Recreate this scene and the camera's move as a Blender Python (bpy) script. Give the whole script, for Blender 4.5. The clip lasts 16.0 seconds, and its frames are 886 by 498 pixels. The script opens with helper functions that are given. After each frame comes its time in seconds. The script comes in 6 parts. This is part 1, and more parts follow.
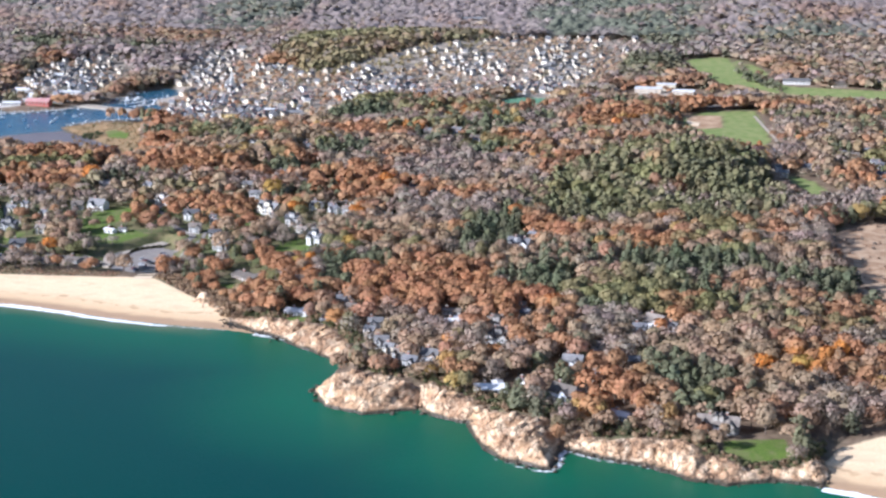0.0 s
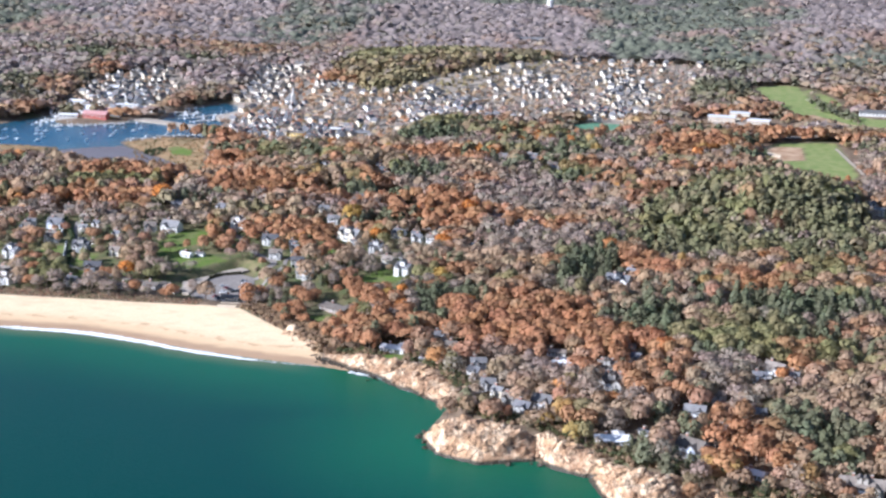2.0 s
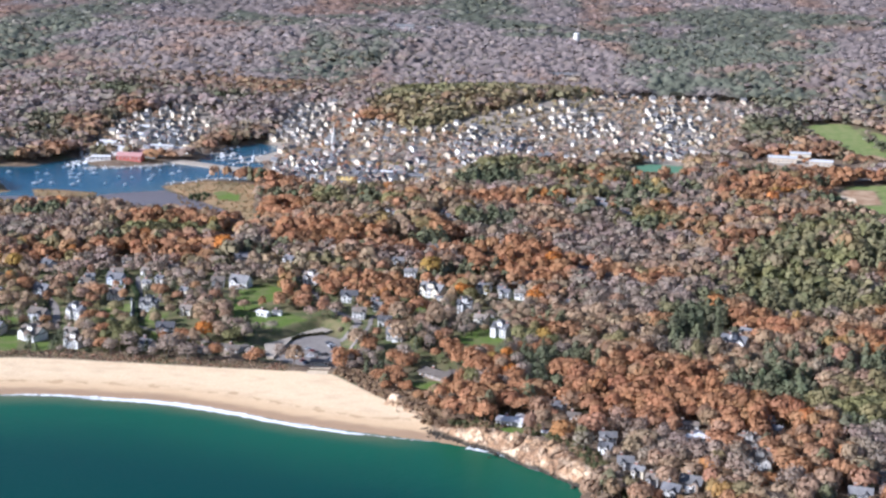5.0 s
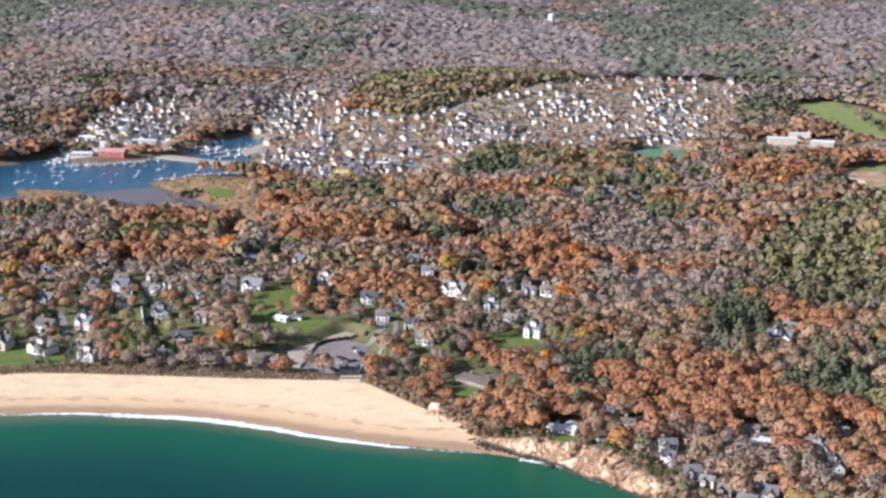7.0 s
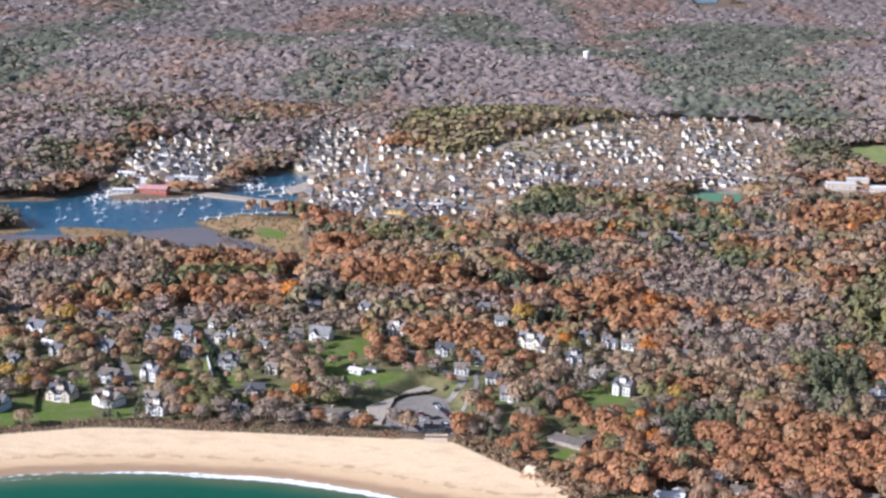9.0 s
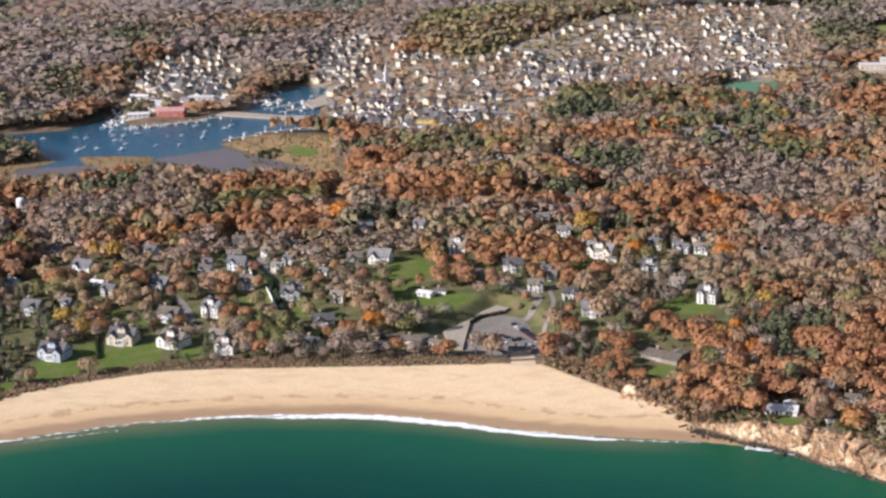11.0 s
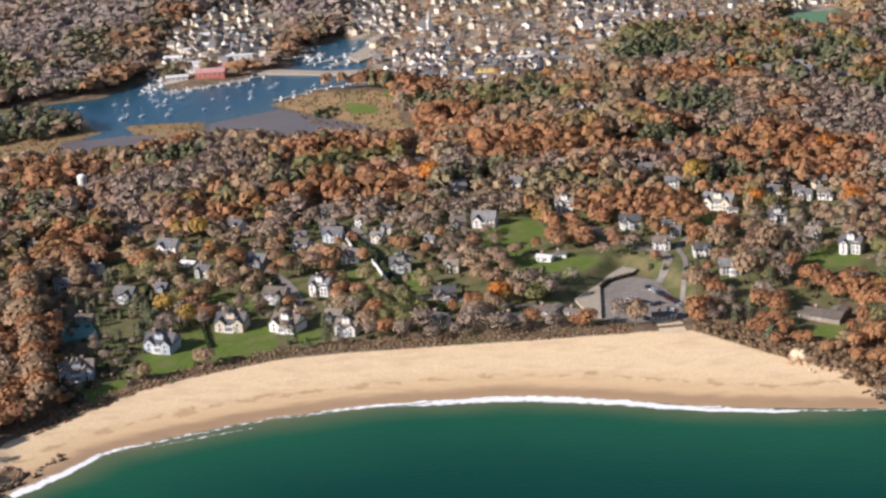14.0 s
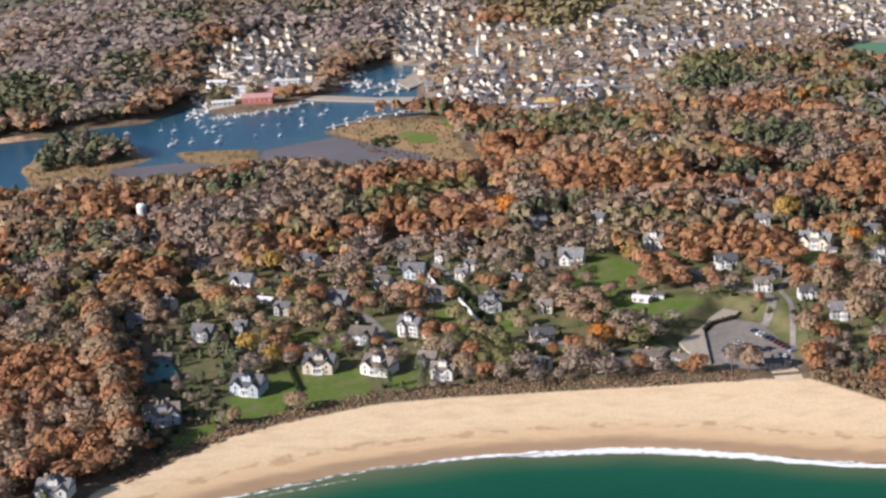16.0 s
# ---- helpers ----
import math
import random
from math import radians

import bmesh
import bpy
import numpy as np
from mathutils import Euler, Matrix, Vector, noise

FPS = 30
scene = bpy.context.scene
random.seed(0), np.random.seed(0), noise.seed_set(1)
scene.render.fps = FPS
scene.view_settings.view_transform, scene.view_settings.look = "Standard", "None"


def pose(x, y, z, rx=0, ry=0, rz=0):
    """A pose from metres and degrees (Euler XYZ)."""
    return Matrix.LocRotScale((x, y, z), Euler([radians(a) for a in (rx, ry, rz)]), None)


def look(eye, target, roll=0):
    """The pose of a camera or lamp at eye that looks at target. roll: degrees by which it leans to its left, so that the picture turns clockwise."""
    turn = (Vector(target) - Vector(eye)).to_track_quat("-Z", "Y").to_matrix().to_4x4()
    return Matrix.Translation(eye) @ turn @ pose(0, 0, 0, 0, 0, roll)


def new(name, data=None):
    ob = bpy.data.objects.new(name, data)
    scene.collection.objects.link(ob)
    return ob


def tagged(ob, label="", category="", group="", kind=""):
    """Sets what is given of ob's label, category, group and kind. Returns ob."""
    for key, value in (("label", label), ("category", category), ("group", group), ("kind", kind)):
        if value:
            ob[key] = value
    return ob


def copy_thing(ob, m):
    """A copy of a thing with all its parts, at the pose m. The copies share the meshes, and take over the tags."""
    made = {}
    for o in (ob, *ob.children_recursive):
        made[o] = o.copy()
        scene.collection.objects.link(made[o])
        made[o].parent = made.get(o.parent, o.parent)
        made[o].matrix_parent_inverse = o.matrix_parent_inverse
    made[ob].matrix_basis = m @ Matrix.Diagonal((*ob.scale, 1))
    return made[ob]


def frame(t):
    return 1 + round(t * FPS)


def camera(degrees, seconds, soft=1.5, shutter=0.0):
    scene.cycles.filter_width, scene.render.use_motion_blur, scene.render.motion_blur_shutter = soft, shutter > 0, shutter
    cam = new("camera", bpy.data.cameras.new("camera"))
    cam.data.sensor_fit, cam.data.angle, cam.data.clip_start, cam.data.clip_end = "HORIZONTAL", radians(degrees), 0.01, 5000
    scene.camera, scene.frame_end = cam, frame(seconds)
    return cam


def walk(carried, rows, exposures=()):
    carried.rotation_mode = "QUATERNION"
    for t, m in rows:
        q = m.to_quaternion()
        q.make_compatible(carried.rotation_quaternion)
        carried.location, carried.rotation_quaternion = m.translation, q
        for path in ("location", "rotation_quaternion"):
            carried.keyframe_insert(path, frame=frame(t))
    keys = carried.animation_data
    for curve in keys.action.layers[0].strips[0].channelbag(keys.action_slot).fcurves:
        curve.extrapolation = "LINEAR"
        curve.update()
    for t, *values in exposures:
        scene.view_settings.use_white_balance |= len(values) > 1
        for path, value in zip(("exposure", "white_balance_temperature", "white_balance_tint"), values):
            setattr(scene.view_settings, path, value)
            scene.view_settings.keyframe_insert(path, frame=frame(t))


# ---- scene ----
cam = camera(28.46, 16.0, soft=2.6)
PATH = [
    (0, pose(262.18, -1083.26, 302.34, 75.677, -0.004, 3.622)),
    (0.5, pose(247.53, -1070.88, 301.98, 76.657, -0.532, 1.262)),
    (1, pose(232.88, -1058.49, 301.63, 75.793, -0.519, 0.658)),
    (1.5, pose(218.21, -1046.07, 301.29, 75.597, -0.490, 2.413)),
    (2, pose(203.52, -1033.64, 300.98, 76.136, -1.393, 4.287)),
    (2.5, pose(188.82, -1021.23, 300.67, 76.896, -2.303, 4.178)),
    (3, pose(174.13, -1008.86, 300.36, 77.952, -3.190, 3.263)),
    (3.5, pose(159.47, -996.51, 300.06, 78.155, -3.325, 2.844)),
    (4, pose(144.86, -984.18, 299.76, 77.368, -2.812, 3.323)),
    (4.5, pose(130.31, -971.91, 299.46, 77.008, -2.258, 3.552)),
    (5, pose(115.83, -959.68, 299.15, 77.058, -1.519, 3.149)),
    (5.2, pose(110.04, -954.80, 299.03, 76.669, -1.118, 2.924)),
    (7.3, pose(53.33, -905.60, 297.61, 76.332, -0.731, 0.638)),
    (7.5, pose(47.94, -900.90, 297.48, 76.016, -0.765, 0.513)),
    (8, pose(34.49, -889.07, 297.15, 75.436, -0.572, 0.920)),
    (8.5, pose(21.09, -877.16, 296.83, 76.453, -1.088, 1.376)),
    (9, pose(7.70, -865.21, 296.52, 77.480, -1.430, 0.800)),
    (9.5, pose(-5.67, -853.20, 296.21, 76.602, -1.213, 0.210)),
    (10, pose(-19.05, -841.18, 295.89, 74.974, 0.122, 0.052)),
    (10.2, pose(-24.40, -836.37, 295.76, 74.611, 0.569, 0.135)),
    (12.3, pose(-79.90, -788.32, 294.44, 73.660, 3.391, -3.077)),
    (12.5, pose(-85.17, -783.77, 294.31, 73.392, 3.582, -3.103)),
    (13, pose(-98.20, -772.57, 293.93, 72.082, 4.299, -2.121)),
    (13.5, pose(-111.10, -761.58, 293.51, 71.483, 4.565, -1.824)),
    (14, pose(-123.88, -750.78, 293.08, 72.075, 4.067, -2.919)),
    (14.5, pose(-136.58, -740.11, 292.66, 72.245, 3.873, -4.145)),
    (15, pose(-149.25, -729.51, 292.26, 71.790, 3.967, -4.118)),
    (15.5, pose(-161.90, -718.95, 291.86, 72.399, 3.740, -3.522)),
    (16, pose(-174.56, -708.39, 291.47, 72.824, 3.317, -3.178)),
]
walk(cam, PATH, [(0, 0.85, 5240, 15), (0.5, 0.93, 5190, 15), (1, 0.89, 5280, 15), (2, 0.89, 5240, 15), (3, 0.90, 5040, 16), (4, 0.74, 5180, 16), (5, 0.70, 5260, 16), (7.5, 0.58, 5740, 17), (8, 0.52, 5890, 17), (8.5, 0.54, 5710, 17), (9, 0.62, 5420, 18), (9.5, 0.58, 5540, 17), (10, 0.50, 5830, 17), (12.3, 0.38, 6110, 17), (14, 0.35, 6200, 17), (16, 0.36, 5990, 17)])

# ---- daylight: a clear autumn afternoon, the sun low in the south-west ----
SUN_FROM = Vector((-0.92, -0.39, 0.0)).normalized() * math.cos(radians(27)) + Vector((0, 0, math.sin(radians(27))))
world = bpy.data.worlds.new("sky")
scene.world = world
world.use_nodes = True
sky = world.node_tree.nodes.new("ShaderNodeTexSky")
sky.sky_type, sky.sun_disc = "NISHITA", False
sky.sun_elevation, sky.sun_rotation = radians(27), math.atan2(SUN_FROM.x, SUN_FROM.y)
sky.air_density, sky.dust_density, sky.ozone_density = 1.0, 1.2, 1.0
world.node_tree.links.new(sky.outputs[0], world.node_tree.nodes["Background"].inputs["Color"])
world.node_tree.nodes["Background"].inputs["Strength"].default_value = 0.074
sun = new("sun", bpy.data.lights.new("sun", "SUN"))
sun.data.energy, sun.data.angle, sun.data.color = 5.5, radians(0.5), (1.0, 0.93, 0.83)
sun.matrix_world = look(SUN_FROM * 100, (0, 0, 0))

# ---- materials ----
class Nodes:
    """A node material under construction."""

    def __init__(self, name):
        self.mat = bpy.data.materials.new(name)
        self.mat.use_nodes = True
        self.tree = self.mat.node_tree
        self.bsdf = self.tree.nodes["Principled BSDF"]

    def put(self, socket, value):
        if isinstance(value, bpy.types.NodeSocket):
            self.tree.links.new(value, socket)
        else:
            socket.default_value = value

    def node(self, kind, **inputs):
        n = self.tree.nodes.new(kind)
        for key, value in inputs.items():
            self.put(n.inputs[key], value)
        return n

    def noise(self, scale, detail=4.0, rough=0.55, coords=None, stretch=None):
        n = self.node("ShaderNodeTexNoise", Scale=scale, Detail=detail, Roughness=rough)
        v = coords or self.geo()
        if stretch:
            m = self.node("ShaderNodeMapping", Vector=v, Scale=stretch)
            v = m.outputs[0]
        self.put(n.inputs["Vector"], v)
        return n.outputs["Fac"]

    def geo(self):
        return self.node("ShaderNodeNewGeometry").outputs["Position"]

    def local(self):
        return self.node("ShaderNodeTexCoord").outputs["Object"]

    def attr(self, name, out="Fac"):
        n = self.tree.nodes.new("ShaderNodeAttribute")
        n.attribute_name = name
        return n.outputs[out]

    def island(self):
        return self.node("ShaderNodeNewGeometry").outputs["Random Per Island"]

    def random(self):
        return self.node("ShaderNodeObjectInfo").outputs["Random"]

    def math(self, op, a, b=0.0):
        n = self.tree.nodes.new("ShaderNodeMath")
        n.operation = op
        self.put(n.inputs[0], a)
        self.put(n.inputs[1], b)
        return n.outputs[0]

    def step(self, value, lo, hi, a=0.0, b=1.0):
        n = self.tree.nodes.new("ShaderNodeMapRange")
        n.interpolation_type = "SMOOTHSTEP"
        for key, v in (("Value", value), ("From Min", lo), ("From Max", hi), ("To Min", a), ("To Max", b)):
            self.put(n.inputs[key], v)
        return n.outputs[0]

    def mix(self, fac, a, b, blend="MIX"):
        n = self.tree.nodes.new("ShaderNodeMix")
        n.data_type, n.blend_type = "RGBA", blend
        self.put(n.inputs[0], fac)
        for slot, v in ((6, a), (7, b)):
            self.put(n.inputs[slot], v if isinstance(v, bpy.types.NodeSocket) else (*v, 1.0))
        return n.outputs[2]

    def bump(self, value, strength, distance):
        n = self.node("ShaderNodeBump", Strength=strength, Distance=distance, Height=value)
        self.put(self.bsdf.inputs["Normal"], n.outputs[0])

    def done(self, color, rough=0.8, metal=0.0, spec=0.3):
        self.put(self.bsdf.inputs["Base Color"], color if isinstance(color, bpy.types.NodeSocket) else (*color, 1.0))
        self.put(self.bsdf.inputs["Roughness"], rough)
        self.put(self.bsdf.inputs["Metallic"], metal)
        self.put(self.bsdf.inputs["Specular IOR Level"], spec)
        return self.mat


def ground_material():
    m = Nodes("ground")
    fine, mid, broad = m.noise(0.8, 5), m.noise(0.13, 4), m.noise(0.026, 3)
    litter = m.mix(m.step(mid, 0.35, 0.65), (0.115, 0.078, 0.05), (0.2, 0.145, 0.095))
    litter = m.mix(m.step(broad, 0.5, 0.7), litter, (0.1, 0.1, 0.045))
    grass = m.mix(m.step(mid, 0.3, 0.7), (0.075, 0.095, 0.03), (0.16, 0.135, 0.065))
    wobble = m.math("MULTIPLY", m.math("SUBTRACT", mid, 0.5), 10.0)
    small = m.math("MULTIPLY", m.math("SUBTRACT", fine, 0.5), 3.0)

    def within(name, swing, soft=1.2):
        return m.step(m.math("ADD", m.attr(name), swing), -soft, soft)

    col = m.mix(within("yard", m.math("MULTIPLY", m.math("SUBTRACT", mid, 0.62), 60.0), 4.0), litter, grass)
    street = m.mix(m.step(mid, 0.42, 0.62), (0.24, 0.2, 0.165), (0.36, 0.3, 0.235))
    col = m.mix(within("town", wobble, 4.0), col, m.mix(m.step(fine, 0.5, 0.7), street, (0.17, 0.17, 0.09)))
    dry = m.mix(m.step(mid, 0.35, 0.65), (0.3, 0.18, 0.1), (0.46, 0.32, 0.2))
    col = m.mix(within("dry", wobble, 3.0), col, dry)
    green = m.mix(m.step(fine, 0.3, 0.7), (0.075, 0.125, 0.016), (0.12, 0.165, 0.027))
    col = m.mix(within("lawn", small), col, m.mix(m.step(mid, 0.42, 0.68), green, (0.14, 0.15, 0.05)))
    fair = m.mix(m.step(mid, 0.3, 0.7), (0.15, 0.2, 0.05), (0.24, 0.25, 0.09))
    col = m.mix(within("golf", wobble, 3.0), col, fair)
    col = m.mix(within("pitch", small), col, m.mix(fine, (0.09, 0.2, 0.11), (0.12, 0.23, 0.14)))
    reeds = m.mix(m.step(m.noise(0.05, 4), 0.35, 0.65), (0.31, 0.2, 0.1), (0.22, 0.16, 0.08))
    col = m.mix(within("marsh", m.math("MULTIPLY", wobble, 0.5), 2.0), col, reeds)
    silt = m.mix(m.noise(0.03, 4), (0.12, 0.104, 0.108), (0.18, 0.156, 0.158))
    mud = within("mud", m.math("MULTIPLY", wobble, 0.6), 2.0)
    col = m.mix(mud, col, silt)
    sand = m.mix(m.step(fine, 0.3, 0.7), (0.67, 0.495, 0.30), (0.75, 0.58, 0.375))
    ripple = m.noise(0.11, 4, 0.55, None, (0.7, 1.5, 1.0))
    sand = m.mix(m.step(ripple, 0.45, 0.75, 0.0, 0.55), sand, (0.53, 0.37, 0.23))
    # scalloped berm along the middle of the beach
    berm = m.math("ABSOLUTE", m.math("ADD", m.math("SUBTRACT", m.attr("shore"), 21.0), m.math("MULTIPLY", m.math("SUBTRACT", m.noise(0.09, 2), 0.5), 16.0)))
    sand = m.mix(m.math("MULTIPLY", m.step(berm, 0.6, 3.6, 0.85, 0.0), m.step(m.noise(0.12, 2), 0.42, 0.58)), sand, (0.4, 0.27, 0.155))
    # the strip that the last tide left damp
    damp = m.step(m.math("ADD", m.attr("shore"), m.math("MULTIPLY", m.math("SUBTRACT", ripple, 0.5), 12.0)), 5.0, 14.0, 1.0, 0.0)
    sand = m.mix(m.step(m.attr("shore"), 12.0, 34.0, 0.55, 0.0), sand, (0.55, 0.36, 0.19))
    sand = m.mix(damp, sand, (0.38, 0.25, 0.145))
    beach = within("sand", small)
    col = m.mix(beach, col, sand)
    rough = m.mix(m.math("MAXIMUM", m.math("MULTIPLY", damp, beach), mud), (0.95,) * 3, (0.45,) * 3)
    m.bump(m.math("ADD", m.math("MULTIPLY", ripple, 2.0), m.math("MULTIPLY", fine, 0.5)), 0.5, 0.5)
    return m.done(col, rough, 0.0, 0.25)


def leaf_material(name, light=0.25):
    m = Nodes(name)
    shade = m.step(m.island(), 0.0, 1.0, 0.91, 1.09)
    speck = m.step(m.noise(0.9, 3), 0.3, 0.7, 0.88, 1.12)
    n = m.tree.nodes.new("ShaderNodeVectorMath")
    n.operation = "SCALE"
    m.put(n.inputs[0], m.attr("tint", "Color"))
    m.put(n.inputs["Scale"], m.math("MULTIPLY", shade, speck))
    m.done(n.outputs[0], 0.75, 0.0, 0.2)
    thin = m.node("ShaderNodeBsdfTranslucent", Color=n.outputs[0])
    both = m.node("ShaderNodeMixShader", Fac=light)
    m.tree.links.new(m.bsdf.outputs[0], both.inputs[1])
    m.tree.links.new(thin.outputs[0], both.inputs[2])
    m.tree.links.new(both.outputs[0], m.tree.nodes["Material Output"].inputs["Surface"])
    return m.mat


def plain_material(name, a, b, scale=2.0, rough=0.8, metal=0.0, spec=0.3, relief=0.0, vary=0.0):
    """Two tones over fine grain and broad stains; vary: how far one thing differs from the next."""
    m = Nodes(name)
    where = m.local()
    col = m.mix(m.step(m.noise(scale, 4, 0.6, where), 0.3, 0.7), a, b)
    col = m.mix(m.step(m.noise(scale * 0.12, 3, 0.5, where), 0.45, 0.75, 0.0, 0.35), col, tuple(0.7 * v for v in a))
    if vary:
        n = m.tree.nodes.new("ShaderNodeVectorMath")
        n.operation = "SCALE"
        m.put(n.inputs[0], col)
        m.put(n.inputs["Scale"], m.step(m.random(), 0.0, 1.0, 1 - vary, 1 + vary))
        col = n.outputs[0]
    if relief:
        m.bump(m.noise(scale * 2, 4, 0.6, where), 0.5, relief)
    return m.done(col, rough, metal, spec)


def shingle_material(name, a, b):
    """Roof courses: fine lines across the slope with weathered patches."""
    m = Nodes(name)
    where = m.local()
    course = m.node("ShaderNodeTexWave", Vector=where, Scale=2.2, Distortion=0.6)
    course.bands_direction = "Z"
    col = m.mix(m.step(m.noise(0.5, 5, 0.6, where), 0.3, 0.7), a, b)
    col = m.mix(m.math("MULTIPLY", course.outputs["Fac"], 0.25), col, tuple(0.5 * v for v in a))
    n = m.tree.nodes.new("ShaderNodeVectorMath")
    n.operation = "SCALE"
    m.put(n.inputs[0], col)
    m.put(n.inputs["Scale"], m.step(m.random(), 0.0, 1.0, 0.75, 1.3))
    return m.done(n.outputs[0], 0.75, 0.0, 0.3)


def granite_material():
    m = Nodes("granite")
    broad, fine = m.noise(0.07, 4), m.noise(0.6, 6, 0.65)
    col = m.mix(m.step(broad, 0.35, 0.65), (0.5, 0.315, 0.17), (0.36, 0.215, 0.12))
    where = m.node("ShaderNodeMapping", Vector=m.geo(), Scale=(1.0, 0.35, 1.3), Rotation=(0.3, 0.2, 0.75)).outputs[0]
    slabs = m.noise(0.22, 5, 0.6, where)
    col = m.mix(m.step(slabs, 0.42, 0.66), col, (0.74, 0.56, 0.37))
    col = m.mix(m.step(fine, 0.56, 0.7, 0.0, 0.75), col, (0.27, 0.15, 0.08))
    # joints, broken and uneven, in two directions
    split = None
    for size, turn, width in ((0.13, 0.75, 0.028), (0.26, -0.5, 0.026)):
        lean = m.node("ShaderNodeMapping", Vector=m.geo(), Scale=(1.0, 0.3, 1.2), Rotation=(0.2, 0.3, turn)).outputs[0]
        edge = m.math("ABSOLUTE", m.math("SUBTRACT", m.noise(size, 3, 0.5, lean), 0.5))
        line = m.step(m.math("SUBTRACT", edge, m.math("MULTIPLY", m.math("SUBTRACT", fine, 0.5), 0.05)), 0.0, width, 0.85, 0.0)
        split = line if split is None else m.math("MAXIMUM", split, line)
    col = m.mix(split, col, (0.14, 0.085, 0.052))
    # weed and wet rock up to the tide mark
    up = m.node("ShaderNodeSeparateXYZ", Vector=m.geo()).outputs["Z"]
    tide = m.step(m.math("ADD", up, m.math("MULTIPLY", m.math("SUBTRACT", broad, 0.5), 3.0)), 0.9, 2.3, 1.0, 0.0)
    col = m.mix(tide, col, (0.05, 0.04, 0.027))
    m.bump(m.math("SUBTRACT", fine, split), 0.8, 0.8)
    return m.done(col, m.mix(tide, (0.85,) * 3, (0.4,) * 3), 0.0, 0.3)


def water_material(name, deep, shallow, reach, rough, edge=None):
    m = Nodes(name)
    swell = m.noise(0.02, 3, 0.5, None, (1.0, 2.0, 1.0))
    col = m.mix(m.step(m.math("ADD", m.attr("depth"), m.math("MULTIPLY", m.math("SUBTRACT", swell, 0.5), 26.0)), 0.0, reach), shallow, deep)
    if edge:
        col = m.mix(m.step(m.math("ADD", m.attr("depth"), m.math("MULTIPLY", m.math("SUBTRACT", swell, 0.5), 10.0)), -2.0, 24.0, 1.0, 0.0), col, m.mix(m.attr("sandy"), shallow, edge))
    waves = m.noise(0.35, 4, 0.6, None, (1.0, 1.7, 1.0))
    m.bump(waves, 0.35, 0.6)
    m.put(m.bsdf.inputs["IOR"], 1.33)
    return m.done(col, rough, 0.0, 0.5 if not edge else 0.2)


def foam_material():
    m = Nodes("foam")
    lace = m.noise(0.3, 5, 0.65, None, (1.0, 1.6, 1.0))
    m.put(m.bsdf.inputs["Alpha"], m.step(m.math("ADD", lace, m.attr("thick")), 0.55, 0.85))
    return m.done((0.85, 0.86, 0.85), 0.7, 0.0, 0.3)


GROUND = ground_material()
LEAF, NEEDLE, TWIG = leaf_material("autumn_leaves", 0.38), leaf_material("pine_needles", 0.22), leaf_material("bare_twigs", 0.32)
BARK = plain_material("bark", (0.1, 0.075, 0.06), (0.17, 0.135, 0.11), 3.0, 0.9, relief=0.05)
GRANITE = granite_material()
SEA = water_material("sea_water", (0.0003, 0.039, 0.0305), (0.008, 0.09, 0.044), 105.0, 0.28, (0.13, 0.14, 0.07))
HARBOUR_WATER = water_material("harbour_water", (0.012, 0.07, 0.125), (0.03, 0.085, 0.12), 40.0, 0.2)
# pond paler than the harbour: reflected sky is put into its base colour
POND_WATER = water_material("pond_water", (0.09, 0.2, 0.28), (0.11, 0.22, 0.28), 40.0, 0.12)
FOAM = foam_material()
ASPHALT = plain_material("asphalt", (0.2, 0.175, 0.155), (0.27, 0.24, 0.21), 0.4, 0.9)
BUNKER_SAND = plain_material("bunker_sand", (0.58, 0.46, 0.31), (0.66, 0.53, 0.37), 0.6, 0.95)
GRAVEL = plain_material("gravel", (0.33, 0.28, 0.22), (0.42, 0.36, 0.29), 0.6, 0.95)
WALLS = {
    "white": plain_material("white_clapboard", (0.64, 0.62, 0.58), (0.72, 0.7, 0.66), 1.5, 0.6, vary=0.06),
    "cream": plain_material("cream_clapboard", (0.63, 0.55, 0.41), (0.7, 0.63, 0.49), 1.5, 0.65, vary=0.06),
    "ivory": plain_material("ivory_clapboard", (0.57, 0.52, 0.445), (0.66, 0.61, 0.53), 1.5, 0.65, vary=0.1),
    "grey": plain_material("grey_shingle", (0.36, 0.34, 0.31), (0.46, 0.44, 0.41), 1.5, 0.8, vary=0.12),
    "bluegrey": plain_material("blue_grey_clapboard", (0.4, 0.44, 0.5), (0.5, 0.54, 0.6), 1.5, 0.7, vary=0.08),
    "tan": plain_material("tan_stucco", (0.5, 0.42, 0.32), (0.6, 0.51, 0.4), 1.2, 0.85, vary=0.08),
    "brown": plain_material("brown_shingle", (0.24, 0.17, 0.12), (0.33, 0.25, 0.18), 1.5, 0.85, vary=0.1),
    "slate": plain_material("dark_shingle", (0.14, 0.14, 0.15), (0.22, 0.22, 0.23), 1.5, 0.8, vary=0.1),
    "stone": plain_material("fieldstone", (0.33, 0.3, 0.26), (0.48, 0.44, 0.38), 1.0, 0.9, relief=0.1),
    "yellow": plain_material("yellow_clapboard", (0.7, 0.5, 0.16), (0.76, 0.57, 0.22), 1.5, 0.65),
    "red": plain_material("red_boards", (0.4, 0.1, 0.08), (0.5, 0.16, 0.12), 1.5, 0.7),
}
ROOFS = [shingle_material("grey_roof", (0.13, 0.125, 0.125), (0.2, 0.195, 0.19)), shingle_material("dark_roof", (0.09, 0.09, 0.1), (0.16, 0.155, 0.155)), shingle_material("cedar_roof", (0.14, 0.115, 0.095), (0.21, 0.18, 0.15))]
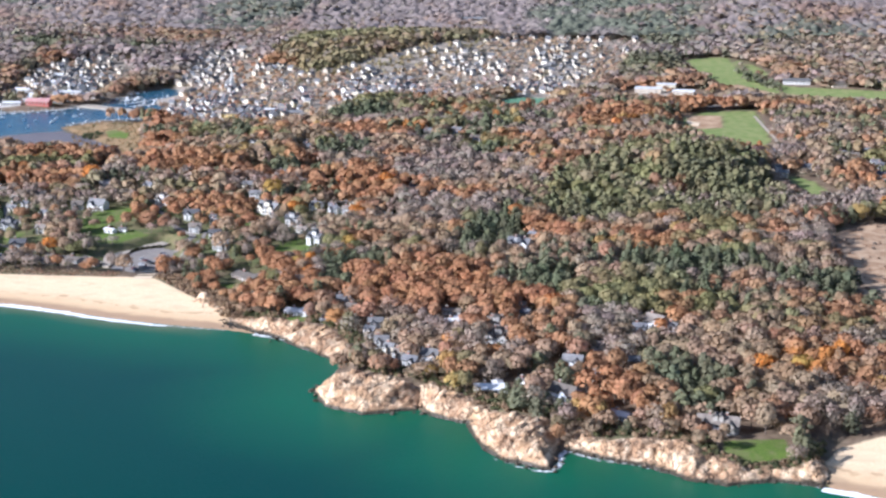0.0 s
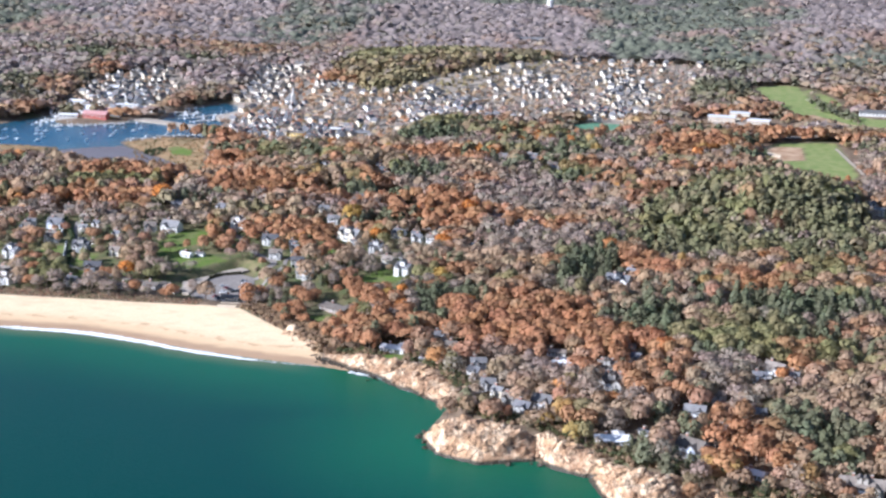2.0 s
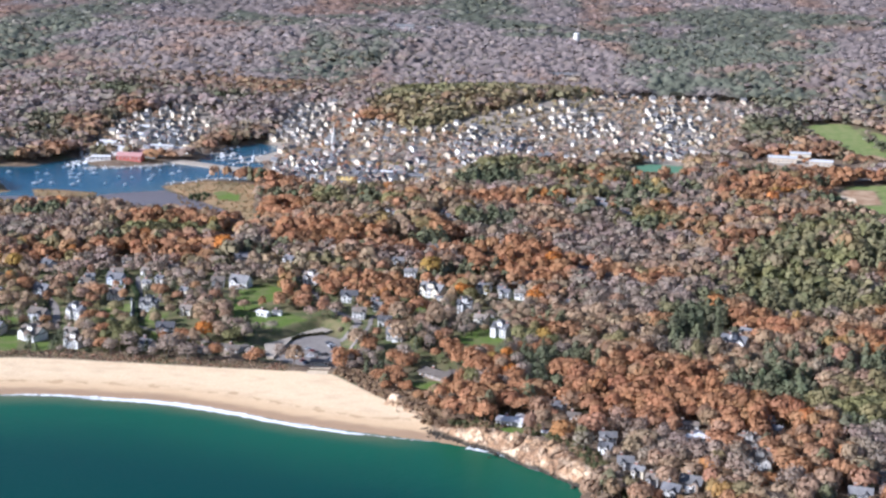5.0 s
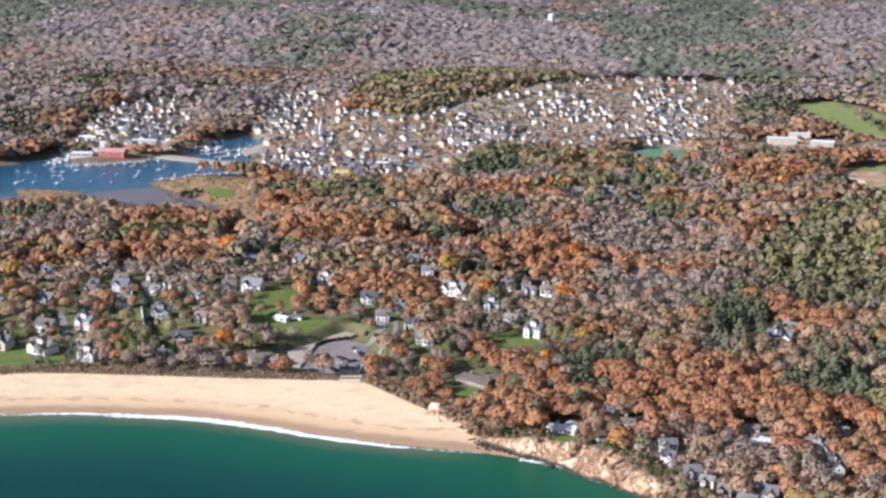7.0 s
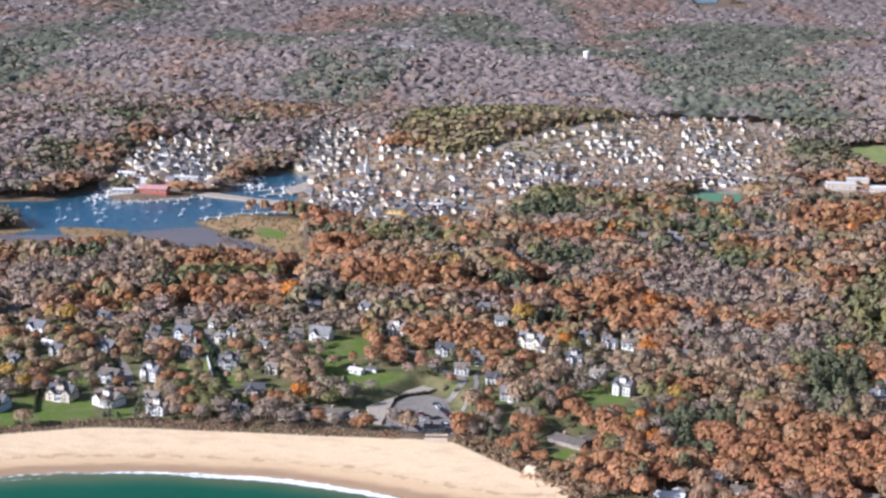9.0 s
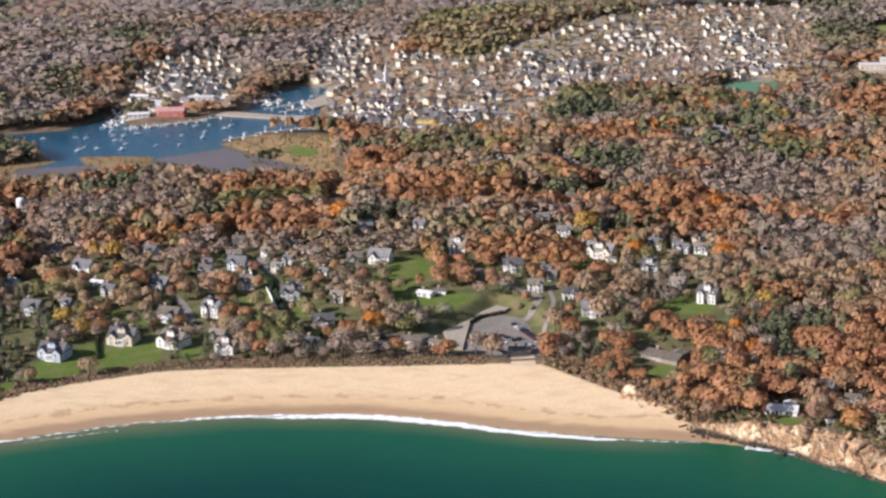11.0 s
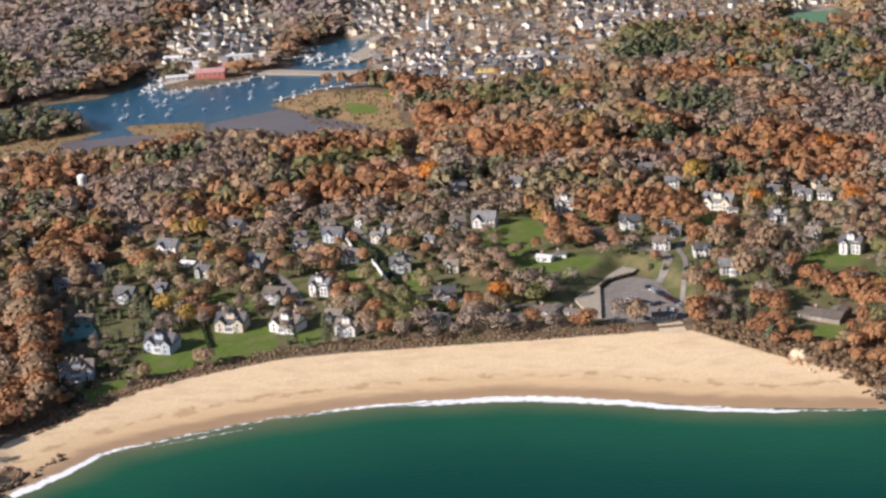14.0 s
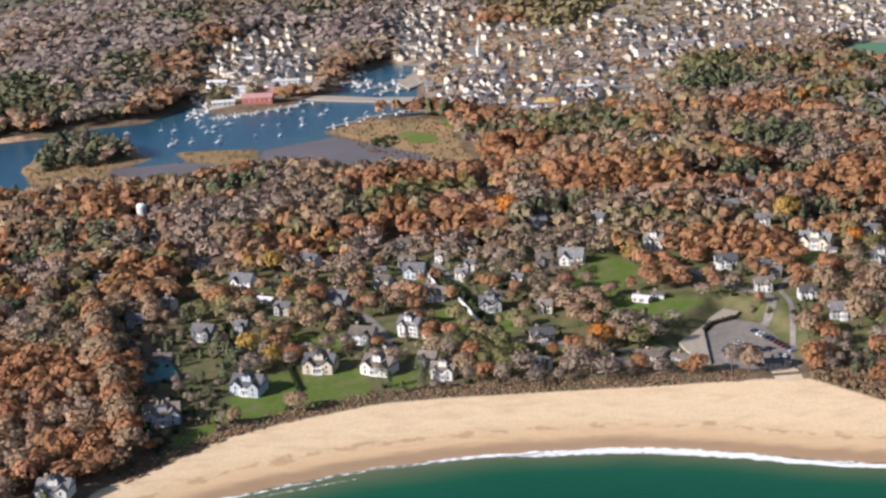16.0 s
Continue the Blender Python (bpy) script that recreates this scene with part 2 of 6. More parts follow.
PALE_ROOF = plain_material("pale_roof", (0.62, 0.61, 0.6), (0.72, 0.71, 0.69), 0.8, 0.6, vary=0.08)
RED_ROOF = plain_material("faded_red_roof", (0.4, 0.19, 0.17), (0.52, 0.31, 0.29), 0.4, 0.7)
BRICK = plain_material("chimney_brick", (0.28, 0.13, 0.09), (0.36, 0.19, 0.14), 2.0, 0.9)
TRIM = plain_material("white_trim", (0.78, 0.78, 0.76), (0.83, 0.83, 0.81), 3.0, 0.5)
GLASS = plain_material("window_glass", (0.02, 0.025, 0.03), (0.03, 0.035, 0.04), 1.0, 0.08, spec=0.6)
HULL = plain_material("hull_paint", (0.78, 0.79, 0.8), (0.84, 0.84, 0.84), 1.0, 0.3, spec=0.5)
MAST = plain_material("mast_metal", (0.75, 0.75, 0.76), (0.82, 0.82, 0.82), 2.0, 0.35)
DECK = plain_material("dock_boards", (0.4, 0.36, 0.31), (0.5, 0.46, 0.41), 0.8, 0.85)
TYRE = plain_material("tyre_rubber", (0.02, 0.02, 0.02), (0.03, 0.03, 0.03), 3.0, 0.8)
COURT = plain_material("court_surface", (0.1, 0.22, 0.2), (0.13, 0.26, 0.24), 0.5, 0.8)
PAINTS = [plain_material(n, c, tuple(min(1, v * 1.15) for v in c), 1.0, 0.3, spec=0.5) for n, c in (("white_paint", (0.72, 0.72, 0.72)), ("silver_paint", (0.4, 0.41, 0.42)), ("black_paint", (0.03, 0.03, 0.035)), ("blue_paint", (0.03, 0.045, 0.08)), ("red_paint", (0.16, 0.03, 0.028)))]

# ---- the lie of the land: outlines in metres, x east, y inland ----
def smooth(a, b, v):
    t = np.clip((v - a) / (b - a), 0, 1)
    return t * t * (3 - 2 * t)


def sdf(outline, X, Y):
    """Distance to a closed outline, positive inside it."""
    X, Y = np.asarray(X, float), np.asarray(Y, float)
    best, inside = np.full(X.shape, 1e12), np.zeros(X.shape, bool)
    for (ax, ay), (bx, by) in zip(outline, outline[1:] + outline[:1]):
        ex, ey = bx - ax, by - ay
        k = np.clip(((X - ax) * ex + (Y - ay) * ey) / (ex * ex + ey * ey + 1e-9), 0, 1)
        best = np.minimum(best, (X - ax - k * ex) ** 2 + (Y - ay - k * ey) ** 2)
        if ay != by:
            inside ^= ((ay > Y) != (by > Y)) & (X < ex * (Y - ay) / ey + ax)
    return np.where(inside, 1, -1) * np.sqrt(best)


def lattice(ix, iy, seed):
    n = (ix.astype(np.int64) * 374761393 + iy.astype(np.int64) * 668265263 + seed * 144269504) & 0xFFFFFFFF
    n = ((n ^ (n >> 13)) * 1274126177) & 0xFFFFFFFF
    return ((n ^ (n >> 16)) & 0xFFFF) / 65535.0


def grain(X, Y, size, seed=0, octaves=3):
    """Smooth noise from 0 to 1 whose largest lumps are size metres wide."""
    total, weight, amp = 0.0, 0.0, 1.0
    for o in range(octaves):
        u, v = np.asarray(X, float) / size * 2**o + 31.7 * o, np.asarray(Y, float) / size * 2**o + 17.3 * o
        iu, iv = np.floor(u), np.floor(v)
        fu, fv = u - iu, v - iv
        fu, fv = fu * fu * (3 - 2 * fu), fv * fv * (3 - 2 * fv)
        a, b = lattice(iu, iv, seed + o), lattice(iu + 1, iv, seed + o)
        c, d = lattice(iu, iv + 1, seed + o), lattice(iu + 1, iv + 1, seed + o)
        total = total + amp * ((a * (1 - fu) + b * fu) * (1 - fv) + (c * (1 - fu) + d * fu) * fv)
        weight, amp = weight + amp, amp * 0.5
    return total / weight


BEACH_EDGE = [(-286, -111.8), (-267.8, -97.5), (-252.2, -80), (-226.2, -68.9), (-195, -59.8), (-160.6, -54.6), (-126.8, -52.6), (-78.7, -55.9), (-40.3, -67.6), (0, -84.5), (36.4, -94.5), (71.5, -102.5)]
ROCK_EDGE = [(90, -110.5), (108, -120), (119.7, -133.5), (130.7, -144.5), (147.6, -164.5), (141.7, -195), (138.5, -211.9), (146.9, -233.3), (167.7, -245.1), (195.7, -236), (202.2, -244.4), (223, -255.5), (227.5, -279.5), (232.7, -294.4), (244.4, -306.8), (263.9, -315.9), (270.4, -289.9), (286.7, -299.7), (308.1, -308.1), (330.2, -325.7), (345.2, -330.2), (369.2, -323.1), (388.7, -328.9)]
EAST_EDGE = [(414.1, -340.6), (468, -364), (533, -416), (650, -585), (910, -845)]
WEST_EDGE = [(-4550, -975), (-780, -494), (-494, -273), (-364, -175.5), (-308.8, -139.8)]
LAND = WEST_EDGE + BEACH_EDGE + ROCK_EDGE + EAST_EDGE + [(4550, -975), (4550, 4550), (-4550, 4550)]
SAND = [(-287.3, -123.5), (-208, -84.5), (-130, -71.5), (-39, -84.5), (36.4, -117), (98, -119), (92, -107), (79, -99), (70, -86), (64, -70), (53, -57), (44.2, -49.4), (24.7, -27.3), (7.8, -7.8), (-11.7, -3.9), (-47.5, -2), (-98.2, 1.3), (-149.5, 3.2), (-180.7, 2), (-217.8, -9.8), (-244.4, -21.4), (-270.4, -45.5), (-293.8, -65), (-305.5, -104)]
EAST_SAND = [(390, -338), (416, -364), (494, -416), (585, -364), (520, -286), (455, -269.8), (423.8, -271.7), (401.7, -286), (392.6, -305.5)]
HARBOUR = [(-845, 364), (-494, 370.5), (-425.8, 419.2), (-399.1, 416), (-364, 434.2), (-349.1, 425.8), (-305.5, 416), (-279.5, 448.5), (-247, 445.2), (-213.2, 442), (-182.7, 425.8), (-122.9, 409.5), (-107.2, 397.8), (-114.4, 408.2), (-136.5, 453.7), (-174.2, 499.2), (-205.4, 546), (-176.2, 578.5), (-127.4, 588.2), (-123.5, 614.9), (-133.2, 633.8), (-130, 694.2), (-138.5, 729.3), (-118.3, 773.5), (-162.5, 791.7), (-187.2, 750.8), (-200.8, 708.5), (-209.3, 677.3), (-232.1, 665.6), (-244.4, 644.1), (-274.9, 630.5), (-293.2, 637.6), (-310.7, 685.8), (-321.8, 672.8), (-349.7, 621.4), (-383.5, 616.2), (-416, 594.8), (-520, 572), (-845, 585)]
MUD = [(-356.2, 477.8), (-312, 484.2), (-286.7, 473.9), (-260.7, 448.5), (-250.2, 501.8), (-221, 520), (-202.8, 527.8), (-174.2, 499.2), (-136.5, 453.7), (-107.2, 397.8), (-182.7, 416), (-260, 429), (-305.5, 409.5), (-356.2, 422.5)]
MARSH_ISLE = [(-314.6, 513.5), (-286, 512.2), (-258.1, 506.4), (-250.2, 455), (-260.7, 442.7), (-286.7, 473.9), (-303.6, 484.9)]
WOODED_ISLE = [(-419, 486), (-415, 524), (-402, 557), (-377, 558), (-349, 529), (-336, 501), (-357, 489), (-382, 477), (-402, 476)]
MARSH_SPIT = [(-421, 500), (-410, 462), (-396, 420), (-372, 430), (-357, 458), (-350, 479), (-332, 503), (-359, 507), (-384, 495), (-400, 488)]
SHORE_STRIP = [(-455, 603), (-428, 590), (-398, 592), (-383, 590), (-383, 582), (-428, 572), (-455, 579)]
MARSH = [(-207, 544), (-181, 572), (-156, 567), (-130, 548), (-119, 510), (-112, 450), (-104, 405), (-96, 352), (-112, 385), (-137, 439), (-179, 476), (-190, 521)]
LAWNS = [
    [(-150, 512), (-128, 541), (-114, 530), (-118, 505)],
    [(-253.5, -5.2), (-244.4, 19.5), (-224.2, 44.2), (-215.2, 40.3), (-215.2, 11.7), (-225.6, -5.9)],
    [(-213.8, 41.6), (-187.8, 44.2), (-182, 14.3), (-200.8, 3.2), (-212.6, -0.7)],
    [(-175.5, 32.5), (-162.5, 35.1), (-161.2, 19.5), (-171.6, 13)],
    [(-267.8, -19.5), (-250.2, -5.2), (-250.9, -16.9), (-262.6, -30.6)],
    [(-72.8, 158), (-56.6, 174.8), (-45.5, 162.5), (-39, 143.7), (-49.4, 132), (-58.5, 109.2), (-76.7, 109.2), (-77.4, 134.6)],
    [(-80, 107.9), (-32.5, 104.7), (-18.2, 91.7), (-35.1, 74.1), (-54.6, 71.5), (-70.2, 84.5)],
    [(45.5, 166.4), (54, 149.5), (57.2, 132), (39.6, 110.5), (35.1, 132.6)],
    [(75.4, 62.4), (91, 88.4), (107.9, 68.9), (99.5, 46.8), (76, 52)],
    [(-149.5, 108.5), (-132, 113.1), (-132, 75.4), (-146.9, 74.8)],
    [(-120.9, 96.2), (-107.9, 98.2), (-110.5, 74.1), (-120.9, 67.6)],
    [(-123.5, 66.3), (-97.5, 64.4), (-96.2, 46.8), (-109.9, 41)],
    [(-221, 93.6), (-195, 78), (-197, 67.6), (-219.1, 76.7)],
    [(-280.2, 148.2), (-269.1, 150.8), (-265.2, 128.7), (-276.2, 126.1)],
    [(345.8, -289.9), (376.4, -283.4), (378.3, -302.9), (358.8, -312), (345.8, -306.8)],
    [(52, -20), (66, -15), (82, -22), (74, -32), (56, -30)],
    [(104, -91), (115.7, -85.8), (120.9, -94.9), (107.9, -98.8)],
    [(-158, 514), (-148, 516), (-130, 499), (-128, 478), (-145, 484), (-153, 498)],
]
GOLF = [
    [(415.7, 960.9), (438.5, 980), (467, 985), (470, 910), (485, 835), (515.4, 785), (549.1, 772), (604.6, 752), (660, 735), (650, 672), (593.1, 683.7), (533.6, 700.9), (478.6, 715), (443.2, 800), (425.2, 885)],
    [(475, 965), (497, 915), (503, 850), (486, 868)],
    [(383.5, 575.2), (406.9, 618.8), (461.5, 627.9), (459.6, 548.6), (457.6, 464.1), (439.4, 435.5), (408.9, 469.3), (388.7, 529.8)],
    [(449.8, 331.5), (472.6, 297.7), (477.8, 256.8), (458.2, 243.8)],
]
ROUGH = [[(446, 790), (480, 722), (540, 704), (590, 690), (592, 704), (530, 722), (492, 742), (462, 800)], [(390, 596), (426, 600), (421, 532), (391, 522)], [(620, 720), (649, 723), (636, 668), (617, 679)]]
PLAYING_FIELD = [(206.7, 676), (233.3, 696.8), (263.9, 689), (249.6, 629.2), (203.5, 633.8)]
GOLF_PINES = [(468, 885), (486, 855), (506, 782), (500, 742), (484, 780), (466, 826)]
DRY_FIELD = [(466, 127), (486, 147), (585, 195), (585, -64), (467, -62), (455, -46), (451, 12), (452, 70)]
PARKING = [(-41, 47), (-27, 66), (-10, 91), (-2, 85), (6.5, 66), (8, 51), (11, 32), (10, 7.8), (-10.5, 7.8), (-21, 12.8), (-31, 18), (-36, 20)]
# a far pond in the woods
POND = [(450, 2490), (455, 2650), (490, 2820), (525, 2860), (520, 2690), (490, 2500)]
# hills: centre, half widths, height
HILLS = [ (390, 26, 97.5, 84.5, 6.5), (247, -214.5, 123.5, 71.5, 3.2), (84.5, 988, 169, 97.5, 19.5), (-364, 975, 156, 143, 14.3), (214.5, 104, 78, 78, 3.9), (0, 364, 78, 71.5, 4.5), (533, 1267.5, 208, 104, 16.9), (195, 1462.5, 169, 78, 9.1), (-195, 1462.5, 195, 104, 11.7), (351, -286, 39, 26, 2)]


def height(X, Y):
    X, Y = np.asarray(X, float), np.asarray(Y, float)
    d = sdf(LAND, X, Y)
    h = 4.2 + 5 * smooth(40, 210, d) + 3.5 * (grain(X, Y, 150, 3) - 0.5) * smooth(25, 100, d)
    for cx, cy, rx, ry, top in HILLS:
        h = h + top * np.exp(-(((X - cx) / rx) ** 2) - ((Y - cy) / ry) ** 2)
    # the pine hill, steep on its east side
    h = h + 20 * np.exp(-(((X - 388) / np.where(X > 388, 36, 95)) ** 2) - ((Y - 296) / 78) ** 2)
    h = h + 15 * smooth(780, 1690, Y) + 17 * (grain(X, Y, 400, 9) - 0.4) * smooth(800, 1430, Y)
    away = np.hypot(X - 45, Y + 897)
    h = h + (38 + 60 * (grain(X, Y, 520, 21) - 0.45)) * smooth(2700, 4300, away)
    level = smooth(-160, 20, sdf(POND, X, Y))
    h = h * (1 - level) + 44 * level
    # shore: a gentle beach, or a steep rocky edge
    rocky = smooth(65, 98, X) * (1 - smooth(385, 398, X)) + 1 - smooth(-305, -289, X)
    h = np.minimum(h, np.where(d > 0, 0.2 + d * 0.058, d * 0.12)) * (1 - rocky) + np.where(d > 0, h * smooth(-2, 24, d), d * 0.5) * rocky
    # level ground for the car park
    lot = smooth(-9, 1, sdf(PARKING, X, Y))
    h = h * (1 - lot) + 3.4 * lot
    # harbour basin, mud flats and marshes
    inner = sdf(HARBOUR, X, Y)
    h = np.minimum(h, np.maximum(0.5 - inner * 0.11, -3))
    h = np.where(inner > 0, np.maximum(h, 0.14 - 2 * smooth(0, 6, -sdf(MUD, X, Y))), h)
    h = np.where(inner > 0, np.maximum(h, np.clip(0.2 + 0.12 * sdf(MARSH_ISLE, X, Y), -3, 0.7)), h)
    h = np.where(inner > 0, np.maximum(h, np.clip(0.25 + 0.12 * sdf(MARSH_SPIT, X, Y), -3, 0.8)), h)
    h = np.where(inner > -25, np.maximum(h, np.clip(0.3 + 0.14 * sdf(WOODED_ISLE, X, Y), -3, 2.0)), h)
    return h


# ---- mesh helpers ----
def mesh_of(name, verts, faces, materials=(), attrs=None, colours=None):
    """A mesh from numpy arrays: corners, equal-sided faces, floats and colours per corner."""
    me = bpy.data.meshes.new(name)
    verts, faces = np.asarray(verts, np.float32), np.asarray(faces, np.int32)
    n, k = faces.shape
    me.vertices.add(len(verts))
    me.vertices.foreach_set("co", verts.ravel())
    me.loops.add(n * k)
    me.loops.foreach_set("vertex_index", faces.ravel())
    me.polygons.add(n)
    me.polygons.foreach_set("loop_start", np.arange(0, n * k, k, dtype=np.int32))
    for m in materials:
        me.materials.append(m)
    for key, values in (attrs or {}).items():
        me.attributes.new(key, "FLOAT", "POINT").data.foreach_set("value", np.asarray(values, np.float32).ravel())
    for key, values in (colours or {}).items():
        me.attributes.new(key, "FLOAT_COLOR", "POINT").data.foreach_set("color", np.asarray(values, np.float32).ravel())
    me.update(calc_edges=True)
    return me


def part(name, bm, material, parent=None, label="", pose_at=None):
    """Links a bmesh as one mesh object, under a thing or a part."""
    me = bpy.data.meshes.new(name)
    bmesh.ops.recalc_face_normals(bm, faces=bm.faces[:])
    bm.to_mesh(me)
    bm.free()
    for m in material if isinstance(material, (list, tuple)) else [material]:
        me.materials.append(m)
    return linked(name, me, parent, label, pose_at)


def linked(name, me, parent=None, label="", pose_at=None):
    ob = new(name, me)
    ob.parent = parent
    if pose_at is not None:
        ob.matrix_basis = pose_at
    return tagged(ob, label)


def box(bm, x0, x1, y0, y1, z0, z1, index=0):
    v = [bm.verts.new((x, y, z)) for z in (z0, z1) for y in (y0, y1) for x in (x0, x1)]
    for f in ((0, 2, 3, 1), (4, 5, 7, 6), (0, 1, 5, 4), (2, 6, 7, 3), (0, 4, 6, 2), (1, 3, 7, 5)):
        bm.faces.new([v[i] for i in f]).material_index = index
    return bm


def prism(bm, outline, y0, y1, turn=False, index=0):
    """An outline in x and z drawn out along y; turn: outline in y and z, drawn out along x."""
    rows = [[bm.verts.new((y, x, z) if turn else (x, y, z)) for x, z in outline] for y in (y0, y1)]
    n = len(outline)
    for i in range(n):
        bm.faces.new((rows[0][i], rows[0][(i + 1) % n], rows[1][(i + 1) % n], rows[1][i])).material_index = index
    for r in rows:
        bm.faces.new(r).material_index = index
    return bm


def tube(bm, path, radii, sides=6, index=0):
    rings = []
    for i, p in enumerate(path):
        p = Vector(p)
        ahead = (Vector(path[min(i + 1, len(path) - 1)]) - Vector(path[max(i - 1, 0)])).normalized()
        a = ahead.orthogonal().normalized()
        b = ahead.cross(a)
        rings.append([bm.verts.new(p + radii[i] * (math.cos(t) * a + math.sin(t) * b)) for t in np.linspace(0, 2 * math.pi, sides, endpoint=False)])
    for lo, hi in zip(rings, rings[1:]):
        for i in range(sides):
            bm.faces.new((lo[i], lo[(i + 1) % sides], hi[(i + 1) % sides], hi[i])).material_index = index
    bm.faces.new(rings[0][::-1]).material_index = index
    bm.faces.new(rings[-1]).material_index = index
    return bm


def axis(stops):
    """Grid lines from (start, end, step) stretches."""
    return np.unique(np.concatenate([np.arange(a, b + s * 0.5, s) for a, b, s in stops]).round(2))


def sheet(xs, ys):
    X, Y = np.meshgrid(xs, ys)
    n, k = len(xs), len(ys)
    i = (np.arange(k - 1)[:, None] * n + np.arange(n - 1)).ravel()
    return X.ravel(), Y.ravel(), np.stack([i, i + 1, i + n + 1, i + n], 1)


def any_of(outlines, X, Y):
    return np.max([sdf(o, X, Y) for o in outlines], axis=0)


def z_at(x, y):
    return float(height(x, y))


# ---- ground: one sheet from the sea bed to the far ridge ----
xs = axis([(-3900, -1560, 195), (-1560, -780, 26), (-780, -338, 9.1), (-338, 442, 2.9), (442, 845, 9.1), (845, 1690, 26), (1690, 3900, 195)])
ys = axis([(-1950, -429, 117), (-429, -351, 13), (-351, 214.5, 2.9), (214.5, 812.5, 5.2), (812.5, 1690, 15.6), (1690, 3250, 32.5), (3250, 3900, 162.5)])
X, Y, quads = sheet(xs, ys)
shore = sdf(LAND, X, Y)
tight = lambda v: np.clip(v, -40, 40)
RESIDENTIAL = [(-285, -40), (-260, -26), (-214, 0), (-130, 13), (0, 19), (78, -13), (130, 39), (130, 188), (39, 247), (-65, 214), (-195, 214), (-290, 190)]
TOWN = [(-150.8, 781.3), (-144.3, 956.1), (-123.5, 999.1), (-57.2, 879.5), (0, 854.8), (119, 964), (205.4, 1058.2), (283.4, 1228.5), (342.6, 1216.2), (380.9, 1089.4), (327.6, 825.5), (274.3, 699.4), (252, 692), (211, 711), (174, 657), (142, 660), (73, 658), (52, 566), (35, 505), (4, 502), (-38, 494), (-77, 507), (-107, 544), (-123.5, 585), (-127.4, 640.2)]
WEST_TOWN = [(-325, 705.2), (-305.5, 855.4), (-246.3, 919.1), (-203.5, 855.4), (-206.7, 711.8), (-234, 679.2), (-279.5, 676)]
ground = new("ground", mesh_of("ground", np.stack([X, Y, height(X, Y)], 1), quads, [GROUND], {
    "shore": np.clip(shore, -60, 200),
    "sand": tight(np.maximum(sdf(SAND, X, Y), sdf(EAST_SAND, X, Y))),
    "lawn": tight(any_of(LAWNS, X, Y)),
    "golf": tight(np.minimum(any_of(GOLF, X, Y), -any_of(ROUGH, X, Y))),
    "pitch": tight(sdf(PLAYING_FIELD, X, Y)),
    "dry": tight(any_of([DRY_FIELD, SHORE_STRIP] + ROUGH, X, Y)),
    "town": tight(np.maximum(sdf(TOWN, X, Y), sdf(WEST_TOWN, X, Y))),
    "marsh": tight(np.minimum(-sdf(LAWNS[-1], X, Y), np.maximum(np.maximum(any_of([MARSH, MARSH_SPIT], X, Y), sdf(MARSH_ISLE, X, Y)), np.minimum(sdf(WOODED_ISLE, X, Y) + 8, 6)))),
    "mud": tight(np.minimum(sdf(HARBOUR, X, Y), sdf(MUD, X, Y))),
    "yard": tight(sdf(RESIDENTIAL, X, Y)),
}))
ground.data.polygons.foreach_set("use_smooth", np.ones(len(quads), bool))
tagged(ground, "wooded coastal land with a pale sand beach and lawns", "ground", kind="structure")

# ---- water ----
xs = axis([(-3900, -585, 195), (-585, 650, 7.8), (650, 3900, 195)])
ys = axis([(-3900, -650, 195), (-650, -390, 26), (-390, 0, 7.8)])
X, Y, quads = sheet(xs, ys)
sea = new("sea", mesh_of("sea", np.stack([X, Y, 0 * X], 1), quads, [SEA], {"depth": np.clip(-sdf(LAND, X, Y), 0, 400), "sandy": 1 - smooth(30, 80, X)}))
tagged(sea, "calm teal-green sea, paler in the shallows", "sea", kind="structure")
X, Y, quads = sheet(axis([(-975, -65, 13)]), axis([(312, 845, 13)]))
basin = new("harbour_water", mesh_of("harbour_water", np.stack([X, Y, 0 * X], 1), quads, [HARBOUR_WATER], {"depth": np.clip(np.minimum(sdf(HARBOUR, X, Y), -sdf(MUD, X, Y)), 0, 100)}))
pond = new("pond", mesh_of("pond", [(x, y, 45.2) for x, y in POND], [[0, 1, 2, 3], [0, 3, 4, 5]], [POND_WATER], {"depth": [30.0] * 6}))
tagged(pond, "small far pond among the woods", "water", kind="structure")
tagged(basin, "still deep-blue harbour water", "water", kind="structure")


def along(line, step):
    """Points at even steps along a rounded line, with the normals to its right."""
    p = np.array([line[0]] + list(line) + [line[-1]], float)
    out = []
    for a, b, c, d in zip(p, p[1:], p[2:], p[3:]):
        n = max(2, int(np.linalg.norm(c - b) / step))
        for t in np.arange(n) / n:
            out.append(0.5 * (2 * b + (c - a) * t + (2 * a - 5 * b + 4 * c - d) * t**2 + (3 * b - a - 3 * c + d) * t**3))
    out = np.array(out + [p[-1]])
    way = np.gradient(out, axis=0)
    way /= np.linalg.norm(way, axis=1, keepdims=True)
    return out, np.stack([way[:, 1], -way[:, 0]], 1)


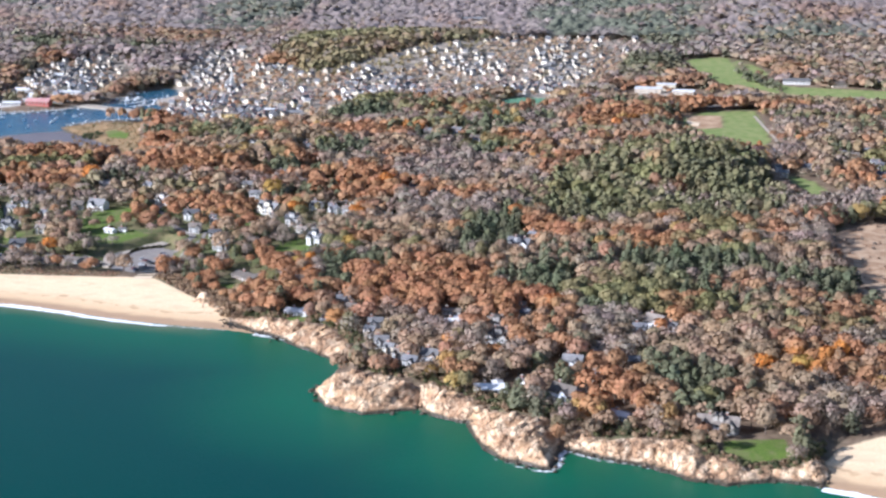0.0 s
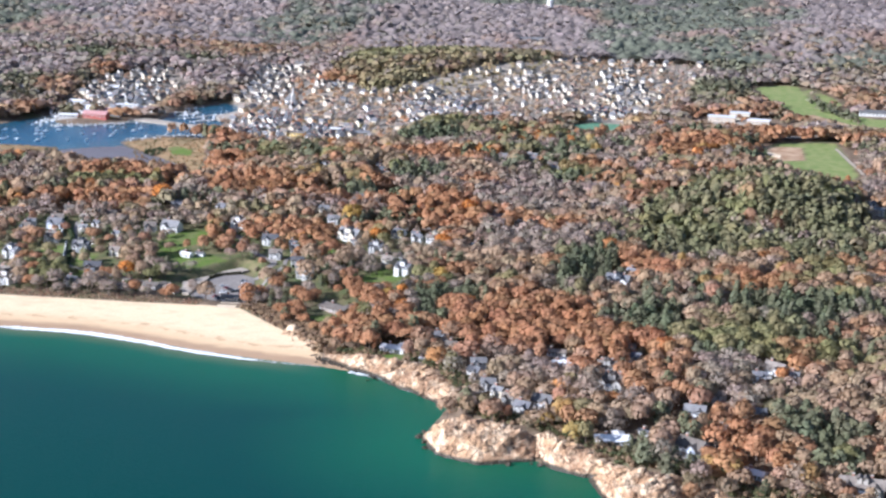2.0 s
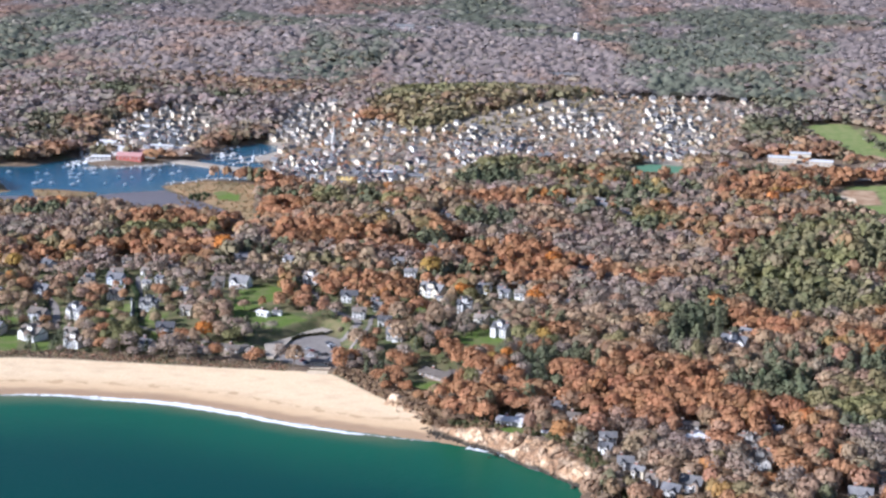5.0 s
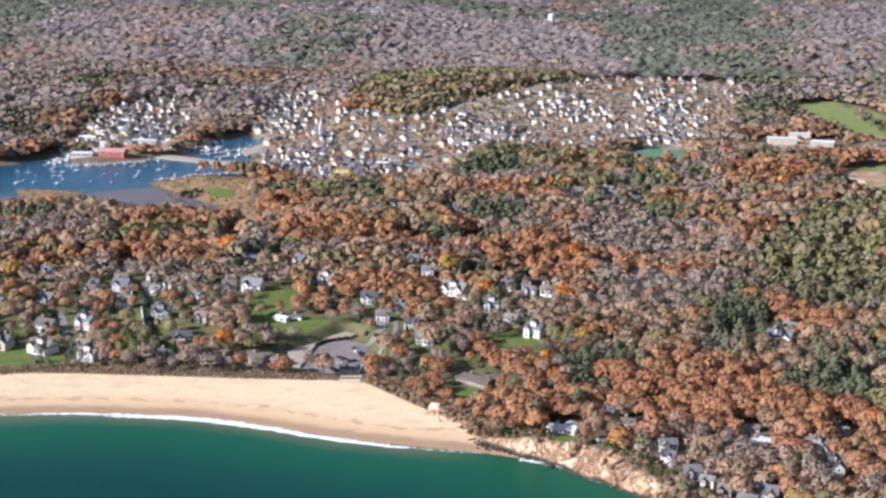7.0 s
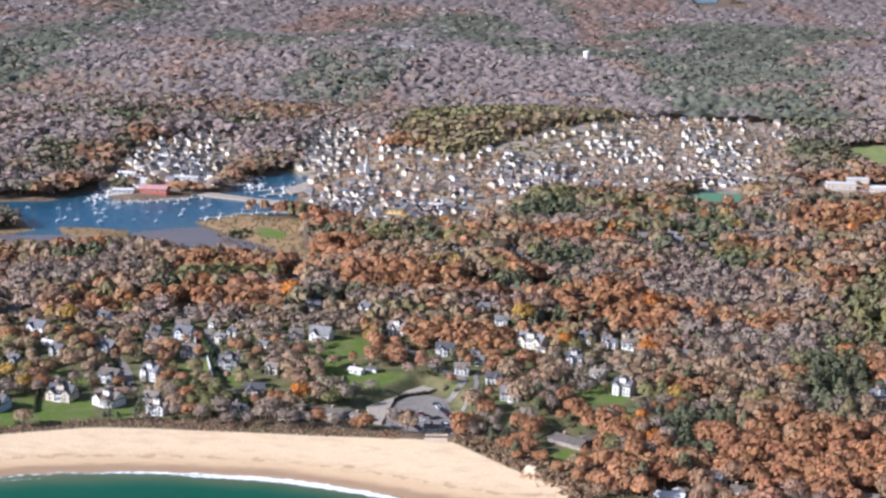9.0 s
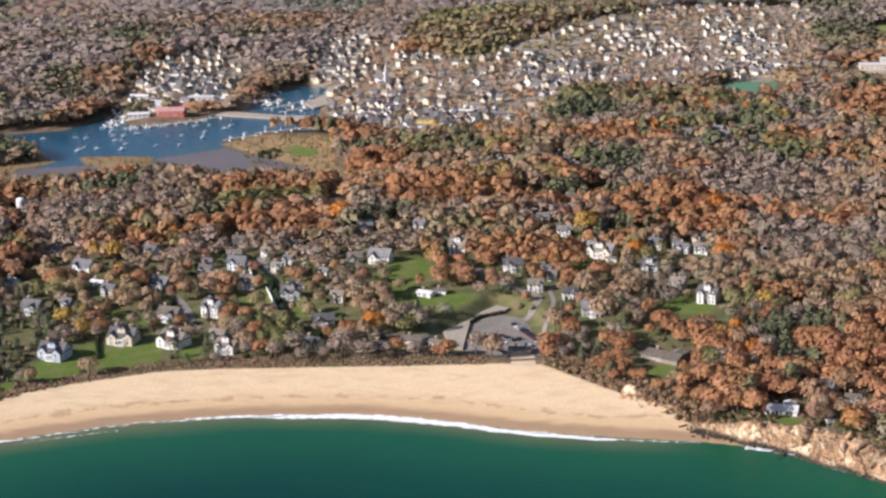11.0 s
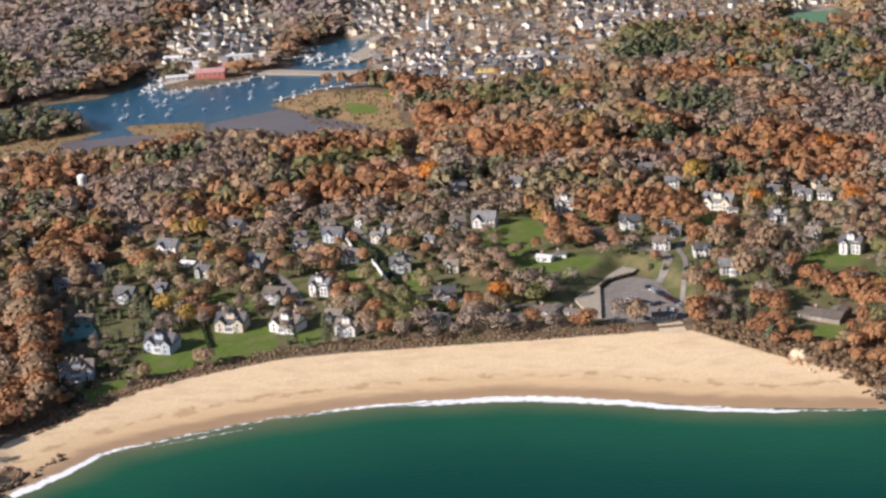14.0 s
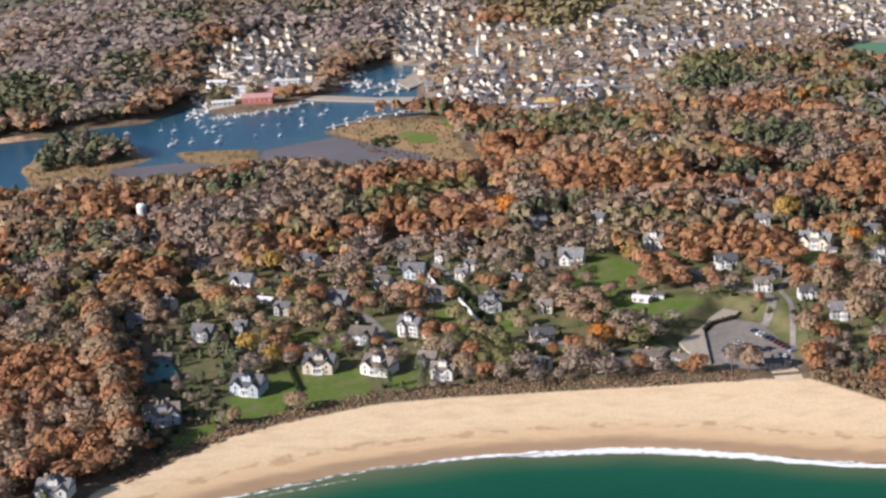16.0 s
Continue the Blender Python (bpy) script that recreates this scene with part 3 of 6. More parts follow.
def surf(line, offset, width, thick, seed, label, lift=0.1):
    """A ragged strip of foam beside a shoreline."""
    p, side = along(line, 1.8)
    s = np.arange(len(p)) * 1.8
    shift = offset + 3.5 * (grain(s, s * 0, 28, seed) - 0.5) + 1.8 * (grain(s, s * 0, 6, seed + 3) - 0.5)
    wide = width * (0.25 + 1.5 * grain(s, s * 0, 60, seed + 5))
    rows = [p + side * (shift + wide * k)[:, None] for k in (-0.5, -0.17, 0.17, 0.5)]
    n = len(p)
    z = np.maximum(height(*np.concatenate(rows).T), 0) + lift
    verts = np.column_stack([np.concatenate(rows), z])
    body = thick + 0.9 * (grain(s, s * 0, 80, seed + 7) - 0.5)
    values = np.concatenate([body - 0.35, body, body, body - 0.3])
    i = (np.arange(3)[:, None] * n + np.arange(n - 1)).ravel()
    ob = new("surf", mesh_of("surf", verts, np.stack([i, i + 1, i + n + 1, i + n], 1), [FOAM], {"thick": values}))
    return tagged(ob, label, "surf", kind="stuff")


surf(BEACH_EDGE, 2, 4.3, 0.22, 1, "white surf breaking along the sand")
surf(BEACH_EDGE[-7:-1], 4.5, 7, 0.25, 51, "wide white surf on the eastern sand", 0.2)
surf(BEACH_EDGE[:6], 8, 2.5, -0.1, 11, "thin outer line of white surf off the beach")
surf(ROCK_EDGE, 1.5, 4.5, 0.0, 21, "broken white foam at the foot of the rocks", 0.25)
surf(ROCK_EDGE[-1:] + EAST_EDGE, 3, 8, 0.45, 31, "white surf on the small beach")


# ---- granite ledges ----
def facets(u, v, size, seed):
    """Tilted blocks in a jittered pattern: height from 0 to 1 with the tilt, and the distance to the next joint."""
    u, v = u / size, v / size
    iu, iv = np.floor(u), np.floor(v)
    first, second, level = np.full(u.shape, 9.0), np.full(u.shape, 9.0), np.zeros(u.shape)
    for a in (-1, 0, 1):
        for b in (-1, 0, 1):
            ci, cj = iu + a, iv + b
            du, dv = u - ci - lattice(ci, cj, seed), v - cj - lattice(ci, cj, seed + 1)
            far = np.hypot(du, dv)
            top = lattice(ci, cj, seed + 2) + 0.9 * (lattice(ci, cj, seed + 3) - 0.35) * du + 0.9 * (lattice(ci, cj, seed + 4) - 0.65) * dv
            second = np.minimum(second, np.maximum(first, far))
            level = np.where(far < first, top, level)
            first = np.minimum(first, far)
    return level, second - first


def boulder_mesh(seed):
    rng = random.Random(seed)
    bm = bmesh.new()
    bmesh.ops.create_icosphere(bm, subdivisions=2, radius=1.0)
    cuts = [(Vector((rng.gauss(0, 1), rng.gauss(0, 1), rng.gauss(0, 0.8))).normalized(), rng.uniform(0.55, 0.85)) for _ in range(9)]
    for v in bm.verts:
        for n, d in cuts:
            over = v.co.dot(n) - d
            if over > 0:
                v.co -= n * over
        v.co.z *= 0.75
    me = bpy.data.meshes.new("boulder")
    bm.to_mesh(me)
    bm.free()
    me.materials.append(GRANITE)
    return me


BOULDERS = [boulder_mesh(k) for k in range(5)]


def ledge(outline, rise, seed, label, fade=(-900, -800)):
    """A mass of jointed granite slabs that stands out of the shore, with loose boulders at its foot."""
    o = np.array(outline, float)
    (x0, y0), (x1, y1) = o.min(0) - 8, o.max(0) + 8
    X, Y, quads = sheet(np.arange(x0, x1, 0.8), np.arange(y0, y1, 0.8))
    d = sdf(outline, X, Y) + 5 * (grain(X, Y, 9, seed) - 0.5)
    bend = 6 * (grain(X, Y, 26, seed + 1) - 0.5)
    u, v = (X * 0.8 + Y * 0.6 + bend) * 0.5, Y * 0.8 - X * 0.6 + bend
    ridges = grain(u, v, 20, seed + 2, 2)
    large, gap = facets(u, v, 9.0, seed + 11)
    small, _ = facets(u * 0.8 + 7, v * 1.3, 3.0, seed + 17)
    # beds that dip inland, each broken off in a sharp step
    bed = (X * 0.5 - Y * 0.87 + 2.2 * bend) / 6.0 + 1.2 * (ridges - 0.5) + 0.8 * large
    tread = bed - np.floor(bed)
    steps = smooth(0.0, 0.14, tread) * (1 - 0.8 * tread)
    # long splits across the beds
    split = np.abs(grain(u * 0.6 + v * 0.5, v - u * 0.3, 7, seed + 31, 2) - 0.5)
    swell = 0.25 + 0.75 * smooth(fade[0], fade[1], X)
    lump = (rise * (0.1 + 0.9 * ridges) + 2.2 * large + 1.5 * small + 2.4 * steps - 2.2 * smooth(0.05, 0.0, split)) * swell
    z = np.maximum(height(X, Y), 0) * 0.9 + lump * (0.3 * smooth(-1, 2, d) + 0.7 * smooth(0, 10, d)) - 3 * smooth(0, 3, -d)
    keep = (d[quads] > -2.8).any(1)
    ob = new("granite_ledge", mesh_of("granite_ledge", np.stack([X, Y, z], 1), quads[keep], [GRANITE]))
    rng = np.random.default_rng(seed)
    p, side = along(outline + outline[:1], 1.5)
    for k in rng.permutation(len(p))[:26]:
        x, y = p[k] + rng.uniform(-2.2, 2.2, 2)
        if -4 < float(sdf(LAND, x, y)) < 7:
            size = rng.uniform(0.7, 2.0)
            linked("boulder", BOULDERS[rng.integers(5)], ob, pose_at=pose(x, y, max(z_at(x, y), -0.3) + 0.25 * size, rng.uniform(-25, 25), rng.uniform(-25, 25), rng.uniform(0, 360)) @ Matrix.Scale(size, 4))
    return tagged(ob, label, "rock", "granite ledges")


LEDGES = [
    [(70, -93), (79, -100.5), (92, -108.5), (108, -121), (119.7, -134.5), (130.7, -146), (144.3, -161), (158, -170), (160, -160), (154.7, -144.3), (143, -120.9), (126.1, -103), (104, -93.5), (84, -84.5), (72, -79)],
    [(138.5, -211.9), (146.9, -233.3), (167.7, -245.1), (195.7, -237.2), (197, -219.1), (182, -208), (159.2, -196.3), (143, -197.6)],
    [(193.7, -227.5), (202.2, -244.4), (223, -255.5), (241.8, -270.4), (255.5, -263.2), (240.5, -250.9), (221.7, -234), (201.5, -211.9), (192.4, -217.1)],
    [(223, -256.8), (227.5, -279.5), (232.7, -294.4), (244.4, -306.8), (263.9, -315.9), (269.1, -295.8), (267.2, -267.8), (254.2, -262.6), (237.9, -253.5)],
    [(270.4, -289.9), (286.7, -299.7), (308.1, -308.1), (330.2, -325.7), (339.3, -328.9), (338, -301.6), (319.8, -287.3), (300.9, -284.7), (287.3, -285.4), (278.2, -269.8)],
    [(332.8, -325), (345.2, -330.2), (369.2, -323.1), (388.7, -328.9), (393.9, -313.3), (387.4, -306.8), (375.7, -312), (357.5, -314.6), (334.8, -302.9)],
    [(40.3, -53.3), (48.1, -58.5), (55.9, -54.6), (54.6, -42.9), (45.5, -39)],
]
LEDGES.append([(-300, -120), (-284, -108), (-279, -97), (-288, -90), (-302, -96)])
for outline, rise, seed, label in zip(LEDGES, (2.4, 4.6, 3.2, 3.2, 2.8, 2.6, 6, 1.5), range(40, 120, 10), (
    "low orange-pink granite shelf sloping into the sea", "rounded orange granite headland almost cut off by water", "steep pale orange granite cliff under a terrace",
    "broad bright granite point running into the sea", "long jointed granite cliff with a dark tide line", "dark-cracked granite ledge ending at a small beach", "grey rock stack with upright joints at the end of the sand", "dark rocks at the western end of the beach")):
    ledge(outline, rise, seed, label, (68, 112) if seed == 40 else (-900, -800))


def rubble_bank(line, width, count, seed, label):
    """Loose pale boulders along the foot of a bank."""
    rng = np.random.default_rng(seed)
    base = new("rubble_bank")
    p, side = along(line, 1.0)
    for k in rng.integers(0, len(p), count):
        x, y = p[k] + side[k] * rng.normal(0, width * 0.4)
        size = rng.uniform(0.35, 1.0) * (1.5 if rng.random() < 0.15 else 1)
        linked("boulder", BOULDERS[rng.integers(5)], base, pose_at=pose(x, y, max(z_at(x, y), 0) + 0.2 * size, rng.uniform(-25, 25), rng.uniform(-25, 25), rng.uniform(0, 360)) @ Matrix.Diagonal((size * 1.3, size, size * 0.8, 1)))
    return tagged(base, label, "rock")


rubble_bank([(49, -53), (58, -62), (67, -72), (76, -80), (88, -86)], 5, 130, 301, "loose pale boulders between the beach and the scrub")
rubble_bank([(66, -86), (74, -96), (84, -102), (98, -111), (110, -123)], 5, 130, 302, "brown tide-washed boulders at the end of the sand")
rubble_bank([(-300, -112), (-288, -102), (-276, -92), (-268, -80)], 3, 40, 303, "dark boulders at the western end of the beach")


# ---- car park, roads and walls ----
def slab(name, outline, z, material, label, category="", kind="structure", thick=0.5):
    bm = bmesh.new()
    top = [bm.verts.new((x, y, z)) for x, y in outline]
    low = [bm.verts.new((x, y, z - thick)) for x, y in outline]
    bm.faces.new(top)
    bm.faces.new(low[::-1])
    for i in range(len(top)):
        j = (i + 1) % len(top)
        bm.faces.new((top[i], low[i], low[j], top[j]))
    return tagged(part(name, bm, material), label, category, kind=kind)


def ribbon(name, line, width, material, label, lift=0.22, category="road"):
    p, side = along(line, 4.0)
    rows = [p + side * width * k for k in (-0.5, 0.0, 0.5)]
    n = len(p)
    xy = np.concatenate(rows)
    i = (np.arange(2)[:, None] * n + np.arange(n - 1)).ravel()
    ob = new(name, mesh_of(name, np.column_stack([xy, height(*xy.T) + lift]), np.stack([i, i + n, i + n + 1, i + 1], 1), [material]))
    return tagged(ob, label, category, kind="structure")


slab("parking_lot", [(-24, 61.3), (-18.9, 70), (-7.4, 76), (3.5, 68.3), (6.3, 51.8), (9.4, 32), (8.5, 9), (-9.8, 9.5), (-20.5, 14.3), (-29, 19.6), (-26.3, 48.7)], 3.52, ASPHALT, "worn grey asphalt car park behind the beach", "car park")
slab("gravel_terrace", [(-39.6, 47), (-26, 64.5), (-18, 79), (-9.5, 89.5), (-3, 84), (-7.6, 76.8), (-19.4, 70.8), (-25, 61.6), (-26.8, 47), (-30, 20), (-34.5, 21)], 4.7, GRAVEL, "pale raised gravel terrace round the back of the car park", "terrace", thick=4)
ROADS = [
    [(9.1, 27.3), (20.2, 74.8), (21.4, 101.4), (39.6, 125.5), (56.6, 141.1), (58.5, 156.7), (42.9, 171.6)],
    [(3.9, 63.1), (13, 87.8), (-6.5, 117), (-39, 195), (-65, 240.5), (-104, 286), (-97.5, 364), (-58.5, 455), (-39, 520)],
    [(-146.9, 185.2), (-133.2, 121.5), (-123.5, 70.2), (-97.5, 57.2), (-65, 39), (-28.6, 32.5)],
    [(-169, 227.5), (-117, 224.2), (-52, 214.5), (13, 201.5), (71.5, 195), (130, 214.5)],
    [(-286, 214.5), (-221, 156), (-185.2, 107.2), (-170.3, 58.5)],
    [(-100, 520), (-65, 513.5), (65, 520), (195, 585), (312, 604.5), (455, 669.5)],
    [(123.5, 214.5), (169, 130), (214.5, 39), (227.5, -78), (273, -156), (305.5, -214.5), (338, -253.5)],
]
for line in ROADS[:1]:
    ribbon("lane", line, 2.6, ASPHALT, "narrow grey lane winding between lawns", category="lane")
for line in ROADS[1:5]:
    ribbon("road", line, 4.5, ASPHALT, "narrow grey road between gardens")
ribbon("railway_cutting", ROADS[5], 8, GRAVEL, "pale strip of railway ballast beside the town", category="railway")
ribbon("ramp", [(-0.5, 11), (-0.5, 2.6), (-1, -9)], 12, BUNKER_SAND, "pale sandy ramp from car park to beach", 0.1, "ramp")
ribbon("cart_path", [(457, 600), (460, 526), (462, 445), (449, 337), (442, 308)], 3, GRAVEL, "pale path beside a fairway", 0.3, "path")
for bunker in [[(390, 568), (401, 554), (399, 538), (389, 552)], [(456, 710), (479, 707), (475, 689), (455, 692)], [(486, 741), (495, 730), (489, 712), (483, 718)]]:
    slab("sand_bunker", bunker, max(z_at(*q) for q in bunker) + 0.3, BUNKER_SAND, "pale sand bunker beside a fairway", "bunker", thick=3)
ribbon("far_road", [(65, 1729), (93, 1718.6), (123.5, 1701.7), (156, 1687.4)], 10, GRAVEL, "pale strip of a distant road in the woods", 6, "road")
slab("causeway", [(-233.3, 679.2), (-204.8, 669.5), (-167.1, 650), (-123.5, 640.2), (-123.5, 617.5), (-167.1, 635.7), (-206.7, 653.9), (-234, 666.9)], 1.1, GRAVEL, "low brown stone causeway across the harbour", "causeway", thick=4)
slab("school_yard", [(349, 775), (377, 790), (392, 745), (388, 708), (352, 716)], max(z_at(*q) for q in [(349, 775), (377, 790), (392, 745), (388, 708), (352, 716)]) + 0.2, GRAVEL, "pale paved yard before the school", "yard", thick=4)
slab("quay", [(-151, 702), (-131, 742), (-106, 782), (-99, 758), (-122, 702), (-142, 676)], 1.4, GRAVEL, "pale paved quay beside the inner harbour", "quay", thick=4)
slab("tennis_court", [(-295.8, 61.8), (-277.6, 67), (-269.8, 42.9), (-287.9, 37.7)], z_at(-282.8, 52) + 0.7, COURT, "green tennis court between hedges", "tennis court", thick=2)
slab("tennis_court", [(-128.1, 53.3), (-119.6, 55.9), (-117.7, 37.1), (-126.1, 35.1)], z_at(-122.9, 45.5) + 0.5, COURT, "blue-green court beside a white house", "tennis court", thick=2)


# ---- houses ----
def window_mesh():
    bm = bmesh.new()
    box(bm, -0.7, 0.7, -0.1, 0.06, -0.95, 0.95, 0)
    box(bm, -0.52, -0.05, -0.13, -0.1, -0.8, 0.8, 1)
    box(bm, 0.05, 0.52, -0.13, -0.1, -0.8, 0.8, 1)
    me = bpy.data.meshes.new("window")
    bm.to_mesh(me)
    bm.free()
    me.materials.append(TRIM)
    me.materials.append(GLASS)
    return me


def door_mesh():
    bm = bmesh.new()
    box(bm, -0.75, 0.75, -0.12, 0.06, 0, 2.3, 0)
    box(bm, -0.5, 0.5, -0.16, -0.12, 0.05, 2.1, 1)
    me = bpy.data.meshes.new("door")
    bm.to_mesh(me)
    bm.free()
    me.materials.append(TRIM)
    me.materials.append(WALLS["slate"])
    return me


WINDOW, DOOR = window_mesh(), door_mesh()


def gabled(parent, names, x0, x1, y0, y1, z, wall_h, pitch, wall, roof, along_x=True):
    """A block with gable ends and a roof of two slabs with eaves. along_x: the ridge runs in x."""
    across = (y0, y1) if along_x else (x0, x1)
    length = (x0, x1) if along_x else (y0, y1)
    mid, half = sum(across) / 2, (across[1] - across[0]) / 2
    top = z + wall_h
    peak = top + half * pitch
    bm = prism(bmesh.new(), [(across[0], z - 2.5), (across[1], z - 2.5), (across[1], top), (mid, peak), (across[0], top)], *length, turn=along_x)
    part(names[0], bm, wall, parent)
    e, t = 0.6, 0.35
    low = top - e * pitch
    bm = prism(bmesh.new(), [(across[0] - e, low + 0.05), (mid, peak + 0.05), (across[1] + e, low + 0.05), (across[1] + e, low + t), (mid, peak + t), (across[0] - e, low + t)], length[0] - 0.5, length[1] + 0.5, turn=along_x)
    part(names[1], bm, roof, parent)
    return peak


HOUSES = []


def house(x, y, width, colour, style, turn=0.0, label=""):
    """A detached house facing the sea, with its windows, door and chimneys."""
    rng = random.Random(int(x * 7 + y * 13))
    turn = turn or rng.uniform(-42, 10)
    wall = WALLS[colour]
    roof = PALE_ROOF if style == "low" and colour in ("white", "bluegrey") and rng.random() < 0.4 else ROOFS[rng.randrange(3)]
    storeys = {"low": 1, "plain": 2, "grand": 2, "tall": 3}[style]
    wall_h = storeys * 2.15 + 0.2 - (0.9 if style == "tall" else 0)
    depth = min(width * 0.62, 9.0) if style != "low" else min(width * 0.5, 10.0)
    pitch = 0.35 if style == "low" else rng.uniform(0.62, 0.82)
    width *= 0.94
    base = new("house")
    base.matrix_basis = pose(x, y, z_at(x, y), 0, 0, turn)
    words = {"white": "white clapboard", "cream": "cream-painted wooden", "grey": "weathered grey-shingled", "bluegrey": "blue-grey clapboard", "tan": "tan stucco", "brown": "brown-shingled", "slate": "dark-shingled", "stone": "grey fieldstone", "yellow": "yellow wooden", "red": "red wooden"}[colour]
    forms = {"low": "low house with a shallow roof", "plain": "house with a steep gabled roof", "grand": "mansion with cross gables and chimneys", "tall": "three-storey house with steep gables"}[style]
    tagged(base, label or f"{words} {forms} among trees", "house", "houses by the beach")
    w, d = width / 2, depth / 2
    peak = gabled(base, ("wall", "roof"), -w, w, -d, d, 0, wall_h, pitch, wall, roof, True)
    wings = {"low": 0, "plain": 1, "grand": 2, "tall": 1}[style]
    if style == "low" and width > 11:
        gabled(base, ("wing_wall", "wing_roof"), w * 0.1, w * 0.75, d - 1, d + 5, 0, wall_h - 0.2, 0.33, wall, roof, False)
    spots = [-w * 0.62, w * 0.6] if wings == 2 else [rng.choice((-1, 1)) * w * 0.45]
    fronts = []
    for s in spots[:wings]:
        half = min(2.7, width * 0.18)
        out = rng.uniform(1.2, 2.4)
        gabled(base, ("wing_wall", "wing_roof"), s - half, s + half, -d - out, d * 0.8, 0, wall_h - 0.15, min(pitch * 1.15, 1.1), wall, roof, False)
        fronts.append((s, half, -d - out))
    for k in range({"low": 1, "plain": 1, "grand": 2, "tall": 2}[style]):
        cx = (-0.7, 0.75)[k] * w * rng.uniform(0.5, 0.9)
        chimney = part("chimney", box(bmesh.new(), cx - 0.6, cx + 0.6, 0.3, 1.4, wall_h - 1, peak + 1.3), BRICK, base)
        part("chimney_cap", box(bmesh.new(), cx - 0.72, cx + 0.72, 0.18, 1.52, peak + 1.3, peak + 1.55), WALLS["stone"], chimney)
    if style in ("grand", "plain") and width > 9.5:
        part("porch_roof", box(bmesh.new(), -w * 0.3, w * 0.32, -d - 2.6, -d + 0.1, 2.75, 3.0), TRIM, base)
        for px in np.linspace(-w * 0.28, w * 0.3, 4):
            part("porch_post", box(bmesh.new(), px - 0.13, px + 0.13, -d - 2.5, -d - 2.24, 0.1, 2.75), TRIM, base)
        part("porch_deck", box(bmesh.new(), -w * 0.3, w * 0.32, -d - 2.6, -d + 0.1, -1.5, 0.1), TRIM, base)
    if style == "grand" or style == "tall":
        for dx in (-w * 0.12, w * 0.15):
            gabled(base, ("dormer_wall", "dormer_roof"), dx - 1.1, dx + 1.1, -d * 0.75, d * 0.1, wall_h + 2.6, 1.2, 0.8, wall, roof, False)
    gap = max(2.0, width / 7)
    for s in range(storeys):
        zc = s * 2.15 + 1.3
        for wx in np.arange(-w + 1.4, w - 1.0, gap):
            if any(abs(wx - c) < half + 0.7 for c, half, _ in fronts) or (s == 0 and abs(wx) < 1.2):
                continue
            linked("window", WINDOW, base, pose_at=pose(wx, -d, zc))
        for c, half, front in fronts:
            linked("window", WINDOW, base, pose_at=pose(c, front, zc))
        for wy in (-d * 0.5, d * 0.45):
            linked("window", WINDOW, base, pose_at=pose(-w, wy, zc, 0, 0, -90))
    linked("door", DOOR, base, pose_at=pose(0, -d, 0.05))
    HOUSES.append((x, y, width))
    return base


house(-273.7, -0.7, 16.5, "bluegrey", "grand")
house(-237.2, 26, 15.2, "bluegrey", "grand")
house(-205.4, 46.1, 15.2, "tan", "grand")
house(-178.1, 39, 15.2, "white", "grand")
house(-149.5, 26.7, 11.4, "white", "grand")
house(-156, 42.9, 8.9, "grey", "plain")
house(-106, 25.4, 9.5, "white", "plain")
house(-162.5, 80, 11.4, "white", "tall")
house(-185.2, 76.7, 12.7, "slate", "plain")
house(-148.2, 122.2, 10.1, "white", "plain")
house(-122.2, 104, 11.4, "grey", "grand")
house(-157.3, 161.8, 11.4, "bluegrey", "plain")
house(-141.7, 183.3, 7.0, "white", "plain")
house(-127.4, 163.8, 6.3, "grey", "plain")
house(-133.2, 149.5, 7.0, "cream", "plain")
house(-96.2, 94.2, 7.6, "cream", "plain")
house(-105.3, 135.2, 6.3, "cream", "plain")
house(-102, 58.5, 11.4, "brown", "plain")
house(-89, 164.5, 8.9, "grey", "plain")
house(-74.1, 166.4, 13.9, "white", "plain")
house(-27.9, 180.1, 10.7, "white", "tall")
house(-48.1, 98.8, 8.9, "white", "low")
house(-39.6, 101.4, 6.3, "white", "low")
house(2, 139.1, 11.4, "white", "plain")
house(12.3, 100.1, 8.9, "white", "plain")
house(22.8, 116.4, 5.7, "grey", "plain")
house(29.9, 83.2, 8.9, "white", "plain")
house(39, 55.9, 11.4, "grey", "plain")
house(55.2, 162.5, 17.8, "cream", "grand")
house(78, 123.5, 10.1, "white", "tall")
house(89.7, 93, 8.9, "cream", "plain")
house(102.7, 68.2, 11.4, "white", "tall")
house(68.2, -8.5, 21.6, "brown", "low", label="large low brown-shingled house above the beach")
house(-71.5, 24.1, 10.1, "tan", "low")
house(-1.5, 13, 11.5, "grey", "low", label="low grey bathhouse at the edge of the car park")
house(26, 239.2, 8.9, "cream", "plain")
house(37.1, 208, 8.9, "white", "plain")
house(113.1, 161.8, 7.6, "white", "plain")
house(100.8, 171.6, 5.7, "cream", "plain")
house(6.5, 378.9, 11.4, "white", "grand")
house(53.3, 382.2, 7.0, "cream", "plain")
house(58.5, 366.6, 7.0, "cream", "plain")
house(150.2, 465.4, 8.9, "cream", "plain")
house(178.8, 463.4, 10.1, "bluegrey", "plain")
house(197, 428.4, 9.5, "white", "plain")
house(-247, 163.8, 12.7, "white", "plain")
house(-270.4, 198.9, 7.6, "white", "plain")
house(-211.9, 193.1, 10.7, "white", "plain")
house(-321.8, 180.7, 8.9, "white", "plain")
house(-302.2, 260, 6.3, "white", "plain")
house(-300.9, 239.2, 6.3, "white", "low")
house(-231.4, 227.5, 5.1, "cream", "plain")
house(-185.9, 316.6, 11.4, "grey", "low")
house(-106, 298.4, 10.1, "white", "low")
house(-175.5, 163.8, 6.3, "white", "plain")
house(-197, 126.1, 12.7, "slate", "plain")
house(-224.2, 117.7, 8.9, "grey", "plain")
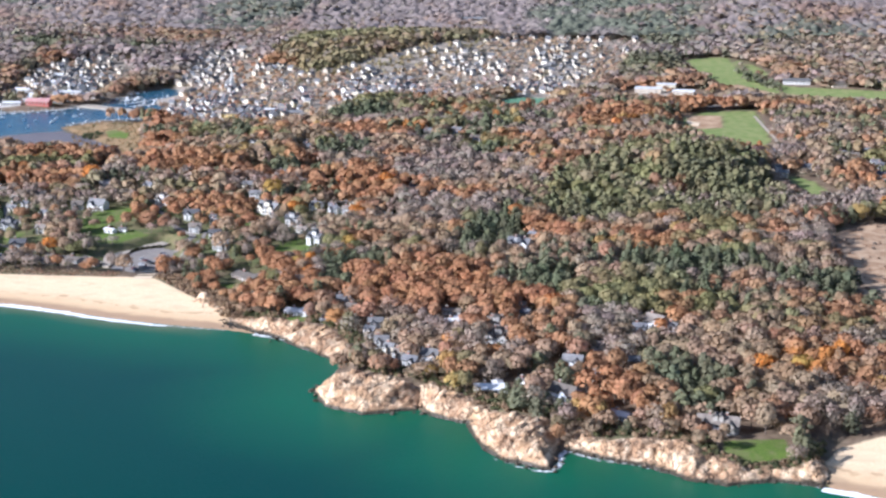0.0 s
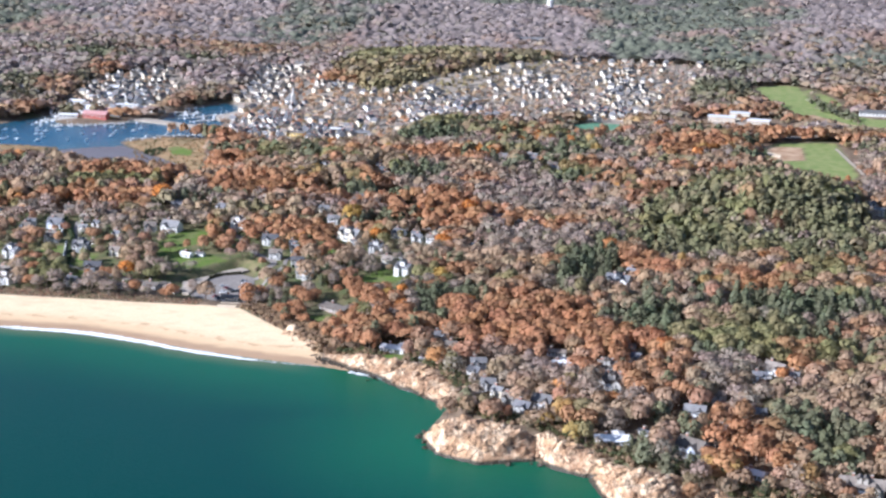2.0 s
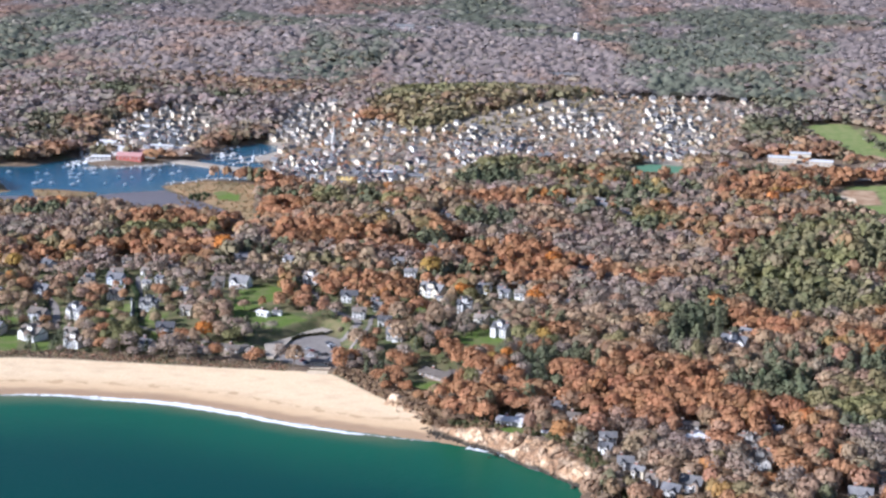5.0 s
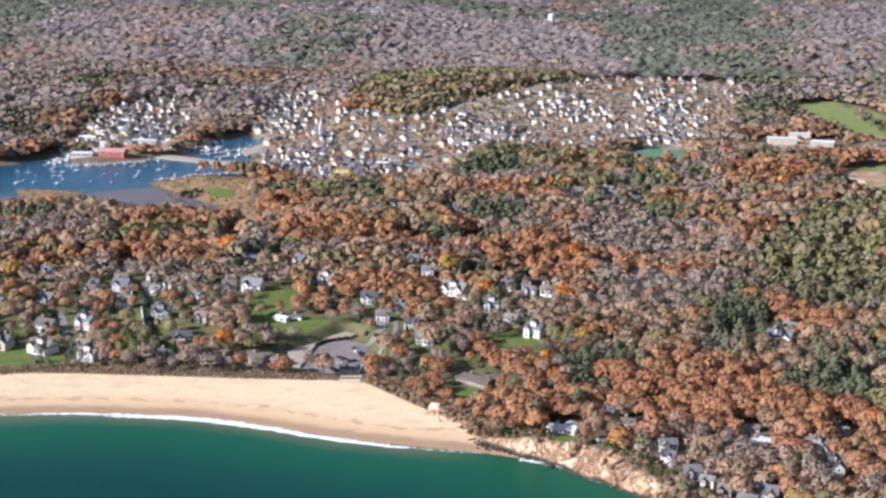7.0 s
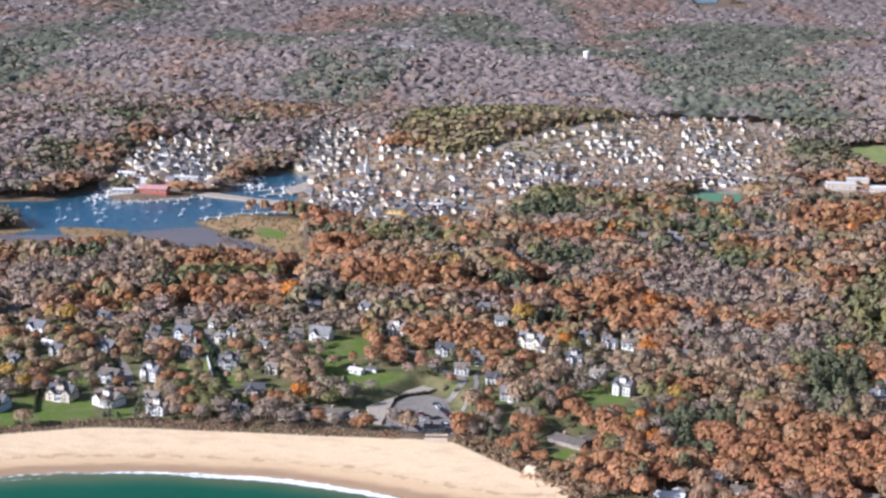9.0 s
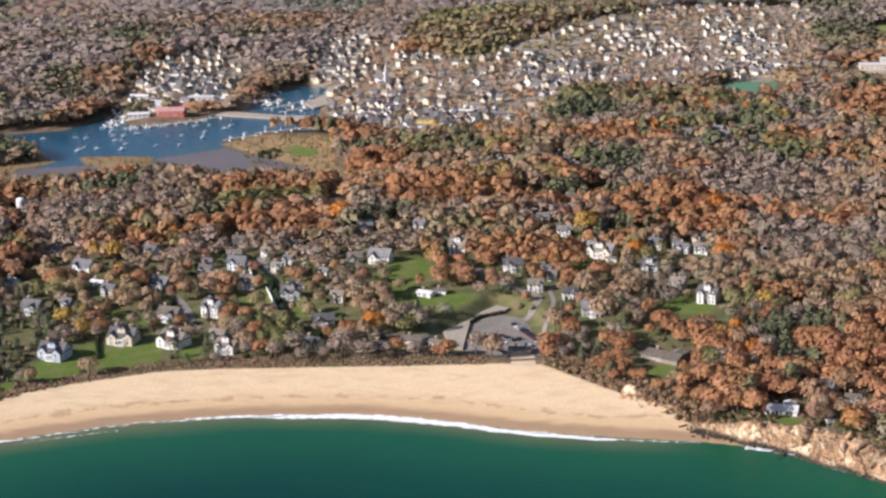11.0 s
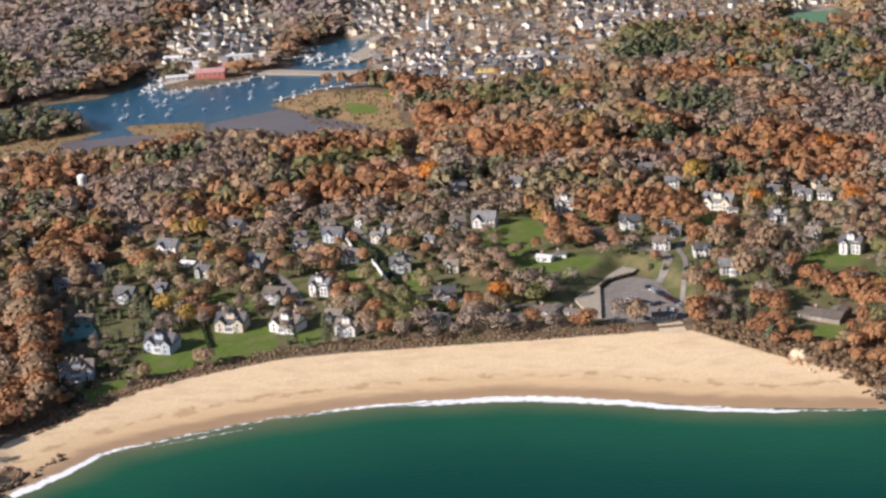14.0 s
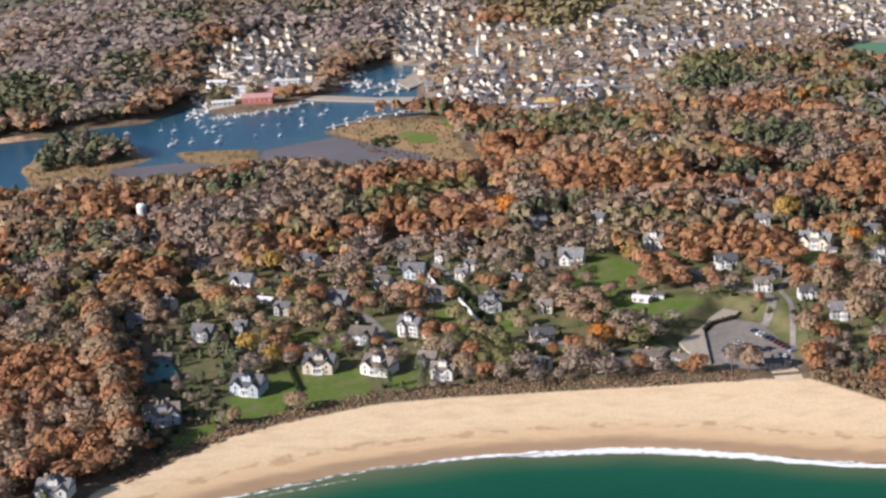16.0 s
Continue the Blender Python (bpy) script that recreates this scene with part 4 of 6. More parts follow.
house(-261.9, 91.7, 11.4, "slate", "plain")
house(-297.1, 113.1, 8.9, "grey", "plain")
house(-279.5, 67, 8.9, "grey", "low")
house(-50.1, 233.3, 8.9, "grey", "plain")
house(-401.7, 867.8, 11.4, "grey", "plain")
house(-408.9, 775.5, 6.3, "white", "plain")
house(-370.5, 758.6, 6.3, "white", "plain")
house(241.8, 52, 16.5, "white", "grand", label="large white mansion in a pine wood")
house(251.6, 70.9, 8.9, "tan", "plain")
house(206.7, -101.4, 12.1, "white", "low")
house(111.2, -81.9, 15.2, "white", "low")
house(136.5, -61.8, 8.3, "white", "plain")
house(144.3, -78.7, 7.6, "white", "plain")
house(129.3, -99.5, 3.8, "white", "low")
house(159.9, -124.8, 7.6, "white", "plain")
house(168.3, -145.6, 8.3, "white", "plain")
house(174.2, -158, 6.3, "cream", "plain")
house(180.1, -169.7, 6.3, "grey", "plain")
house(198.2, -174.8, 11.4, "brown", "plain")
house(234.7, -137.8, 15.2, "grey", "grand")
house(248.3, -93.6, 7.6, "cream", "plain")
house(171.6, 195.7, 6.3, "white", "plain")
house(113.8, 159.9, 8.3, "white", "low")
house(103.4, 163.2, 7.0, "white", "plain")
house(145.6, 140.4, 6.3, "grey", "plain")
house(185.9, 76.7, 5.1, "white", "plain")
house(232.7, -224.9, 17.8, "white", "low", label="long low white house on a clifftop terrace")
house(271.1, -234.7, 15.2, "bluegrey", "plain")
house(298.4, -258.7, 11.4, "bluegrey", "low")
house(345.2, -274.3, 21.6, "stone", "grand", label="sprawling grey fieldstone mansion behind a clifftop lawn")
house(307.4, -183.3, 7.6, "tan", "plain")
house(275.6, -182.7, 11.4, "slate", "plain")
house(287.9, -210, 5.7, "tan", "plain")
house(323.7, -111.8, 12.7, "grey", "plain")
house(332.8, -121.5, 5.7, "white", "plain")
house(246.3, -78, 5.7, "white", "plain")
house(266.5, 406.9, 8.9, "white", "plain")
house(481.7, 404.3, 7.6, "white", "plain")
house(509, 395.9, 7.6, "white", "plain")
house(520.6, 350.4, 7.6, "white", "plain")
house(533.6, 351.7, 7.6, "cream", "plain")
house(504.4, 283.4, 7.6, "grey", "plain")
house(445.9, 331.5, 7.6, "white", "plain")
house(522.6, 285.4, 7.0, "white", "plain")
house(492.7, 380.9, 6.3, "cream", "plain")
house(533, 410.2, 6.3, "white", "plain")
house(-308.8, -69.5, 13.9, "white", "grand")
house(-283, 136, 8, "white", "plain")
house(-85, 235, 10, "slate", "plain")
house(-234, 135, 9, "white", "low")
house(-174, 149, 9, "bluegrey", "plain")
house(-161, 179, 9, "white", "plain")
house(-55, 28, 12, "grey", "low")
house(89, 174, 9, "white", "plain")
house(156, 238, 8, "tan", "plain")
house(319, 368, 8, "white", "plain")
house(451, 398, 9, "white", "plain")
house(188, -185, 9, "grey", "plain")
house(232, -113, 11, "grey", "grand")
house(249, -213, 6, "white", "low")
house(289, -157, 8, "white", "plain")
house(314, -123, 8, "bluegrey", "plain")
house(173, 222, 7, "white", "plain")
house(204, -82, 11, "white", "low")
house(161, -108, 9, "white", "plain")
house(436, 305, 7, "white", "plain")
house(448, 349, 8, "tan", "plain")
house(498, 341, 8, "white", "low")
house(518, 389, 8, "cream", "plain")
house(531, 361, 8, "white", "plain")
house(527, 312, 8, "cream", "plain")
house(540, 308, 7, "white", "plain")
house(552, 320, 8, "white", "plain")
house(449, 310, 8, "cream", "plain")
house(472, 339, 8, "grey", "plain")
house(126, 478, 8, "white", "plain")
house(176, 481, 11, "white", "plain")
house(194, 445, 9, "white", "plain")
house(116, 186, 9, "cream", "plain")
house(151, 476, 10, "cream", "plain")
house(-183, 337, 9, "bluegrey", "low")
house(-251, 404, 6, "white", "plain")
house(47, 281, 9, "white", "plain")
house(51, 400, 8, "cream", "plain")
house(-161, 212, 8, "grey", "plain")
house(-126, 198, 7, "cream", "plain")
house(-375, 380, 9, "white", "low")
house(-234, 378, 6, "white", "plain")
house(-33, 280, 8, "grey", "low")
house(-42, 24, 10, "grey", "low")
house(-244, 96, 7, "slate", "plain")
house(-118, 120, 5, "white", "low")
house(-150, 138, 7, "white", "low", label="low white pool house beside a walled garden")
house(20, 128, 5, "white", "plain")
house(60, 150, 6, "cream", "low")
house(96, 112, 6, "grey", "low")

# ---- town ----
def cottage_templates():
    made = []
    for colour, w, d, h, roof in (("ivory", 6, 5, 4.4, ROOFS[0]), ("cream", 7, 5.5, 4.8, ROOFS[1]), ("ivory", 6.5, 5.5, 5, ROOFS[2]), ("grey", 6.5, 5.5, 4.8, ROOFS[1]), ("tan", 7.5, 5.5, 4.6, ROOFS[2]), ("white", 5.5, 6.5, 5.8, ROOFS[1])):
        base = new("town_house")
        tagged(base, {"white": "white clapboard town house with a gabled roof", "cream": "cream wooden town house with a gabled roof", "ivory": "ivory-painted town house with a brown gabled roof", "grey": "grey-shingled town house with a gabled roof", "tan": "tan town house with a gabled roof"}[colour], "house", "houses of the town")
        gabled(base, ("wall", "roof"), -w / 2, w / 2, -d / 2, d / 2, 0, h, 0.8, WALLS[colour], roof, True)
        part("chimney", box(bmesh.new(), 1.2, 2.1, 0.2, 1.1, h, h + d * 0.4 + 1.4), BRICK, base)
        made.append(base)
    return made


def scatter(outline, gap, seed, chance=1.0):
    """Places on a jittered grid inside an outline."""
    o = np.array(outline, float)
    rng = np.random.default_rng(seed)
    X, Y = np.meshgrid(np.arange(o[:, 0].min(), o[:, 0].max(), gap), np.arange(o[:, 1].min(), o[:, 1].max(), gap))
    X, Y = X.ravel() + rng.uniform(-0.4, 0.4, X.size) * gap, Y.ravel() + rng.uniform(-0.4, 0.4, X.size) * gap
    keep = (sdf(outline, X, Y) > 0) & (rng.random(X.size) < chance)
    return np.stack([X[keep], Y[keep]], 1)


TEMPLATES = cottage_templates()
spots = np.concatenate([scatter(TOWN, 8.6, 5), scatter(WEST_TOWN, 9.5, 6)])
# where the houses crowd: centre, half widths, share of the plots built on
QUARTERS = [(-135, 840, 34, 105, 0.75), (-86, 625, 28, 80, 0.8), (-22, 590, 32, 60, 0.6), (-55, 850, 14, 32, 0.6), (72, 745, 38, 95, 0.5), (164, 885, 50, 60, 0.32), (127, 705, 20, 40, 0.3), (267, 850, 32, 140, 0.55), (250, 735, 36, 45, 0.6), (290, 1120, 70, 90, 0.2), (-265, 760, 42, 85, 0.6), (-262, 860, 30, 50, 0.3)]
chance = np.full(len(spots), 0.05)
for cx, cy, rx, ry, share in QUARTERS:
    chance = np.maximum(chance, share * np.exp(-((((spots[:, 0] - cx) / rx) ** 2 + ((spots[:, 1] - cy) / ry) ** 2) ** 2)))
spots = spots[np.random.default_rng(55).random(len(spots)) < 1.4 * chance * (0.45 + 1.1 * grain(*spots.T, 45, 78))]
open_land = (sdf(HARBOUR, *spots.T) < -6) & (any_of([PLAYING_FIELD], *spots.T) < -5)
spots = spots[open_land]
spots = spots[np.argsort(spots[:, 1])]
rng = np.random.default_rng(12)
TOWN_HOUSES = [(float(x), float(y), 8.5) for x, y in spots]
for k, (x, y) in enumerate(spots[:300]):
    at = pose(x, y, z_at(x, y), 0, 0, rng.choice((-38, 52)) + rng.uniform(-22, 22)) @ Matrix.Diagonal((*rng.uniform(0.72, 1.2, 2), rng.uniform(0.75, 1.05), 1))
    if k < len(TEMPLATES):
        TEMPLATES[k].matrix_basis = at
    else:
        copy_thing(TEMPLATES[rng.integers(len(TEMPLATES))], at)


def town_blocks(places):
    """The farther houses of the town, too many and too small to tell apart."""
    rng = random.Random(3)
    bm = bmesh.new()
    for x, y in places:
        w, d, h, z, turn = rng.uniform(2.2, 4.0), rng.uniform(1.9, 2.8), rng.uniform(3.2, 5.0), z_at(x, y), rng.choice((-0.66, 0.91)) + rng.uniform(-0.4, 0.4)
        first = len(bm.verts)
        prism(bm, [(-d, -2), (d, -2), (d, h), (0, h + d * 0.8), (-d, h)], -w, w, True, rng.choice((0, 0, 1, 2)))
        prism(bm, [(-d - 0.4, h - 0.3), (0, h + d * 0.8 + 0.05), (d + 0.4, h - 0.3), (d + 0.4, h), (0, h + d * 0.8 + 0.4), (-d - 0.4, h)], -w - 0.3, w + 0.3, True, rng.choice((3, 4, 5, 5)))
        bm.verts.ensure_lookup_table()
        bmesh.ops.transform(bm, matrix=Matrix.Translation((x, y, z)) @ Matrix.Rotation(turn, 4, "Z"), verts=bm.verts[first:])
    tagged(part("town_blocks", bm, [WALLS["ivory"], WALLS["cream"], WALLS["tan"], ROOFS[0], ROOFS[1], ROOFS[2]]), "crowded white and cream wooden houses of the far town", "houses", kind="stuff")


town_blocks(spots[300:])


def plain_building(name, x, y, w, d, h, wall, roof, turn, label, pitch=0.25, category="building"):
    base = new(name)
    base.matrix_basis = pose(x, y, z_at(x, y), 0, 0, turn)
    tagged(base, label, category)
    gabled(base, ("wall", "roof"), -w / 2, w / 2, -d / 2, d / 2, 0, h, pitch, wall, roof, True)
    for wx in np.arange(-w / 2 + 2, w / 2 - 1.5, max(4.0, w / 8)):
        linked("window", WINDOW, base, pose_at=pose(wx, -d / 2, min(h - 1.2, 2.2)))
    TOWN_HOUSES.append((x, y, w))
    return base


plain_building("school", 362, 737.8, 27, 13, 5, WALLS["tan"], PALE_ROOF, -8, "long tan school building with a pale flat roof", 0.06, "school")
plain_building("school", 398, 727, 22, 12, 4.5, WALLS["tan"], PALE_ROOF, -12, "tan school wing with a pale flat roof", 0.06, "school")
plain_building("school", 382, 757.2, 20, 11, 6.5, WALLS["cream"], PALE_ROOF, -8, "taller pale school hall with a flat roof", 0.06, "school")
plain_building("clubhouse", 523.9, 801.5, 28.6, 9.1, 3.9, WALLS["white"], ROOFS[0], -6, "long white clubhouse beside a fairway", 0.5, "clubhouse")
plain_building("clubhouse", 566.1, 781.3, 16.9, 9.1, 3.9, WALLS["tan"], ROOFS[2], 10, "tan clubhouse annex beside a fairway", 0.5, "clubhouse")
plain_building("shop_row", -47.5, 561.6, 19.5, 7.2, 3.9, WALLS["yellow"], ROOFS[2], -4, "long yellow shop building by the railway", 0.3, "shop")
plain_building("station", -55.2, 527.8, 16.9, 6.5, 3.2, WALLS["white"], PALE_ROOF, -3, "long white station building by the railway", 0.3, "station")
plain_building("shed", -22.1, 523.9, 19.5, 4.5, 2.6, WALLS["white"], PALE_ROOF, -3, "low white shed beside the railway", 0.15, "shed")
plain_building("shed", -111.8, 538.2, 14.3, 5.9, 3.2, WALLS["white"], PALE_ROOF, 4, "white shed by the harbour shore", 0.2, "shed")
plain_building("shop_row", -13, 588.2, 22.1, 7.8, 4.5, WALLS["white"], PALE_ROOF, -6, "long white shop building", 0.2, "shop")
plain_building("shop_row", 13, 572, 15.6, 7.8, 4.5, WALLS["cream"], ROOFS[0], 8, "cream shop building in the town", 0.4, "shop")
plain_building("boat_shed", -262.6, 657.8, 24, 11, 4.2, WALLS["red"], RED_ROOF, -6, "large boat shed with a faded red roof", 0.45, "boat shed")
plain_building("boat_shed", -252, 676, 22, 10, 4.6, WALLS["slate"], RED_ROOF, -4, "red boat shed with a pinkish roof", 0.4, "boat shed")
plain_building("boat_shed", -276.2, 677.3, 15.6, 10.4, 4.5, WALLS["white"], PALE_ROOF, -8, "white boat shed beside the red sheds", 0.3, "boat shed")
plain_building("boat_shed", -286, 698.8, 28.6, 7.8, 3.9, WALLS["white"], PALE_ROOF, -6, "long white boat store in the yard", 0.2, "boat shed")
plain_building("boat_shed", -250.2, 705.2, 39, 7.2, 3.9, WALLS["white"], PALE_ROOF, -4, "long white boat store behind the yard", 0.2, "boat shed")
plain_building("boat_shed", -299, 723, 16, 6.5, 3.6, WALLS["white"], PALE_ROOF, -8, "white boat store in the crowded yard", 0.3, "boat shed")
plain_building("boat_shed", -286, 740, 12, 7.5, 3.6, WALLS["white"], PALE_ROOF, 14, "white boat store in the crowded yard", 0.3, "boat shed")
plain_building("boat_shed", -270, 750, 14, 6.5, 3.6, WALLS["white"], PALE_ROOF, -20, "white boat store in the crowded yard", 0.3, "boat shed")
plain_building("boat_shed", -290, 656, 18, 7.5, 3.6, WALLS["white"], PALE_ROOF, 4, "white boat store in the crowded yard", 0.3, "boat shed")
plain_building("boat_shed", -224, 707, 16, 6.5, 3.6, WALLS["white"], PALE_ROOF, -8, "white boat store in the crowded yard", 0.3, "boat shed")
plain_building("boat_shed", -244, 765, 12, 7.5, 3.6, WALLS["white"], PALE_ROOF, 14, "white boat store in the crowded yard", 0.3, "boat shed")
plain_building("boat_shed", -259, 792, 14, 6.5, 3.6, WALLS["white"], PALE_ROOF, -20, "white boat store in the crowded yard", 0.3, "boat shed")
plain_building("boat_shed", -281, 784, 18, 7.5, 3.6, WALLS["white"], PALE_ROOF, 4, "white boat store in the crowded yard", 0.3, "boat shed")
plain_building("mansion", -79.3, 1655.5, 32.5, 10.4, 7.8, WALLS["white"], ROOFS[0], 0, "distant white building in the woods", 0.5, "building")
plain_building("mansion", -39, 1651, 13, 7.8, 6.5, WALLS["white"], ROOFS[0], 12, "distant white building in the woods", 0.5, "building")
plain_building("mansion", 156.7, 1257.8, 39, 9.1, 5.9, WALLS["white"], ROOFS[0], 10, "distant long white building on the wooded hill", 0.5, "building")


def church(x, y):
    base = new("church")
    base.matrix_basis = pose(x, y, z_at(x, y), 0, 0, 20)
    tagged(base, "white wooden church with a tall pointed steeple", "church")
    gabled(base, ("wall", "roof"), -5, 5, -8, 8, 0, 6.5, 1.0, WALLS["white"], ROOFS[0], False)
    part("tower", box(bmesh.new(), -1.9, 1.9, -11, -7.5, -2, 13), WALLS["white"], base)
    bm = bmesh.new()
    bmesh.ops.create_cone(bm, cap_ends=True, segments=8, radius1=2.1, radius2=0.1, depth=10, matrix=Matrix.Translation((0, -9.2, 18)))
    part("steeple", bm, WALLS["grey"], base)


church(-82.5, 757.9)


def water_tower(x, y):
    base = new("water_tower")
    base.matrix_basis = pose(x, y, z_at(x, y) - 1)
    tagged(base, "tall white cylindrical water tower above the woods", "water tower")
    bm = bmesh.new()
    bmesh.ops.create_cone(bm, cap_ends=True, segments=28, radius1=4.4, radius2=4.4, depth=21, matrix=Matrix.Translation((0, 0, 10.5)))
    part("tank", bm, WALLS["white"], base)
    bm = bmesh.new()
    bmesh.ops.create_cone(bm, cap_ends=True, segments=28, radius1=4.6, radius2=0.8, depth=1.6, matrix=Matrix.Translation((0, 0, 21.8)))
    part("cap", bm, TRIM, base)


water_tower(174.8, 1495)


def garden_wall(line, label):
    p = [Vector((x, y, z_at(x, y))) for x, y in line]
    base = new("garden_wall")
    tagged(base, label, "wall")
    for a, b in zip(p, p[1:]):
        along_it = (b - a).normalized()
        across = Vector((-along_it.y, along_it.x, 0)) * 0.3
        bm = bmesh.new()
        low = [bm.verts.new(q + Vector((0, 0, -0.5))) for q in (a + across, a - across, b - across, b + across)]
        top = [bm.verts.new(q + Vector((0, 0, 2.0))) for q in (a + across, a - across, b - across, b + across)]
        bm.faces.new(top)
        for i in range(4):
            bm.faces.new((low[i], low[(i + 1) % 4], top[(i + 1) % 4], top[i]))
        part("wall_panel", bm, WALLS["white"], base)


garden_wall([(-152, 168), (-149, 150), (-146, 134)], "white garden wall beside a dark hedge")
garden_wall([(-137, 118), (-131, 92), (-125.5, 66)], "long white garden wall along a lane")
garden_wall([(-161, 92), (-155, 66)], "white garden wall between two gardens")
garden_wall([(-180, 80), (-174, 58)], "white garden wall beside a tall house")


def tank(x, y):
    base = new("storage_tank")
    base.matrix_basis = pose(x, y, z_at(x, y))
    tagged(base, "white domed storage tank among trees", "tank")
    bm = bmesh.new()
    bmesh.ops.create_cone(bm, cap_ends=True, segments=20, radius1=3.0, radius2=3.0, depth=9, matrix=Matrix.Translation((0, 0, 4)))
    part("shell", bm, WALLS["white"], base)
    bm = bmesh.new()
    bmesh.ops.create_uvsphere(bm, u_segments=20, v_segments=10, radius=3.0, matrix=Matrix.Translation((0, 0, 8.4)) @ Matrix.Diagonal((1, 1, 0.6, 1)))
    part("dome", bm, TRIM, base)
    HOUSES.append((x, y, 8))


tank(-316, 313)

# ---- boats and docks ----
def boat(length, mast, label):
    base = new("sailing_boat" if mast else "motor_boat")
    tagged(base, label, "boat", "boats at their moorings")
    bm = bmesh.new()
    rings = []
    for s, half, deck in ((-0.5, 0.11, 0.9), (-0.25, 0.15, 0.85), (0.05, 0.16, 0.9), (0.3, 0.11, 1.05), (0.5, 0.01, 1.3)):
        x = s * length
        rings.append([bm.verts.new((x, y * length, z)) for y, z in ((-half, deck), (-half * 0.75, 0.0), (0, -0.5), (half * 0.75, 0.0), (half, deck))])
    for a, b in zip(rings, rings[1:]):
        for i in range(4):
            bm.faces.new((a[i], a[i + 1], b[i + 1], b[i]))
        bm.faces.new((a[4], a[0], b[0], b[4]))
    bm.faces.new(rings[0])
    part("hull", bm, HULL, base)
    bm = prism(bmesh.new(), [(-0.22 * length, 0.8), (0.2 * length, 0.9), (0.12 * length, 1.6 if mast else 2.4), (-0.16 * length, 1.6 if mast else 2.5)], -0.08 * length, 0.08 * length)
    cabin = part("cabin", bm, TRIM, base)
    if mast:
        stick = part("mast", tube(bmesh.new(), [(0.06 * length, 0, 0.8), (0.06 * length, 0, mast)], [0.11, 0.07]), MAST, base)
        part("boom", tube(bmesh.new(), [(0.06 * length, 0, 2.4), (-0.36 * length, 0, 2.5)], [0.2, 0.16]), HULL, stick)
    else:
        part("windscreen", box(bmesh.new(), 0.1 * length, 0.13 * length, -0.07 * length, 0.07 * length, 1.7, 2.3), GLASS, cabin)
    return base


FLEET = [boat(8.5, 12, "white sailing boat moored with its sails down"), boat(7, 9.5, "small white sailing boat on a mooring"), boat(7.5, 0, "white motor boat on a mooring"), boat(5.5, 0, "small white motor boat on a mooring")]
rng = np.random.default_rng(4)
MOORINGS = [(-351, 552.5), (-344.5, 588.2), (-312, 624), (-286, 614.2), (-221, 624), (-156, 604.5), (-175.5, 588.2), (-214.5, 565.5), (-260, 520), (-312, 529.8)]
berths = np.concatenate([scatter(MOORINGS, 16, 8, 0.6), scatter([(-364, 520), (-344.5, 585), (-390, 604.5), (-455, 559), (-448.5, 494)], 30, 9, 0.5), scatter([(-188.5, 698.8), (-156, 773.5), (-130, 760.5), (-146.2, 702)], 19, 10, 0.5)])
berths = berths[(sdf(HARBOUR, *berths.T) > 7) & (sdf(MUD, *berths.T) < -6) & (sdf(MARSH_ISLE, *berths.T) < -6) & (sdf(WOODED_ISLE, *berths.T) < -7) & (sdf(MARSH_SPIT, *berths.T) < -7)]
for k, (x, y) in enumerate(berths):
    at = pose(x, y, 0.05, 0, 0, 28 + rng.uniform(-14, 14)) @ Matrix.Scale(rng.uniform(0.7, 0.95), 4)
    if k < 4:
        FLEET[k].matrix_basis = at
    else:
        copy_thing(FLEET[rng.integers(4)], at)


def dock(x, y, length, turn, boats=0):
    base = new("dock")
    base.matrix_basis = pose(x, y, 0, 0, 0, turn)
    tagged(base, "pale wooden floating dock on piles", "dock", "docks of the harbour")
    part("decking", box(bmesh.new(), -length / 2, length / 2, -1.1, 1.1, 0.25, 0.75), DECK, base)
    for px in np.arange(-length / 2 + 1, length / 2, 9):
        part("dock_post", tube(bmesh.new(), [(px, 1.5, -3), (px, 1.5, 2.4)], [0.2, 0.18]), BARK, base)
    a = radians(turn)
    for k in range(boats):
        s = (k + 0.5) / boats * length - length / 2
        off = 4.6 if k % 2 else -4.6
        copy_thing(FLEET[2 + k % 2] if k % 3 else FLEET[1], pose(x + s * math.cos(a) - off * math.sin(a), y + s * math.sin(a) + off * math.cos(a), 0.05, 0, 0, turn + 90) @ Matrix.Scale(0.72, 4))


for x, y, length, turn, n in ((-279.5, 622.7, 39, 12, 8), (-250.2, 633.8, 36.4, 20, 8), (-308.8, 640.2, 32.5, 70, 7), (-165.8, 588.2, 39, 20, 6), (-146.2, 689, 45.5, 36, 8), (-178.8, 715, 26, 50, 4), (-159.2, 705.2, 28.6, 40, 4), (-139.8, 596.7, 26, -8, 3), (-195, 566.8, 29.9, 34, 5), (-227.5, 650, 19.5, 25, 3), (-157.6, 673.5, 30, 28, 4), (-136.0, 700.1, 26, 34, 5), (-180.0, 708.1, 22, 40, 4), (-281.8, 623.2, 26, 34, 5), (-243.0, 641.4, 24, 22, 3), (-308.0, 651.8, 22, 40, 4), (-172, 690, 30, 28, 3), (-196, 716, 34, 38, 6), (-186, 752, 26, 62, 5), (-128, 762, 30, 60, 4)):
    dock(x, y, length, turn, n)


# boats laid up ashore in the yard
rng = np.random.default_rng(14)
for x, y in scatter([(-322, 690), (-310, 664), (-285, 650), (-246, 668), (-222, 690), (-235, 730), (-262, 765), (-300, 740)], 6.2, 15, 0.72):
    if all(abs(x - hx) > w * 0.55 + 2 or abs(y - hy) > 8 for hx, hy, w in TOWN_HOUSES):
        copy_thing(FLEET[2 + rng.integers(2)], pose(x, y, z_at(x, y) + 0.5, 0, 0, rng.uniform(-25, 35)) @ Matrix.Scale(rng.uniform(0.75, 1.15), 4))


